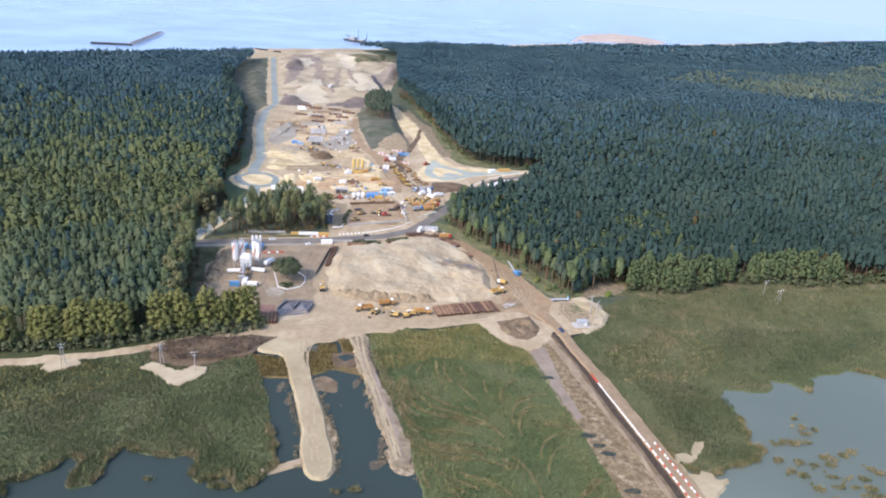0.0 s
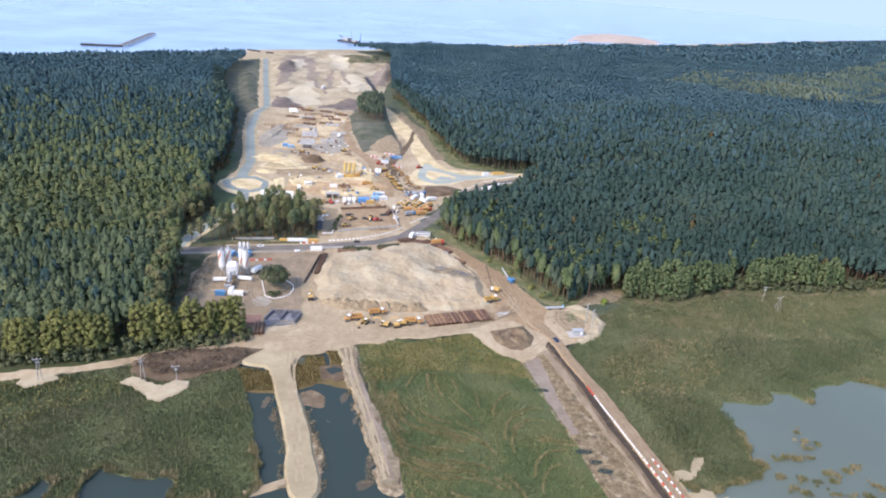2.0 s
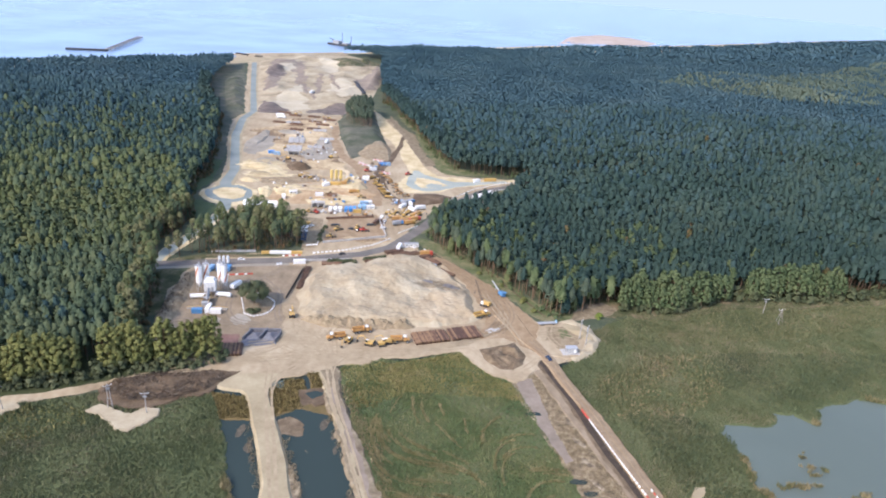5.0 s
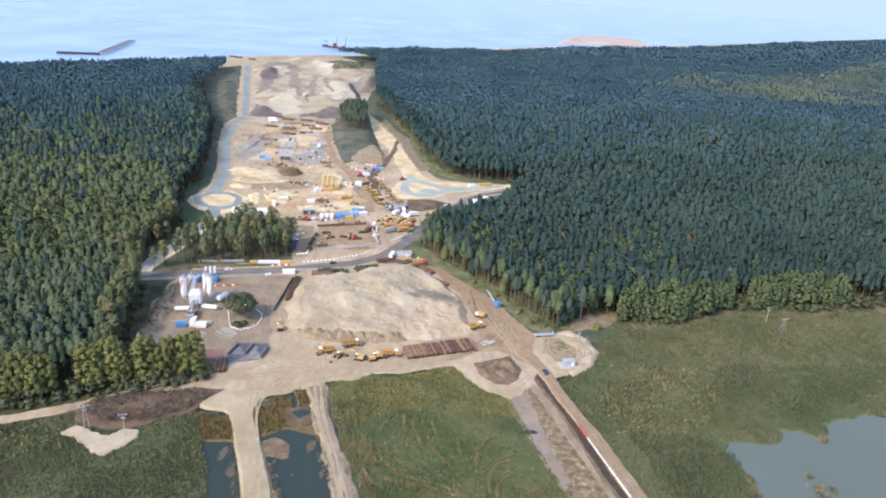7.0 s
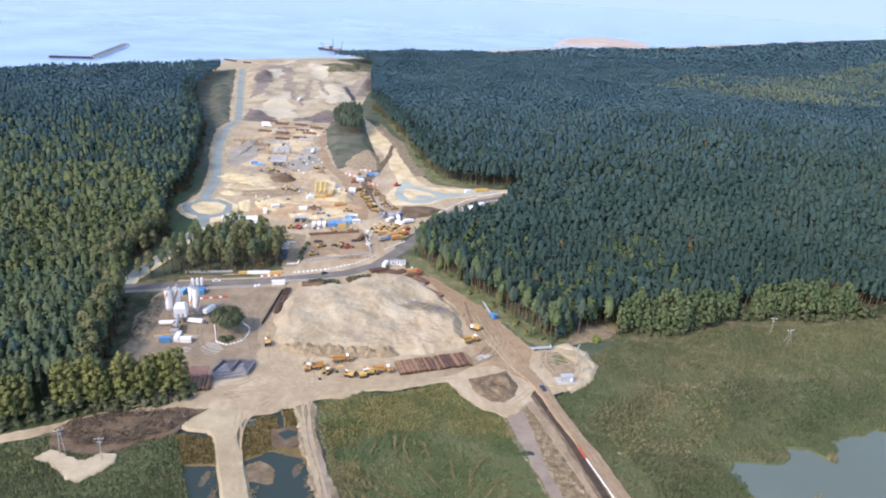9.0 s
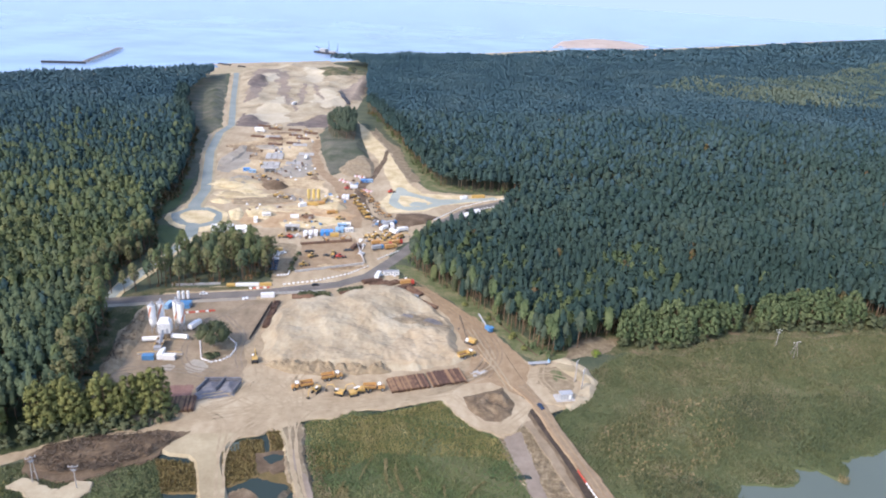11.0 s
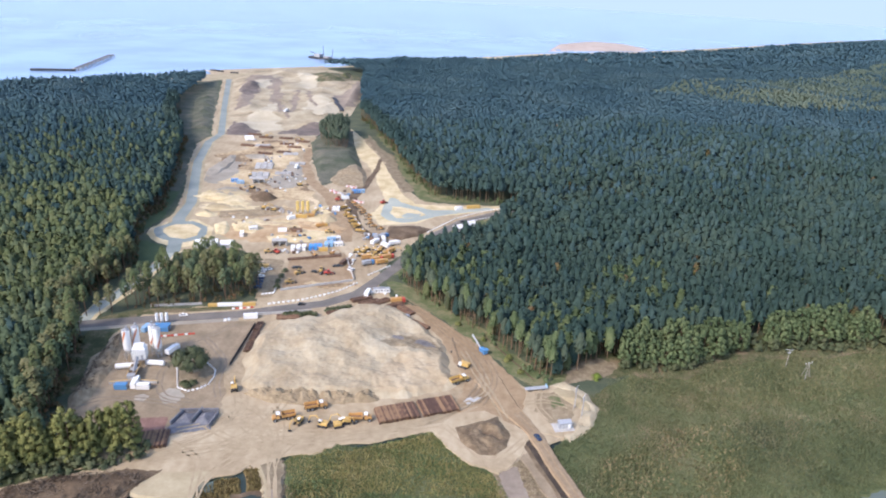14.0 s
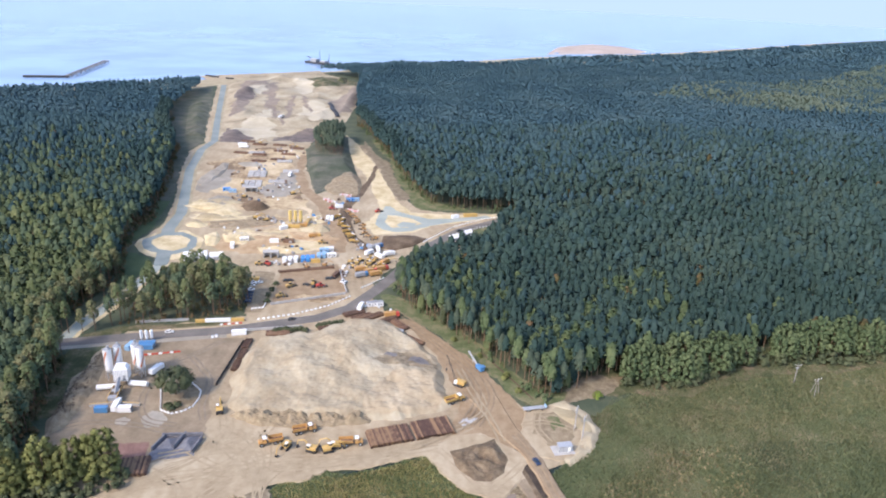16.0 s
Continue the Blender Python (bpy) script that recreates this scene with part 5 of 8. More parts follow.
heap("grass_slope", SLOPE, SLOPE_PEAKS, SLOPE_TURF, "green grassy cutting slope with sparse pines", 0.08, 50, 0.5, "slope")
sheet("ground_verge_road", [(-150, 404), (-132, 424), (-84, 434), (-84, 438), (-136, 430), (-152, 420)], 0.09, GRASS, 0.8, 3, 0.2, "grass strip along the public road", "verge")


sheet("ground_verge_drain", strip_poly([(50, 417), (58, 401), (66, 386), (73, 372)], 0.8), 0.16, BROWN_EARTH, 0.2, 2, 0.1, "dark narrow drain along the verge", "drain")


sheet("ground_verge_east", [(-4, 486), (2, 504), (22, 550), (47, 586), (85, 615), (112, 630), (124, 608), (99, 588), (67, 556), (35, 523), (14, 496)], 0.05, VERGE_GRASS, 0.8, 3, 0.2, "rough grass verge between road and pines", "verge")
sheet("ground_shed_yard", [(30, 552), (36, 566), (52, 584), (60, 580), (54, 562), (42, 548)], 0.11, PACKED, 0.8, 2, 0.15, "grey gravel yard round white sheds", "ground")


# ---- reeds ----
def reed_field(name, poly, step, h, material, label, keep=None, y0=150.0):
    px, py = [p[0] for p in poly], [p[1] for p in poly]
    X, Y = jitter_grid(min(px), min(max(px), 330), max(min(py), y0), max(py), step)
    ok = inside(X, Y, poly) & (np.abs(X - 10) < 0.72 * Y + 30)
    X, Y = X[ok], Y[ok]
    ok = np.ones(len(X), bool)
    for other, z in SHEETS:
        if z > -0.3 and len(X) and max(q[0] for q in other) > X.min() and min(q[0] for q in other) < X.max() and max(q[1] for q in other) > Y.min() and min(q[1] for q in other) < Y.max():
            ok &= ~inside(X, Y, other)
    if keep is not None:
        ok &= keep(X, Y)
    X, Y = X[ok], Y[ok]
    n = len(X)
    H = h * (0.55 + 0.6 * rng.random(n)) * (1 + 0.25 * np.sin(X / 6.1 + np.sin(Y / 9)) * np.sin(Y / 7.3))
    V, T = [], []
    for k in range(2):
        a = rng.random(n) * 2 * math.pi
        w = step * (0.36 + 0.2 * rng.random(n))
        lean = 0.5 * H
        ang = rng.random(n) * 2 * math.pi
        cx, cy = X + rng.normal(0, step * 0.3, n), Y + rng.normal(0, step * 0.3, n)
        V.append(np.stack([np.stack([cx + np.cos(a) * w, cy + np.sin(a) * w, np.full(n, -0.5)], -1),
                           np.stack([cx - np.cos(a) * w, cy - np.sin(a) * w, np.full(n, -0.5)], -1),
                           np.stack([cx + np.cos(ang) * lean, cy + np.sin(ang) * lean, -0.4 + H], -1)], 1).reshape(-1, 3))
    V = np.concatenate(V)
    T = np.arange(len(V)).reshape(-1, 3)
    return tagged(new(name, bulk_mesh(name, V, T, [material])), label, "reeds", kind="stuff")


def tuft_gaps(X, Y):
    return rng.random(len(X)) < 0.75 + 0.25 * np.sin(X / 7.7 + 2 * np.sin(Y / 11.3))


reed_field("reed_stand", REED_LEFT, 0.62, 1.0, REED, "tall green and straw-coloured reeds by the lagoon", tuft_gaps)
MEADOW = surface("meadow_reeds", [(0.081, 0.125, 0.056), (0.108, 0.155, 0.067), (0.157, 0.18, 0.076), (0.229, 0.216, 0.109)], scale=0.035, rough=0.7, bump=0.0, fine=0.2, island=0.15, span=0.17, spec=0.2)
YELLOW_FIELD = surface("yellow_meadow_reeds", [(0.15, 0.155, 0.056), (0.22, 0.205, 0.075), (0.30, 0.25, 0.11)], scale=0.07, rough=0.8, bump=0, fine=0.4, island=0.25, span=0.18)
YELLOW_BAND = [(-32, 309), (-25, 316), (-6, 317), (25, 329), (37, 312), (48, 304), (53, 290), (40, 293), (20, 292), (0, 293), (-10, 284), (-24, 281)]
reed_field("reed_stand", REED_CENTRE, 0.6, 0.8, MEADOW, "green reeds flattened into wavy tracks", lambda X, Y: tuft_gaps(X, Y) & (~inside(X, Y, YELLOW_BAND) | (np.sin(X / 9 + np.sin(Y / 5)) * np.sin(Y / 6) > 0.25)))
reed_field("reed_stand", REED_RIGHT, 0.7, 1.0, REED, "tall olive reeds along the causeway", tuft_gaps)
FRINGE = surface("fringe_reeds", [(0.085, 0.102, 0.044), (0.135, 0.135, 0.06), (0.20, 0.17, 0.085), (0.28, 0.23, 0.13)], scale=0.12, rough=0.8, bump=0, fine=0.8, island=0.3, span=0.18)
WINDROW = surface("bent_straw_reeds", [(0.172, 0.164, 0.071), (0.241, 0.209, 0.102), (0.333, 0.276, 0.151)], scale=0.15, rough=0.8, bump=0, fine=0.8, island=0.3, span=0.18)
reed_rand = random.Random(11)
for k in range(78):
    ln = [(reed_rand.uniform(-14, 64), reed_rand.uniform(196, 278))]
    for q in range(reed_rand.randint(4, 13)):
        x, y = ln[-1]
        a = 1.35 + 1.1 * math.sin(x / 16 + 0.6) + 0.7 * math.cos(y / 19 + x / 30) + reed_rand.uniform(-0.12, 0.12)
        ln.append((x + 2.1 * math.cos(a), y + 2.1 * math.sin(a)))
    if inside(np.array([p[0] for p in ln]), np.array([p[1] for p in ln]), REED_CENTRE).all() and ln[-1][1] < 292:
        reed_field("reed_windrow", strip_poly(ln, [0.5 + 0.5 * reed_rand.random() for _ in ln]), 0.33, 1.35, WINDROW, "straw-coloured ridge of bent reeds")
YELLOWING = surface("yellowing_reeds", [(0.11, 0.122, 0.057), (0.154, 0.149, 0.071), (0.202, 0.179, 0.102)], scale=0.08, rough=0.8, bump=0, fine=0.5, island=0.3, span=0.18)
reed_field("yellowing_reeds", YELLOW_BAND, 0.6, 1.0, YELLOW_FIELD, "yellowing reeds beside the sand track", tuft_gaps)
reed_field("yellowing_reeds", wobble([(-205, 240), (-190, 262), (-150, 268), (-132, 270), (-128, 258), (-150, 243), (-165, 230), (-185, 226)], 3.0, 3.0, 4.0), 1.1, 1.15, YELLOW_FIELD, "yellowing reeds below the shore track", tuft_gaps)
reed_field("yellowing_reeds", [(120, 380), (187, 400), (269, 430), (420, 464), (420, 430), (300, 395), (210, 365), (150, 350), (112, 355)], 1.2, 1.05, YELLOWING, "pale yellowing reeds below the poplars", tuft_gaps)
reed_field("yellowing_reeds", wobble([(87.3, 307.8), (119.7, 334.4), (153.7, 345.1), (155.8, 316.4), (133.7, 293.4), (107.9, 278.9), (93.3, 284.0)], 3.0, 3.0, 2.0), 1.5, 1.15, FRINGE, "pale straw-tipped reeds by the causeway", tuft_gaps)
DEEP_REED = surface("deep_green_reeds", [(0.055, 0.078, 0.042), (0.078, 0.102, 0.052), (0.112, 0.128, 0.066)], scale=0.05, rough=0.8, bump=0, fine=0.3, island=0.2, span=0.18)
for poly in ([(141.5, 334), (172, 346), (203, 346), (238, 353), (257, 353), (244, 331), (218, 320), (193, 306), (167, 301), (151, 312)], [(98.4, 288), (126, 284.6), (140, 273), (138, 251), (139, 238), (123, 226), (112, 231), (103, 250)]):
    reed_field("reed_stand", wobble(poly, 3.0, 3.5, 6.0), 0.85, 1.25, DEEP_REED, "dense deep green reeds beside the open water", tuft_gaps)
# taller straw-coloured fringe at the open water
for poly, lo, hi in ((REED_LEFT, -1e9, 0), (REED_RIGHT, 100, 320)):
    edge = [p for p in poly if lo < p[0] < hi and p[1] < (235 if hi == 0 else 315) and (hi == 0 or p[1] < 0.62 * p[0] + 175)]
    runs, run = [], [edge[0]]
    for p, q in zip(edge, edge[1:]):
        if math.hypot(p[0] - q[0], p[1] - q[1]) > 12:
            runs.append(run)
            run = []
        run.append(q)
    for run in runs + [run]:
        if len(run) > 3:
            reed_field("reed_fringe", strip_poly(run, [2.2 + 1.6 * math.sin(i * 0.9) for i in range(len(run))]), 0.5, 1.9, FRINGE, "tall straw-tipped reeds at the open water", y0=140.0)
DEAD = surface("dead_reeds", [(0.12, 0.09, 0.03), (0.16, 0.125, 0.045), (0.22, 0.175, 0.08)], scale=0.3, rough=0.8, bump=0, fine=1.0, island=0.35)
reed_field("dry_reed_stand", wobble([(-27, 292), (-24, 299), (-12, 294), (-11, 281), (-20, 278)], 2.0, 1.5, 1.0), 0.9, 0.95, DEAD, "tan dying reeds in the green field", tuft_gaps)
for poly in (DRY_A, DRY_B, DRY_C):
    reed_field("dry_reed_stand", poly, 0.7, 1.0, DEAD, "yellow-brown dying reeds between the dikes")


def islet(cx, cy, rx, ry):
    return [(cx + rx * math.cos(k * 0.6283) * (0.7 + 0.5 * rng.random()), cy + ry * math.sin(k * 0.6283) * (0.7 + 0.5 * rng.random())) for k in range(10)]


ISLETS = [(-31, 197, 2.5, 1.2), (-24, 199, 3, 1.4), (-99, 197, 2, 1), (-150, 186, 9, 4), (-73, 196, 4, 2), (165.4, 262.5, 1.7, 1.3), (165.9, 256.5, 1.9, 1.4), (165.4, 251.5, 2.5, 0.9), (171.4, 255.0, 1.2, 1.6), (148.4, 242.9, 1.7, 1.0), (153.5, 244.8, 3.2, 1.3), (157.4, 243.9, 2.9, 1.3), (163.2, 245.2, 2.5, 1.0), (145.6, 232.4, 2.5, 1.7), (153.8, 232.0, 2.2, 1.5), (159.4, 230.8, 2.5, 0.9), (165.8, 236.4, 2.7, 1.4), (169.1, 236.1, 1.8, 0.8), (166.4, 231.5, 2.9, 1.3), (175.4, 238.7, 2.6, 1.7), (180.2, 241.4, 2.6, 1.7), (147.8, 226.0, 2.0, 1.6), (151.8, 224.0, 2.1, 1.7), (163.9, 224.1, 3.0, 0.9), (169.3, 223.5, 1.5, 1.0), (163.4, 218.3, 3.1, 1.2), (170.1, 219.0, 2.5, 1.1), (183.0, 230.8, 2.2, 1.2), (185.1, 228.6, 1.9, 1.4), (176.1, 224.2, 2.4, 1.7), (154.6, 216.4, 2.6, 1.7), (176.2, 218.5, 2.9, 1.8)]
ISLETS += [(reed_rand.uniform(150, 215), reed_rand.uniform(196, 216), reed_rand.uniform(2, 6), reed_rand.uniform(1, 3)) for _ in range(14)]
ISLETS += [(x + reed_rand.uniform(-4, 4), y + reed_rand.uniform(-3, 3), reed_rand.uniform(0.5, 1.4), reed_rand.uniform(0.4, 0.9)) for x, y, _, _ in ISLETS[5:32]]
for cx, cy, rx, ry in ISLETS:
    reed_field("reed_islet", islet(cx, cy, rx, ry), 0.5, 1.5, FRINGE, "small straw-coloured reed islet in the lagoon")
# trampled reeds and rushes along the ditch, scum along the dikes
DITCH_LINE = [(49, 306), (60, 314), (70, 290), (79, 260), (90, 226), (100, 190), (92, 170), (75, 204), (70, 227), (61, 260)]
STRAW = surface("trampled_straw", [(0.161, 0.121, 0.068), (0.241, 0.19, 0.11), (0.345, 0.282, 0.176)], scale=0.4, rough=0.9, bump=0, fine=1.5, island=0.4)
reed_field("trampled_reeds", DITCH_LINE, 0.42, 0.45, STRAW, "trampled brown reed litter in the ditch", lambda X, Y: np.sin(X / 2.1 + Y / 3.3) * np.cos(Y / 4.0) > -0.75)
for ln, w in (([(-64, 268), (-50, 226), (-47, 208)], 4.0), ([(-47, 258), (-33, 218), (-33, 205)], 3.5), ([(-33, 276), (-17, 236), (-16, 214)], 4.0), ([(-21, 270), (-3, 226), (0, 205)], 5.0)):
    reed_field("reed_litter", strip_poly(ln, w), 0.7, 0.3, STRAW, "pale reed litter floating along the dike", lambda X, Y: np.sin(X * 0.9) * np.sin(Y / 2.2) > -0.15)
reed_field("trampled_reeds", [(-31, 297), (-26, 293.6), (-19.6, 277), (-13.4, 264.7), (-7.5, 252), (-1.5, 230), (-6, 228), (-12, 247.7), (-18, 260)], 0.55, 0.9, STRAW, "brown trampled reeds beside the dike", lambda X, Y: rng.random(len(X)) < 0.55)
MAT = surface("floating_mat", [(0.06, 0.052, 0.038), (0.09, 0.076, 0.054), (0.15, 0.122, 0.084)], scale=0.6, rough=0.9, bump=0.4, fine=2.0)
for k, (cx, cy, rx, ry) in enumerate([(-66, 261, 2.6, 5), (-60, 250, 2.2, 5), (-57, 243, 1.2, 3), (-56, 270, 2, 3), (-33, 268, 3, 5), (-28, 260, 1.6, 3), (-26, 252, 1.2, 4), (-17, 226, 2.0, 4), (-18, 214, 3.5, 4), (-2, 214, 4, 4), (-66, 232, 1.2, 0.7), (-40, 240, 1.5, 0.7), (-36, 250, 1.2, 0.6), (-70, 222, 1, 0.5), (-34, 232, 0.8, 0.5), (-44, 226, 1.2, 2.5), (-40, 214, 1.4, 3)]):
    sheet("reed_mat", islet(cx, cy, rx * 0.75, ry * 0.8), -0.95 + 0.002 * k, MAT, 1.0, 1.2, 0.04, "brown floating reed mat beside the dike", "reed mat")
sheet("reed_mat", [(-53.6, 268), (-48.4, 271.5), (-44, 271), (-39.6, 264), (-40.5, 259.7), (-46, 259.8), (-52, 261)], -0.91, DAMP_BROWN, 1.6, 1.2, 0.04, "tan floating reed mat beside the dike", "reed mat")
sheet("reed_mat", [(-45.3, 277.8), (-39.8, 281), (-32, 282), (-28.6, 270), (-33.8, 274.6), (-39.8, 275.4)], -0.905, DRY_REED, 1.0, 1.2, 0.04, "olive scum at the head of the pool", "reed mat")
for cx, cy in ((68, 240), (75, 229), (72, 234), (56, 282), (80, 208)):
    sheet("water_puddle", islet(cx, cy, 3.5, 1.6), -0.22, LAGOON, 0.3, 1, 0.05, "dark puddle in the muddy ditch", "puddle")

sheet("ground_path", [(86, 370), (108, 377), (118, 387), (110, 394), (98, 390), (90, 380)], 0.1, DITCH_MUD, 1.2, 2, 0.1, "bare brown path into the wood", "path")
sheet("ground_grass_right", [(70, 368), (92, 373), (120, 379), (145, 378), (189, 398), (237, 405), (287, 415), (430, 460), (430, 474), (285, 440), (187, 422), (118, 402), (88, 388), (68, 380)], 0.05, GRASS, 1.2, 3, 0.2, "rough grass under the shore trees", "verge")
BRUSH = surface("dead_brush", [(0.05, 0.036, 0.025), (0.09, 0.066, 0.046), (0.16, 0.125, 0.09)], scale=0.5, rough=0.9, bump=0, fine=1.5, island=0.4)
reed_brush = [(-80, 299), (-90, 299), (-110, 296.5), (-128, 290), (-129, 278), (-118, 274), (-104, 275), (-88, 285)]


def brush_litter(poly, n, label):
    """Loose dead branches lying about."""
    px, py = [q[0] for q in poly], [q[1] for q in poly]
    X, Y = rng.uniform(min(px), max(px), n), rng.uniform(min(py), max(py), n)
    ok = inside(X, Y, poly)
    X, Y = X[ok], Y[ok]
    n = len(X)
    a, L = rng.random(n) * 2 * math.pi, 0.6 + 1.6 * rng.random(n)
    Z = 0.9 + 0.9 * rng.random(n)
    d = np.stack([np.cos(a) * L, np.sin(a) * L, rng.normal(0, 0.25, n)], -1)
    c = np.stack([X, Y, Z], -1)
    off = np.stack([-np.sin(a) * 0.16, np.cos(a) * 0.16, np.full(n, 0.1)], -1)
    V = np.stack([c - d, c + off, c - off, c + d], 1).reshape(-1, 3)
    b = np.arange(n)[:, None] * 4
    T = np.concatenate([b + [0, 1, 2], b + [1, 3, 2]])
    return tagged(new("brush_litter", bulk_mesh("brush_litter", V, T, [BRUSH])), label, "brush", kind="stuff")


brush_litter(reed_brush, 2200, "dark dead branches and roots on churned peat")
brush_litter([(-133, 346), (-135, 366), (-136, 384), (-135, 400), (-130, 396), (-127, 366), (-126, 350)], 500, "dead branches on the brown bank by the yard")

# ---- paints and small materials ----
YELLOW = paint("machine_yellow", (0.54, 0.35, 0.11), dirt=0.35)
ORANGE = paint("machine_orange", (0.48, 0.265, 0.09), dirt=0.35)
WHITE = paint("white_paint", (0.78, 0.78, 0.76), dirt=0.12)
BLUE = paint("blue_paint", (0.08, 0.23, 0.44))
BRIGHT_BLUE = paint("bright_blue_paint", (0.06, 0.25, 0.58), dirt=0.1)
PALE_BLUE = paint("pale_blue_paint", (0.25, 0.42, 0.60))
RED = paint("red_paint", (0.50, 0.07, 0.045))
DARK = paint("dark_steel", (0.035, 0.035, 0.04), 0.6)
NAVY = paint("dark_blue_car_paint", (0.03, 0.05, 0.10), 0.25, dirt=0.1)
GREY = paint("grey_steel", (0.32, 0.33, 0.34), 0.5)
TYRE = paint("tyre_rubber", (0.03, 0.03, 0.03), 0.85)
GLASS = paint("dark_window_glass", (0.03, 0.045, 0.055), 0.08, dirt=0.0)
CONCRETE = surface("concrete", [(0.30, 0.29, 0.27), (0.40, 0.385, 0.36), (0.48, 0.465, 0.44)], scale=0.4, bump=0.2, fine=3.0)
GALV = surface("galvanised_steel", [(0.38, 0.39, 0.40), (0.46, 0.47, 0.48), (0.52, 0.53, 0.54)], scale=1.0, rough=0.45, bump=0.05, metal=0.3)
GRAVEL = surface("grey_gravel", [(0.11, 0.11, 0.12), (0.16, 0.16, 0.175), (0.22, 0.22, 0.23)], scale=0.5, bump=0.8, fine=2.5)
TIMBER = surface("pole_timber", [(0.26, 0.24, 0.22), (0.34, 0.32, 0.30), (0.42, 0.40, 0.37)], scale=0.8, bump=0.2, fine=4.0)


def thing(name, label, category, group=""):
    return tagged(new(name), label, category, group)


def wheel(parent, x, y, r, w):
    bm = bmesh.new()
    limb(bm, (x, y - w / 2, r), (x, y + w / 2, r), r, r, 10)
    t = part("wheel", bm, TYRE, parent)
    bm = bmesh.new()
    s = 1 if y > 0 else -1
    limb(bm, (x, y + s * w * 0.3, r), (x, y + s * (w / 2 + 0.04), r), r * 0.5, r * 0.45, 8)
    part("rim", bm, GREY, t)


def one(name, parent, material, *blocks, label=""):
    """A part made of a few boxes (centre, size, turn, tilt, bevel, top)."""
    bm = bmesh.new()
    for b in blocks:
        block(bm, *b)
    return part(name, bm, material, parent, label)


# ---- machines ----
def dump_truck(colour, word, group="dump trucks"):
    r = thing("dump_truck", word + " articulated dump truck on the sand", "dump truck", group)
    one("chassis", r, DARK, ((-0.6, 0, 1.15), (8.6, 1.1, 0.5)))
    one("hood", r, colour, ((4.1, 0, 1.75), (1.9, 2.3, 1.3), 0, 0, 0.12, (0.85, 0.92)))
    cab = one("cab", r, colour, ((2.5, 0, 2.35), (1.5, 2.5, 2.2), 0, 0, 0.1, (0.9, 0.9)), label="cab with white roof")
    one("window", cab, GLASS, ((2.55, 0, 2.75), (1.56, 2.3, 0.8), 0, 0, 0.04))
    one("roof", cab, WHITE, ((2.5, 0, 3.5), (1.5, 2.3, 0.14), 0, 0, 0.03))
    bm = bmesh.new()
    block(bm, (-1.9, 0, 1.75), (5.6, 2.4, 0.25))
    block(bm, (-1.9, 1.4, 2.45), (5.8, 0.14, 1.5), 0, -10)
    block(bm, (-1.9, -1.4, 2.45), (5.8, 0.14, 1.5), 0, 10)
    block(bm, (1.0, 0, 2.6), (0.16, 2.8, 1.9))
    block(bm, (-4.7, 0, 2.2), (0.14, 2.6, 0.9))
    dump = part("dump_body", bm, ORANGE if colour is ORANGE else colour, r)
    one("load", dump, RUST, ((-1.9, 0, 2.02), (5.3, 2.4, 0.3), 0, 0, 0.1, (0.8, 0.8)))
    for x in (3.9, -1.6, -3.3):
        for y in (-1.15, 1.15):
            wheel(r, x, y, 0.85, 0.65)
    return r


def excavator(colour, word, reach=0.0, group="excavators"):
    r = thing("excavator", word + " tracked excavator on the site", "excavator", group)
    for y in (-1.2, 1.2):
        bm = bmesh.new()
        block(bm, (0, y, 0.5), (3.4, 0.6, 1.0))
        limb(bm, (1.7, y - 0.3, 0.5), (1.7, y + 0.3, 0.5), 0.5, 0.5, 8)
        limb(bm, (-1.7, y - 0.3, 0.5), (-1.7, y + 0.3, 0.5), 0.5, 0.5, 8)
        part("track", bm, DARK, r)
    one("house", r, colour, ((-0.6, 0, 1.75), (3.4, 2.7, 1.3), 0, 0, 0.12))
    one("counterweight", r, DARK, ((-2.35, 0, 1.7), (0.7, 2.6, 1.1), 0, 0, 0.15))
    cab = one("cab", r, colour, ((0.9, 0.8, 2.25), (1.6, 1.1, 2.0), 0, 0, 0.08, (0.88, 0.9)))
    one("window", cab, GLASS, ((1.05, 0.82, 2.5), (1.45, 1.14, 1.0), 0, 0, 0.04))
    one("roof", cab, WHITE, ((0.85, 0.8, 3.28), (1.5, 1.05, 0.1)))
    bm = bmesh.new()
    limb(bm, (0.9, -0.4, 1.7), (3.2, -0.4, 4.6 - reach), 0.32, 0.30, 4)
    limb(bm, (3.2, -0.4, 4.6 - reach), (6.0, -0.4, 3.9 - reach), 0.30, 0.22, 4)
    boom = part("boom", bm, colour, r)
    bm = bmesh.new()
    limb(bm, (5.9, -0.4, 4.1 - reach), (6.7, -0.4, 1.2), 0.22, 0.17, 4)
    part("stick", bm, colour, r)
    one("bucket", r, DARK, ((6.5, -0.4, 0.75), (1.0, 1.2, 0.9), 0, 0, 0.1, (0.7, 1)))
    return r


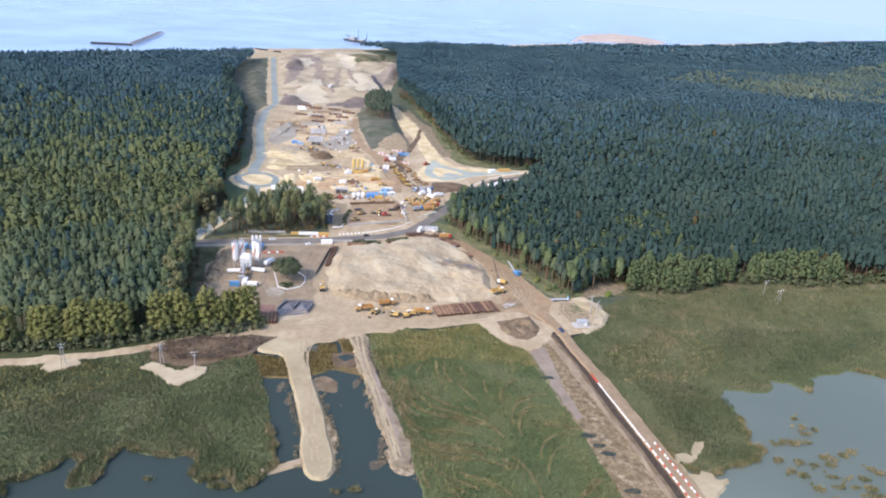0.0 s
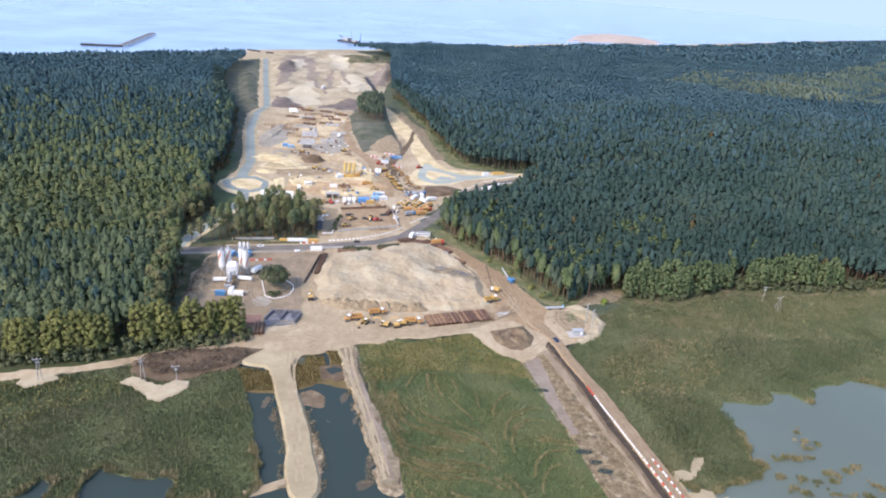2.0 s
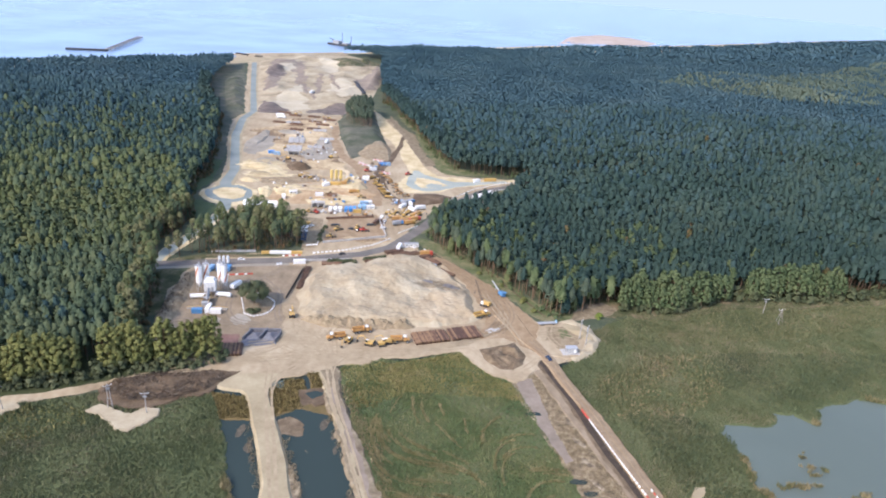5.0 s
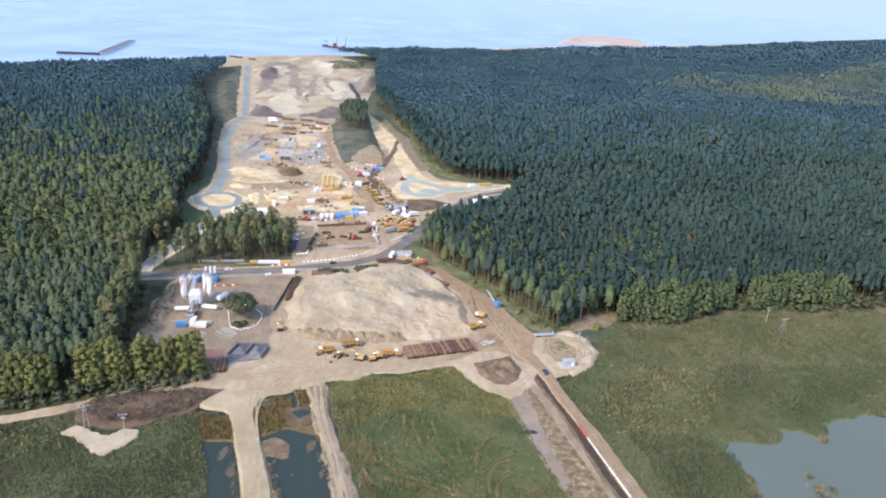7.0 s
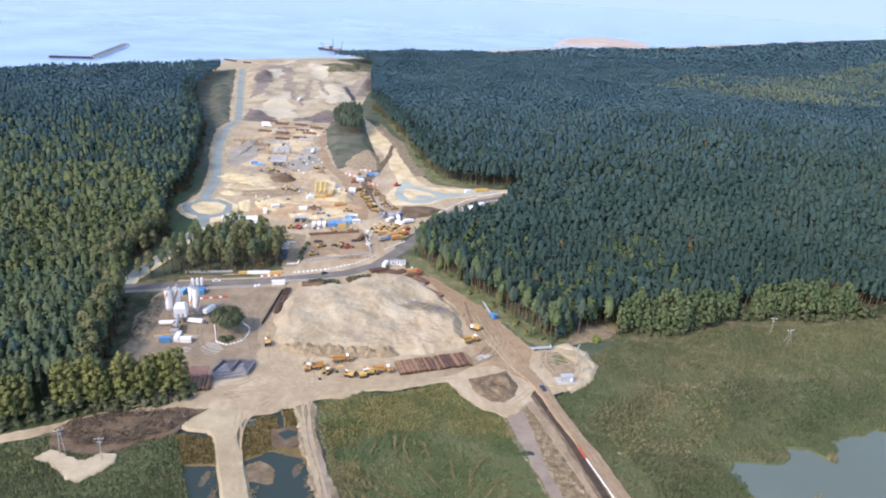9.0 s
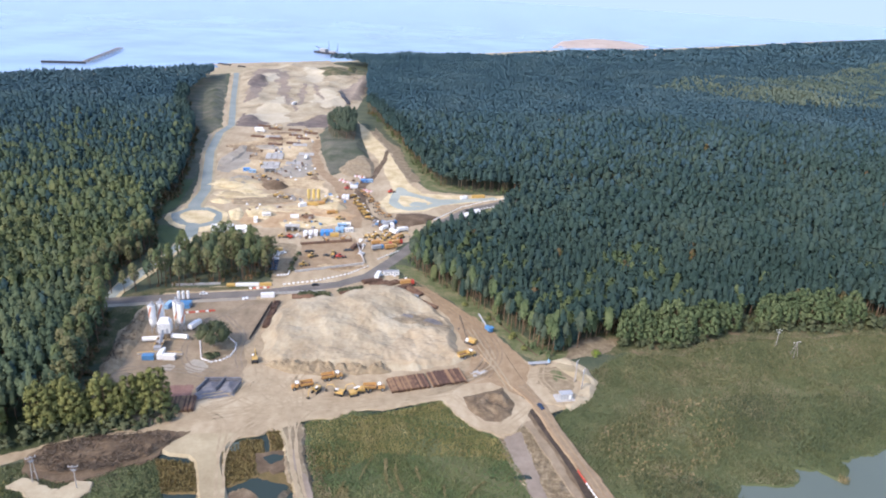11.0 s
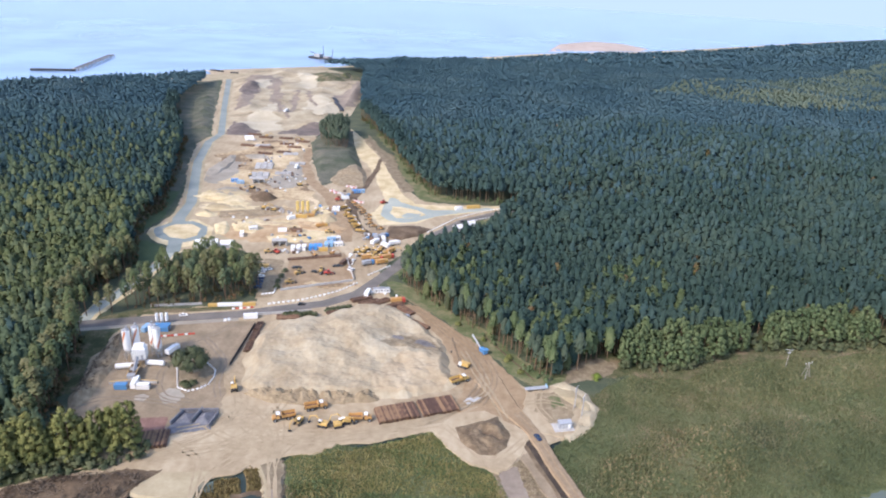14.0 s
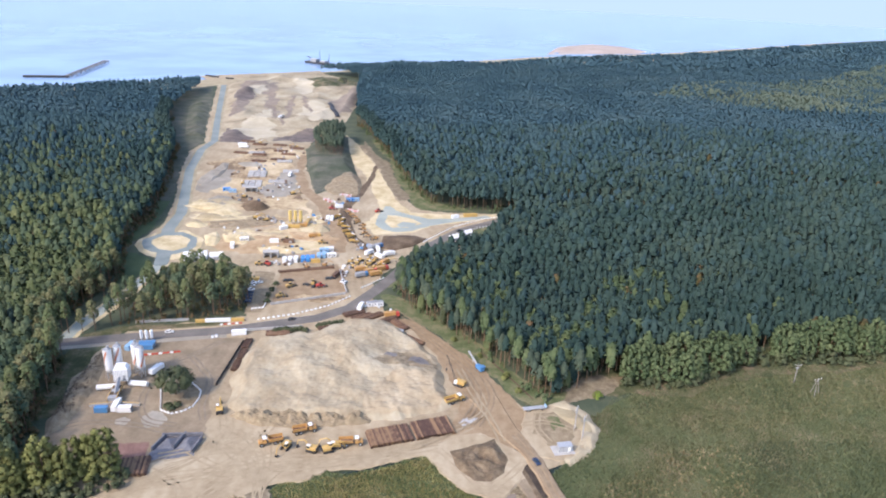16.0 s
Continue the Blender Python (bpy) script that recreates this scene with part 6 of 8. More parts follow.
def wheel_loader(colour, word, group="loaders"):
    r = thing("wheel_loader", word + " wheel loader parked on bare ground", "loader", group)
    one("body", r, colour, ((-1.5, 0, 1.55), (2.6, 2.0, 1.2), 0, 0, 0.12), ((0.9, 0, 1.2), (2.0, 1.4, 0.7)))
    cab = one("cab", r, colour, ((0.0, 0, 2.5), (1.5, 1.5, 1.6), 0, 0, 0.08, (0.9, 0.9)))
    one("window", cab, GLASS, ((0.0, 0, 2.6), (1.54, 1.54, 0.9), 0, 0, 0.03))
    bm = bmesh.new()
    for y in (-0.5, 0.5):
        limb(bm, (1.2, y, 1.6), (3.2, y, 0.7), 0.14, 0.12, 4)
    part("arm", bm, colour, r)
    one("bucket", r, DARK, ((3.6, 0, 0.55), (1.1, 2.6, 0.9), 0, 0, 0.06, (0.6, 1)))
    for x in (-1.6, 1.5):
        for y in (-1.05, 1.05):
            wheel(r, x, y, 0.75, 0.55)
    return r


def lorry(colour, box, word, group="lorries"):
    r = thing("lorry", word, "lorry", group)
    one("chassis", r, DARK, ((0, 0, 0.9), (8.0, 0.9, 0.3)))
    cab = one("cab", r, colour, ((3.4, 0, 1.9), (1.9, 2.4, 2.2), 0, 0, 0.1, (0.92, 0.95)))
    one("window", cab, GLASS, ((3.48, 0, 2.35), (1.86, 2.3, 0.7), 0, 0, 0.03))
    one("cargo_box", r, box, ((-0.9, 0, 2.25), (6.2, 2.45, 2.3), 0, 0, 0.06))
    for x in (3.1, -1.6, -2.9):
        for y in (-1.0, 1.0):
            wheel(r, x, y, 0.5, 0.4)
    return r


def car(colour, word, group="parked cars"):
    r = thing("car", word, "car", group)
    one("body", r, colour, ((0, 0, 0.68), (4.4, 1.8, 0.7), 0, 0, 0.14, (0.94, 0.9)))
    c = one("cabin", r, GLASS, ((-0.25, 0, 1.22), (2.5, 1.6, 0.55), 0, 0, 0.06, (0.7, 0.82)), label="dark glazed cabin")
    one("roof", c, colour, ((-0.25, 0, 1.5), (1.7, 1.3, 0.06)))
    for x in (-1.35, 1.35):
        for y in (-0.8, 0.8):
            wheel(r, x, y, 0.32, 0.22)
    return r


def container(colour, word, L=6.1, group="containers"):
    r = thing("container", word, "container", group)
    n = int(L / 0.3)
    front = [(-L / 2 + L * k / n, -1.2 + (0.06 if k % 2 else 0.0)) for k in range(n + 1)]
    outline = front + [(x, -y) for x, y in front[::-1]]
    bm = bmesh.new()
    lo_, hi_ = [bm.verts.new((x, y, 0.08)) for x, y in outline], [bm.verts.new((x, y, 2.52)) for x, y in outline]
    for k in range(len(outline)):
        q = (k + 1) % len(outline)
        bm.faces.new((lo_[k], lo_[q], hi_[q], hi_[k]))
    bm.faces.new(hi_)
    bm.faces.new(lo_[::-1])
    part("body", bm, colour, r)
    one("roof", r, colour, ((0, 0, 2.56), (L - 0.1, 2.3, 0.08), 0, 0, 0.02))
    one("door", r, GREY, ((L / 2 + 0.03, 0, 1.3), (0.06, 2.2, 2.2)))
    bm = bmesh.new()
    for x in (-L / 2 + 0.08, L / 2 - 0.08):
        for y in (-1.14, 1.14):
            block(bm, (x, y, 0.06), (0.18, 0.18, 0.16))
    part("corner_foot", bm, DARK, r)
    return r


def cabin(colour, word, group="site cabins"):
    r = thing("site_cabin", word, "cabin", group)
    one("body", r, colour, ((0, 0, 1.4), (6.0, 2.5, 2.6), 0, 0, 0.04))
    one("roof", r, GREY if colour is WHITE and group != "office cabins" else colour, ((0, 0, 2.78), (6.15, 2.65, 0.14), 0, 0, 0.02))
    for x in (-1.7, 1.7):
        w = one("window", r, WHITE, ((x, -1.26, 1.6), (1.1, 0.06, 1.0)))
        one("pane", w, GLASS, ((x, -1.3, 1.6), (0.95, 0.03, 0.85)))
    one("door", r, GREY, ((0.2, -1.27, 1.15), (0.9, 0.06, 2.0)))
    return r


ROUTE = [(-26, 343.5, 20), (-38, 335.5, -160), (-6, 336, 8)]
many(lambda: dump_truck(ORANGE, "orange"), ROUTE)
many(lambda: dump_truck(YELLOW, "dusty yellow"), [(37, 368, 30), (-43, 352, 75)][:1])
many(lambda: excavator(YELLOW, "yellow", 0.3), [(-21, 331.5, 165), (-31.5, 333, 250), (-14.5, 331.5, 20), (-64.5, 356, 105), (-12, 334.2, 185)])
many(lambda: wheel_loader(YELLOW, "yellow"), [(-62, 470, 20)])
# parked machines on the middle of the site
ROW_A = [(-47, 611), (-44, 603), (-41, 595), (-38.5, 588), (-36, 581), (-33.5, 575), (-31, 569), (-28, 560)]
JIT = random.Random(5)
ROW_B = [(-43, 625), (-40, 618), (-37, 611), (-34, 605), (-31, 599), (-28.5, 593), (-26, 587), (-23.5, 578), (-20, 571), (-15.5, 566)]
many(lambda: dump_truck(YELLOW, "yellow", "parked dump trucks"), [(x + JIT.uniform(-1.6, 1.2), y + JIT.uniform(-1.5, 1.5), 25 + JIT.uniform(-35, 40)) for i, (x, y) in enumerate(ROW_A)], 0.72)
many(lambda: wheel_loader(ORANGE, "orange", "parked loaders"), [(x + 1 + JIT.uniform(-1.2, 1.6), y + 1 + JIT.uniform(-1.5, 1.5), 200 + JIT.uniform(-50, 60)) for i, (x, y) in enumerate(ROW_B)], 0.85)
many(lambda: excavator(YELLOW, "yellow", 0.8, "parked excavators"), [(-23, 522, 30), (-19, 517, 60), (-15, 521, 20), (-11, 516, 40), (-21, 528, 120), (-16, 527, 80), (-8, 521, 30), (-25, 517, 140), (-13, 525, 70), (-18, 513, 20), (-9, 511, 60), (-27, 524, 10), (-22, 512, 100), (-12, 529, 150), (-5, 517, 80), (-3, 526, 20)], 0.85)
many(lambda: lorry(WHITE, WHITE, "white box lorry parked on the yard"), [(-16.5, 539, 60), (-11, 545, 100), (-3, 538, 30), (-9, 533, 130), (-14, 457, 80), (-102.5, 386, 70)])
many(lambda: lorry(BLUE, GREY, "blue lorry with grey box on the yard"), [(-17, 548, 110), (-18, 502, 30), (-12, 551, 40)])
many(lambda: lorry(RED, ORANGE, "red lorry with orange body on the yard"), [(-13, 508, 25), (-6, 513, 28), (4, 449, 12)])
many(lambda: lorry(YELLOW, ORANGE, "yellow lorry with orange body on the yard"), [(-9.5, 504.5, 28), (-19, 511, 20), (-5, 524, 60), (-58, 568, 20)])
many(lambda: wheel_loader(YELLOW, "dusty yellow", "yard loaders"), [(-59, 484, 40), (-46, 489, 90), (-85, 516, 10), (-51, 557, 0), (-76, 560, 160)])
many(lambda: wheel_loader(RED, "red", "yard loaders"), [(-41, 485, 20), (-80, 516, 140), (-54, 631, 10), (-17, 628, 40)])
many(lambda: car(DARK, "dark grey car on the gravel yard", "yard cars"), [(-63, 492, 5), (-60.8, 492.6, 8), (-38, 497, 10), (-35.8, 497.6, 14), (-50, 487, 160), (-45, 485, 70)])
many(lambda: excavator(ORANGE, "orange", 0.2, "yard excavators"), [(-54, 513.5, 130), (-43, 517, 20)], 0.8)
many(lambda: car(NAVY, "dark blue car on bare ground"), [(68.5, 327, -68), (-79, 462, 10), (-79.5, 466, 5), (-80, 470, 8), (-80.5, 474, 2)])
many(lambda: car(DARK, "black car on the public road", "cars on the road"), [(-50, 442, 24), (46, 590, 48)])
many(lambda: car(WHITE, "white car in the car park"), [(-81, 478, 5), (-82, 484, 5), (-78.5, 488, 30), (-82, 488, 6), (-28, 507, 80), (-29, 494, 80), (-27, 492, 75), (-110, 424, 14)])

# crawler crane beside the haul track
def crawler_crane():
    r = thing("crawler_crane", "yellow crawler crane with dark lattice boom", "crane")
    for y in (-1.5, 1.5):
        bm = bmesh.new()
        block(bm, (0, y, 0.5), (5.0, 0.8, 1.0), 0, 0, 0.2)
        part("track", bm, DARK, r)
    one("house", r, YELLOW, ((-0.8, 0, 1.9), (4.6, 2.8, 1.6), 0, 0, 0.1))
    one("cab", r, WHITE, ((1.2, 1.2, 2.0), (1.6, 1.0, 1.8), 0, 0, 0.08, (0.85, 0.9)))
    bm = bmesh.new()
    a, b = Vector((1.6, 0, 1.6)), Vector((7.0, 0, 14.0))
    for dx, dy in ((-0.35, -0.35), (0.35, -0.35), (0.35, 0.35), (-0.35, 0.35)):
        limb(bm, a + Vector((dx, dy, 0)), b + Vector((dx * 0.5, dy * 0.5, 0)), 0.07, 0.06, 4)
    for k in range(14):
        p, q = a.lerp(b, k / 14), a.lerp(b, (k + 1) / 14)
        s = 1 if k % 2 else -1
        limb(bm, p + Vector((-0.3, s * 0.33, 0)), q + Vector((0.3, -s * 0.33, 0)), 0.05, 0.05, 4)
    part("boom", bm, DARK, r)
    bm = bmesh.new()
    limb(bm, b, (7.0, 0, 6.5), 0.05, 0.05, 4)
    block(bm, (7.0, 0, 6.1), (0.6, 0.6, 1.0), 0, 0, 0.1)
    part("hook_line", bm, DARK, r)
    return r


crawler = crawler_crane()
crawler.matrix_world = pose(39.5, 382, ground_z(39.5, 382), 0, 0, 150)


def screener():
    r = thing("mobile_conveyor", "blue mobile conveyor with long grey belt", "conveyor")
    one("body", r, BLUE, ((0, 0, 1.5), (5.0, 2.3, 1.8), 0, 0, 0.15))
    one("hopper", r, BLUE, ((-1.8, 0, 2.8), (2.0, 2.6, 0.9), 0, 0, 0.05, (1.25, 1.2)))
    bm = bmesh.new()
    limb(bm, (1.5, 0, 1.4), (11.5, 0, 4.6), 0.55, 0.5, 4)
    limb(bm, (7, 0, 0.0), (7.5, 0, 3.2), 0.15, 0.1, 4)
    part("belt", bm, GREY, r)
    for x in (-1.5, 1.5):
        for y in (-1, 1):
            wheel(r, x, y, 0.5, 0.4)
    return r


screen = screener()
screen.matrix_world = pose(50, 395.5, ground_z(50, 395.5), 0, 0, 116)


# ---- concrete plant ----
def cement_silo():
    r = thing("cement_silo", "tall white cement silo with orange stripe on steel legs", "silo", "cement silos")
    bm = bmesh.new()
    limb(bm, (0, 0, 5.2), (0, 0, 15.6), 1.75, 1.75, 20)
    body = part("body", bm, WHITE, r)
    bm = bmesh.new()
    limb(bm, (0, 0, 2.6), (0, 0, 5.2), 0.35, 1.74, 20)
    part("cone", bm, WHITE, r)
    bm = bmesh.new()
    for k in range(26):
        a0 = 2.6 + k * 0.075
        z = 6.2 + k * 0.33
        block(bm, (1.77 * math.cos(a0), 1.77 * math.sin(a0), z), (0.05, 0.5, 1.5), math.degrees(a0))
    part("stripe", bm, paint("silo_orange_stripe", (0.55, 0.22, 0.12)), body, "faded orange stripe")
    for k in range(4):
        a0 = math.pi / 4 + k * math.pi / 2
        bm = bmesh.new()
        limb(bm, (1.5 * math.cos(a0), 1.5 * math.sin(a0), -0.1), (1.5 * math.cos(a0), 1.5 * math.sin(a0), 5.6), 0.16, 0.16, 6)
        part("leg", bm, GALV, r)
    bm = bmesh.new()
    for k in range(4):
        a0, a1 = math.pi / 4 + k * math.pi / 2, math.pi / 4 + (k + 1) * math.pi / 2
        limb(bm, (1.5 * math.cos(a0), 1.5 * math.sin(a0), 0.6), (1.5 * math.cos(a1), 1.5 * math.sin(a1), 4.6), 0.06, 0.06, 4)
    part("brace", bm, GALV, r)
    bm = bmesh.new()
    for s in (-0.25, 0.25):
        limb(bm, (-1.9, s, 0.3), (-1.9, s, 16.4), 0.04, 0.04, 4)
    for k in range(32):
        limb(bm, (-1.9, -0.25, 0.6 + 0.5 * k), (-1.9, 0.25, 0.6 + 0.5 * k), 0.03, 0.03, 4)
    part("ladder", bm, GALV, r)
    bm = bmesh.new()
    limb(bm, (0, 0, 15.6), (0, 0, 16.0), 1.75, 1.2, 20)
    limb(bm, (0.5, 0, 16.0), (0.5, 0, 17.3), 0.5, 0.5, 10)
    part("filter_cap", bm, GREY, r)
    return r


many(cement_silo, [(-120.8, 379.4, 20), (-117.8, 382.6, 60), (-110.6, 384.9, 100), (-107.6, 382.4, 140)])


def mixing_tower():
    r = thing("mixing_tower", "white clad concrete mixing tower on the plant", "mixing tower")
    for x in (-2.6, 2.6):
        for y in (-2.0, 2.0):
            bm = bmesh.new()
            block(bm, (x, y, 1.9), (0.35, 0.35, 4.0))
            part("leg", bm, GALV, r)
    one("body", r, WHITE, ((0, 0, 6.2), (6.2, 5.0, 5.2), 0, 0, 0.08), ((0, 0, 9.6), (5.4, 4.2, 1.6), 0, 0, 0.1, (0.8, 0.7)))
    bm = bmesh.new()
    for k in range(8):
        block(bm, (-2.9 + 0.82 * k, -2.53, 6.2), (0.10, 0.06, 5.0))
    part("cladding_rib", bm, GREY, r)
    one("door", r, GREY, ((1.4, -2.54, 4.8), (1.0, 0.06, 2.1)))
    one("platform", r, GALV, ((0, -3.0, 3.6), (6.4, 1.0, 0.12)))
    return r


tower = mixing_tower()
tower.matrix_world = pose(-113.5, 375.5, ground_z(-113.5, 375.5), 0, 0, 8)


def belt_conveyor(L, h0, h1, colour, word):
    r = thing("belt_conveyor", word, "conveyor", "plant conveyors")
    bm = bmesh.new()
    limb(bm, (0, 0, h0), (L, 0, h1), 0.85, 0.85, 4)
    part("casing", bm, colour, r)
    for k in (0.12, 0.5, 0.88):
        bm = bmesh.new()
        z = h0 + (h1 - h0) * k
        limb(bm, (L * k, -0.9, -0.1), (L * k, -0.4, z), 0.1, 0.1, 4)
        limb(bm, (L * k, 0.9, -0.1), (L * k, 0.4, z), 0.1, 0.1, 4)
        part("trestle", bm, GALV, r)
    return r


def aggregate_bins():
    r = thing("aggregate_bins", "row of dark steel aggregate bins beside the plant", "aggregate bins")
    for k in range(4):
        bm = bmesh.new()
        block(bm, (-3.9 + 2.6 * k, 0, 2.3), (2.4, 2.6, 2.0), 0, 0, 0.04, (1.0, 1.35))
        block(bm, (-3.9 + 2.6 * k, 0, 0.7), (0.9, 0.9, 1.5))
        part("bin", bm, BROWN_EARTH if k % 2 else GREY, r)
    one("frame", r, YELLOW, ((0, 1.9, 3.2), (10.8, 0.18, 0.3)), ((0, -1.9, 3.2), (10.8, 0.18, 0.3)))
    return r


conv = belt_conveyor(11, 2.0, 5.5, GREY, "grey inclined belt conveyor of the concrete plant")
conv.matrix_world = pose(-111.5, 361, ground_z(-111.5, 361), 0, 0, 100)
bins = aggregate_bins()
bins.matrix_world = pose(-112.5, 364.5, ground_z(-112.5, 364.5), 0, 0, 98)


def lying_tank(word, L):
    r = thing("storage_tank", word, "tank", "plant tanks")
    bm = bmesh.new()
    limb(bm, (-L / 2, 0, 1.5), (L / 2, 0, 1.5), 1.25, 1.25, 14)
    part("shell", bm, WHITE, r)
    for x in (-L * 0.3, L * 0.3):
        bm = bmesh.new()
        block(bm, (x, 0, 0.25), (0.4, 2.0, 0.8))
        part("saddle", bm, GREY, r)
    return r


many(lambda: lying_tank("long white storage tank lying on saddles", 8.0), [(-119, 370.5, 12), (-106, 374, -4)])


def ramp_wall(L):
    r = thing("loading_ramp", "low concrete loading ramp with yellow edge beam", "ramp")
    one("wall", r, CONCRETE, ((0, 0, 0.6), (L, 1.0, 1.3), 0, 0, 0.05))
    one("edge_beam", r, YELLOW, ((0, -0.1, 1.34), (L, 0.4, 0.18)))
    return r


many(lambda: ramp_wall(9.5), [(-116, 358.5, 14), (-104.5, 359.5, -4)])
many(lambda: container(BLUE, "blue steel container on the plant yard", 8.0), [(-116, 407, 6), (-116, 410, 6)])
many(lambda: container(BLUE, "small blue container by the loading ramp", 5.4), [(-114.0, 354.0, 4)])
many(lambda: container(WHITE, "small white container by the loading ramp", 5.6), [(-104.4, 354.8, 3)])
many(lambda: container(PALE_BLUE, "pale blue container on the plant yard"), [(-123.5, 407.5, 80), (4.5, 429, -40)])
many(lambda: container(WHITE, "white container on the plant yard", 7.5), [(-109.2, 357.6, 95), (-74, 424.4, 12)])
many(lambda: cabin(WHITE, "small white site cabin with a grey roof"), [(9, 427.5, 60), (-8, 462, 20), (-4.5, 462.5, 10)])


def small_tanks():
    r = thing("upright_tank", "slim white upright tank on legs by the road", "tank", "upright tanks")
    bm = bmesh.new()
    limb(bm, (0, 0, 2.0), (0, 0, 6.2), 0.75, 0.75, 12)
    limb(bm, (0, 0, 6.2), (0, 0, 6.5), 0.75, 0.3, 12)
    part("shell", bm, WHITE, r)
    for k in range(3):
        bm = bmesh.new()
        limb(bm, (0.6 * math.cos(2.1 * k), 0.6 * math.sin(2.1 * k), -0.1), (0.6 * math.cos(2.1 * k), 0.6 * math.sin(2.1 * k), 2.4), 0.08, 0.08, 5)
        part("leg", bm, GALV, r)
    return r


many(small_tanks, [(-120.2, 416.0 - 2, 0), (-117.8, 414.4, 0), (-115.4, 414.9, 0)])

# gravel bays
def bay_wall(L):
    r = thing("bay_wall", "concrete block wall between gravel bays", "wall", "gravel bay walls")
    k = 0
    while k * 1.6 < L:
        bm = bmesh.new()
        block(bm, (0.8 + 1.6 * k, 0, 0.45), (1.56, 0.7, 0.9), 0, 0, 0.04)
        part("block", bm, GRAVEL, r)
        bm = bmesh.new()
        block(bm, (0.8 + 1.6 * k, 0.02, 1.37), (1.55, 0.68, 0.9), 0, 0, 0.04)
        part("block", bm, GRAVEL, r)
        k += 1
    return r


many(lambda: bay_wall(9.5), [(-83.5, 329, 75), (-75.5, 330.5, 78), (-67.5, 328, 82)])
many(lambda: bay_wall(16), [(-82.5, 338, 4)])
heap("gravel_mound", [(-83, 330), (-81, 337), (-75.5, 338), (-76, 331)], [(-79, 335, 2.2, 4)], GRAVEL, "dark grey gravel heap in a concrete bay", 0.1, 26, 0.25, "gravel heap")
heap("gravel_mound", [(-75, 331), (-74, 338), (-68, 338.5), (-68, 330)], [(-71, 335, 2.0, 4)], GRAVEL, "grey gravel heap in a concrete bay", 0.1, 26, 0.25, "gravel heap")
sheet("ground_gravel_floor", [(-84, 323), (-83, 331), (-67, 331), (-66, 327)], 0.16, GRAVEL, 0.6, 2, 0.1, "grey gravel spread before the bays", "ground")
sheet("ground_red_gravel", [(-99, 322), (-101, 332), (-86, 334), (-84.5, 323)], 0.17, surface("red_gravel", [(0.16, 0.09, 0.075), (0.22, 0.125, 0.10), (0.27, 0.165, 0.135)], scale=0.3, bump=0.5, fine=2.0), 0.6, 2, 0.1, "reddish brown gravel spread beside the bays", "ground")


# ---- steel stock ----
def tube_mesh(L, r):
    bm = bmesh.new()
    n = 8
    rings = []
    for x, rr in ((-L / 2, r), (L / 2, r), (L / 2, r * 0.86), (-L / 2, r * 0.86)):
        rings.append([bm.verts.new((x, rr * math.cos(2 * math.pi * i / n), rr * math.sin(2 * math.pi * i / n))) for i in range(n)])
    for a_, b_ in ((0, 1), (1, 2), (2, 3), (3, 0)):
        for i in range(n):
            bm.faces.new((rings[a_][i], rings[a_][(i + 1) % n], rings[b_][(i + 1) % n], rings[b_][i]))
    me = bpy.data.meshes.new("steel_tube")
    bmesh.ops.recalc_face_normals(bm, faces=bm.faces)
    bm.to_mesh(me)
    bm.free()
    me.materials.append(TUBE)
    return me


def tube_stack(label, x, y, turn, n, rows, L, r, group):
    """Tubes side by side along the local x axis, lying along local y."""
    me = tube_mesh(L, r)
    base = pose(x, y, ground_z(x, y), 0, 0, turn)
    for row in range(rows):
        for i in range(n - row):
            ob = tagged(new("steel_tube", me), label, "tube", group)
            ob.matrix_world = base @ pose((i + row * 0.5) * 2.02 * r, rng.uniform(-0.25, 0.25), r + row * 1.75 * r, 0, 0, 90)


tube_stack("long rusty brown steel tube in a stack", 1.0, 339, 18, 22, 2, 11.0, 0.42, "steel tubes in the long stack")
tube_stack("long rusty brown steel tube in a stack", 19.5, 345.3, 18, 20, 2, 11.5, 0.42, "steel tubes in the long stack")
tube_stack("dark brown rusty steel tube by the poplars", -93, 317.5, 10, 15, 2, 10.5, 0.42, "steel tubes by the poplars")


def pile_bundle(L, W, H, word):
    r = thing("sheet_pile_bundle", word, "sheet piles", "bundles of sheet piles")
    n = int(W / 0.7)
    for k in range(n):
        for lay in range(3):
            bm = bmesh.new()
            block(bm, (-W / 2 + 0.35 + k * 0.7, rng.uniform(-0.4, 0.4), 0.08 + (lay + 0.5) * H / 3), (0.66, L, H / 3 - 0.04), 0, 0, 0, (0.45, 1.0))
            part("steel_section", bm, RUST, r)
    for y in (-L * 0.3, L * 0.3):
        bm = bmesh.new()
        block(bm, (0, y, 0.03), (W, 0.25, 0.1))
        part("timber", bm, TIMBER, r)
    return r


many(lambda: pile_bundle(9.0, 3.6, 1.5, "stacked rusty brown sheet piles beside the mound"), [(-67.2, 393, 2), (-67.0, 403.5, 0), (-67.4, 414, -2)])
many(lambda: pile_bundle(12.0, 4.2, 1.5, "stacked rusty sheet piles behind the mound"), [(-28, 433, -70), (-17, 451, -62), (-12, 447, -58), (-6, 448, -50), (9, 439, 40), (17, 422, 50), (2, 444, -52), (-54, 425.5, -86)])

many(lambda: pile_bundle(8.5, 2.4, 1.3, "rusty steel stock in a row behind the yard"), [(-66, 505.8, -73), (-57.5, 508.4, -73), (-49, 511, -73), (-41, 513.4, -73)])


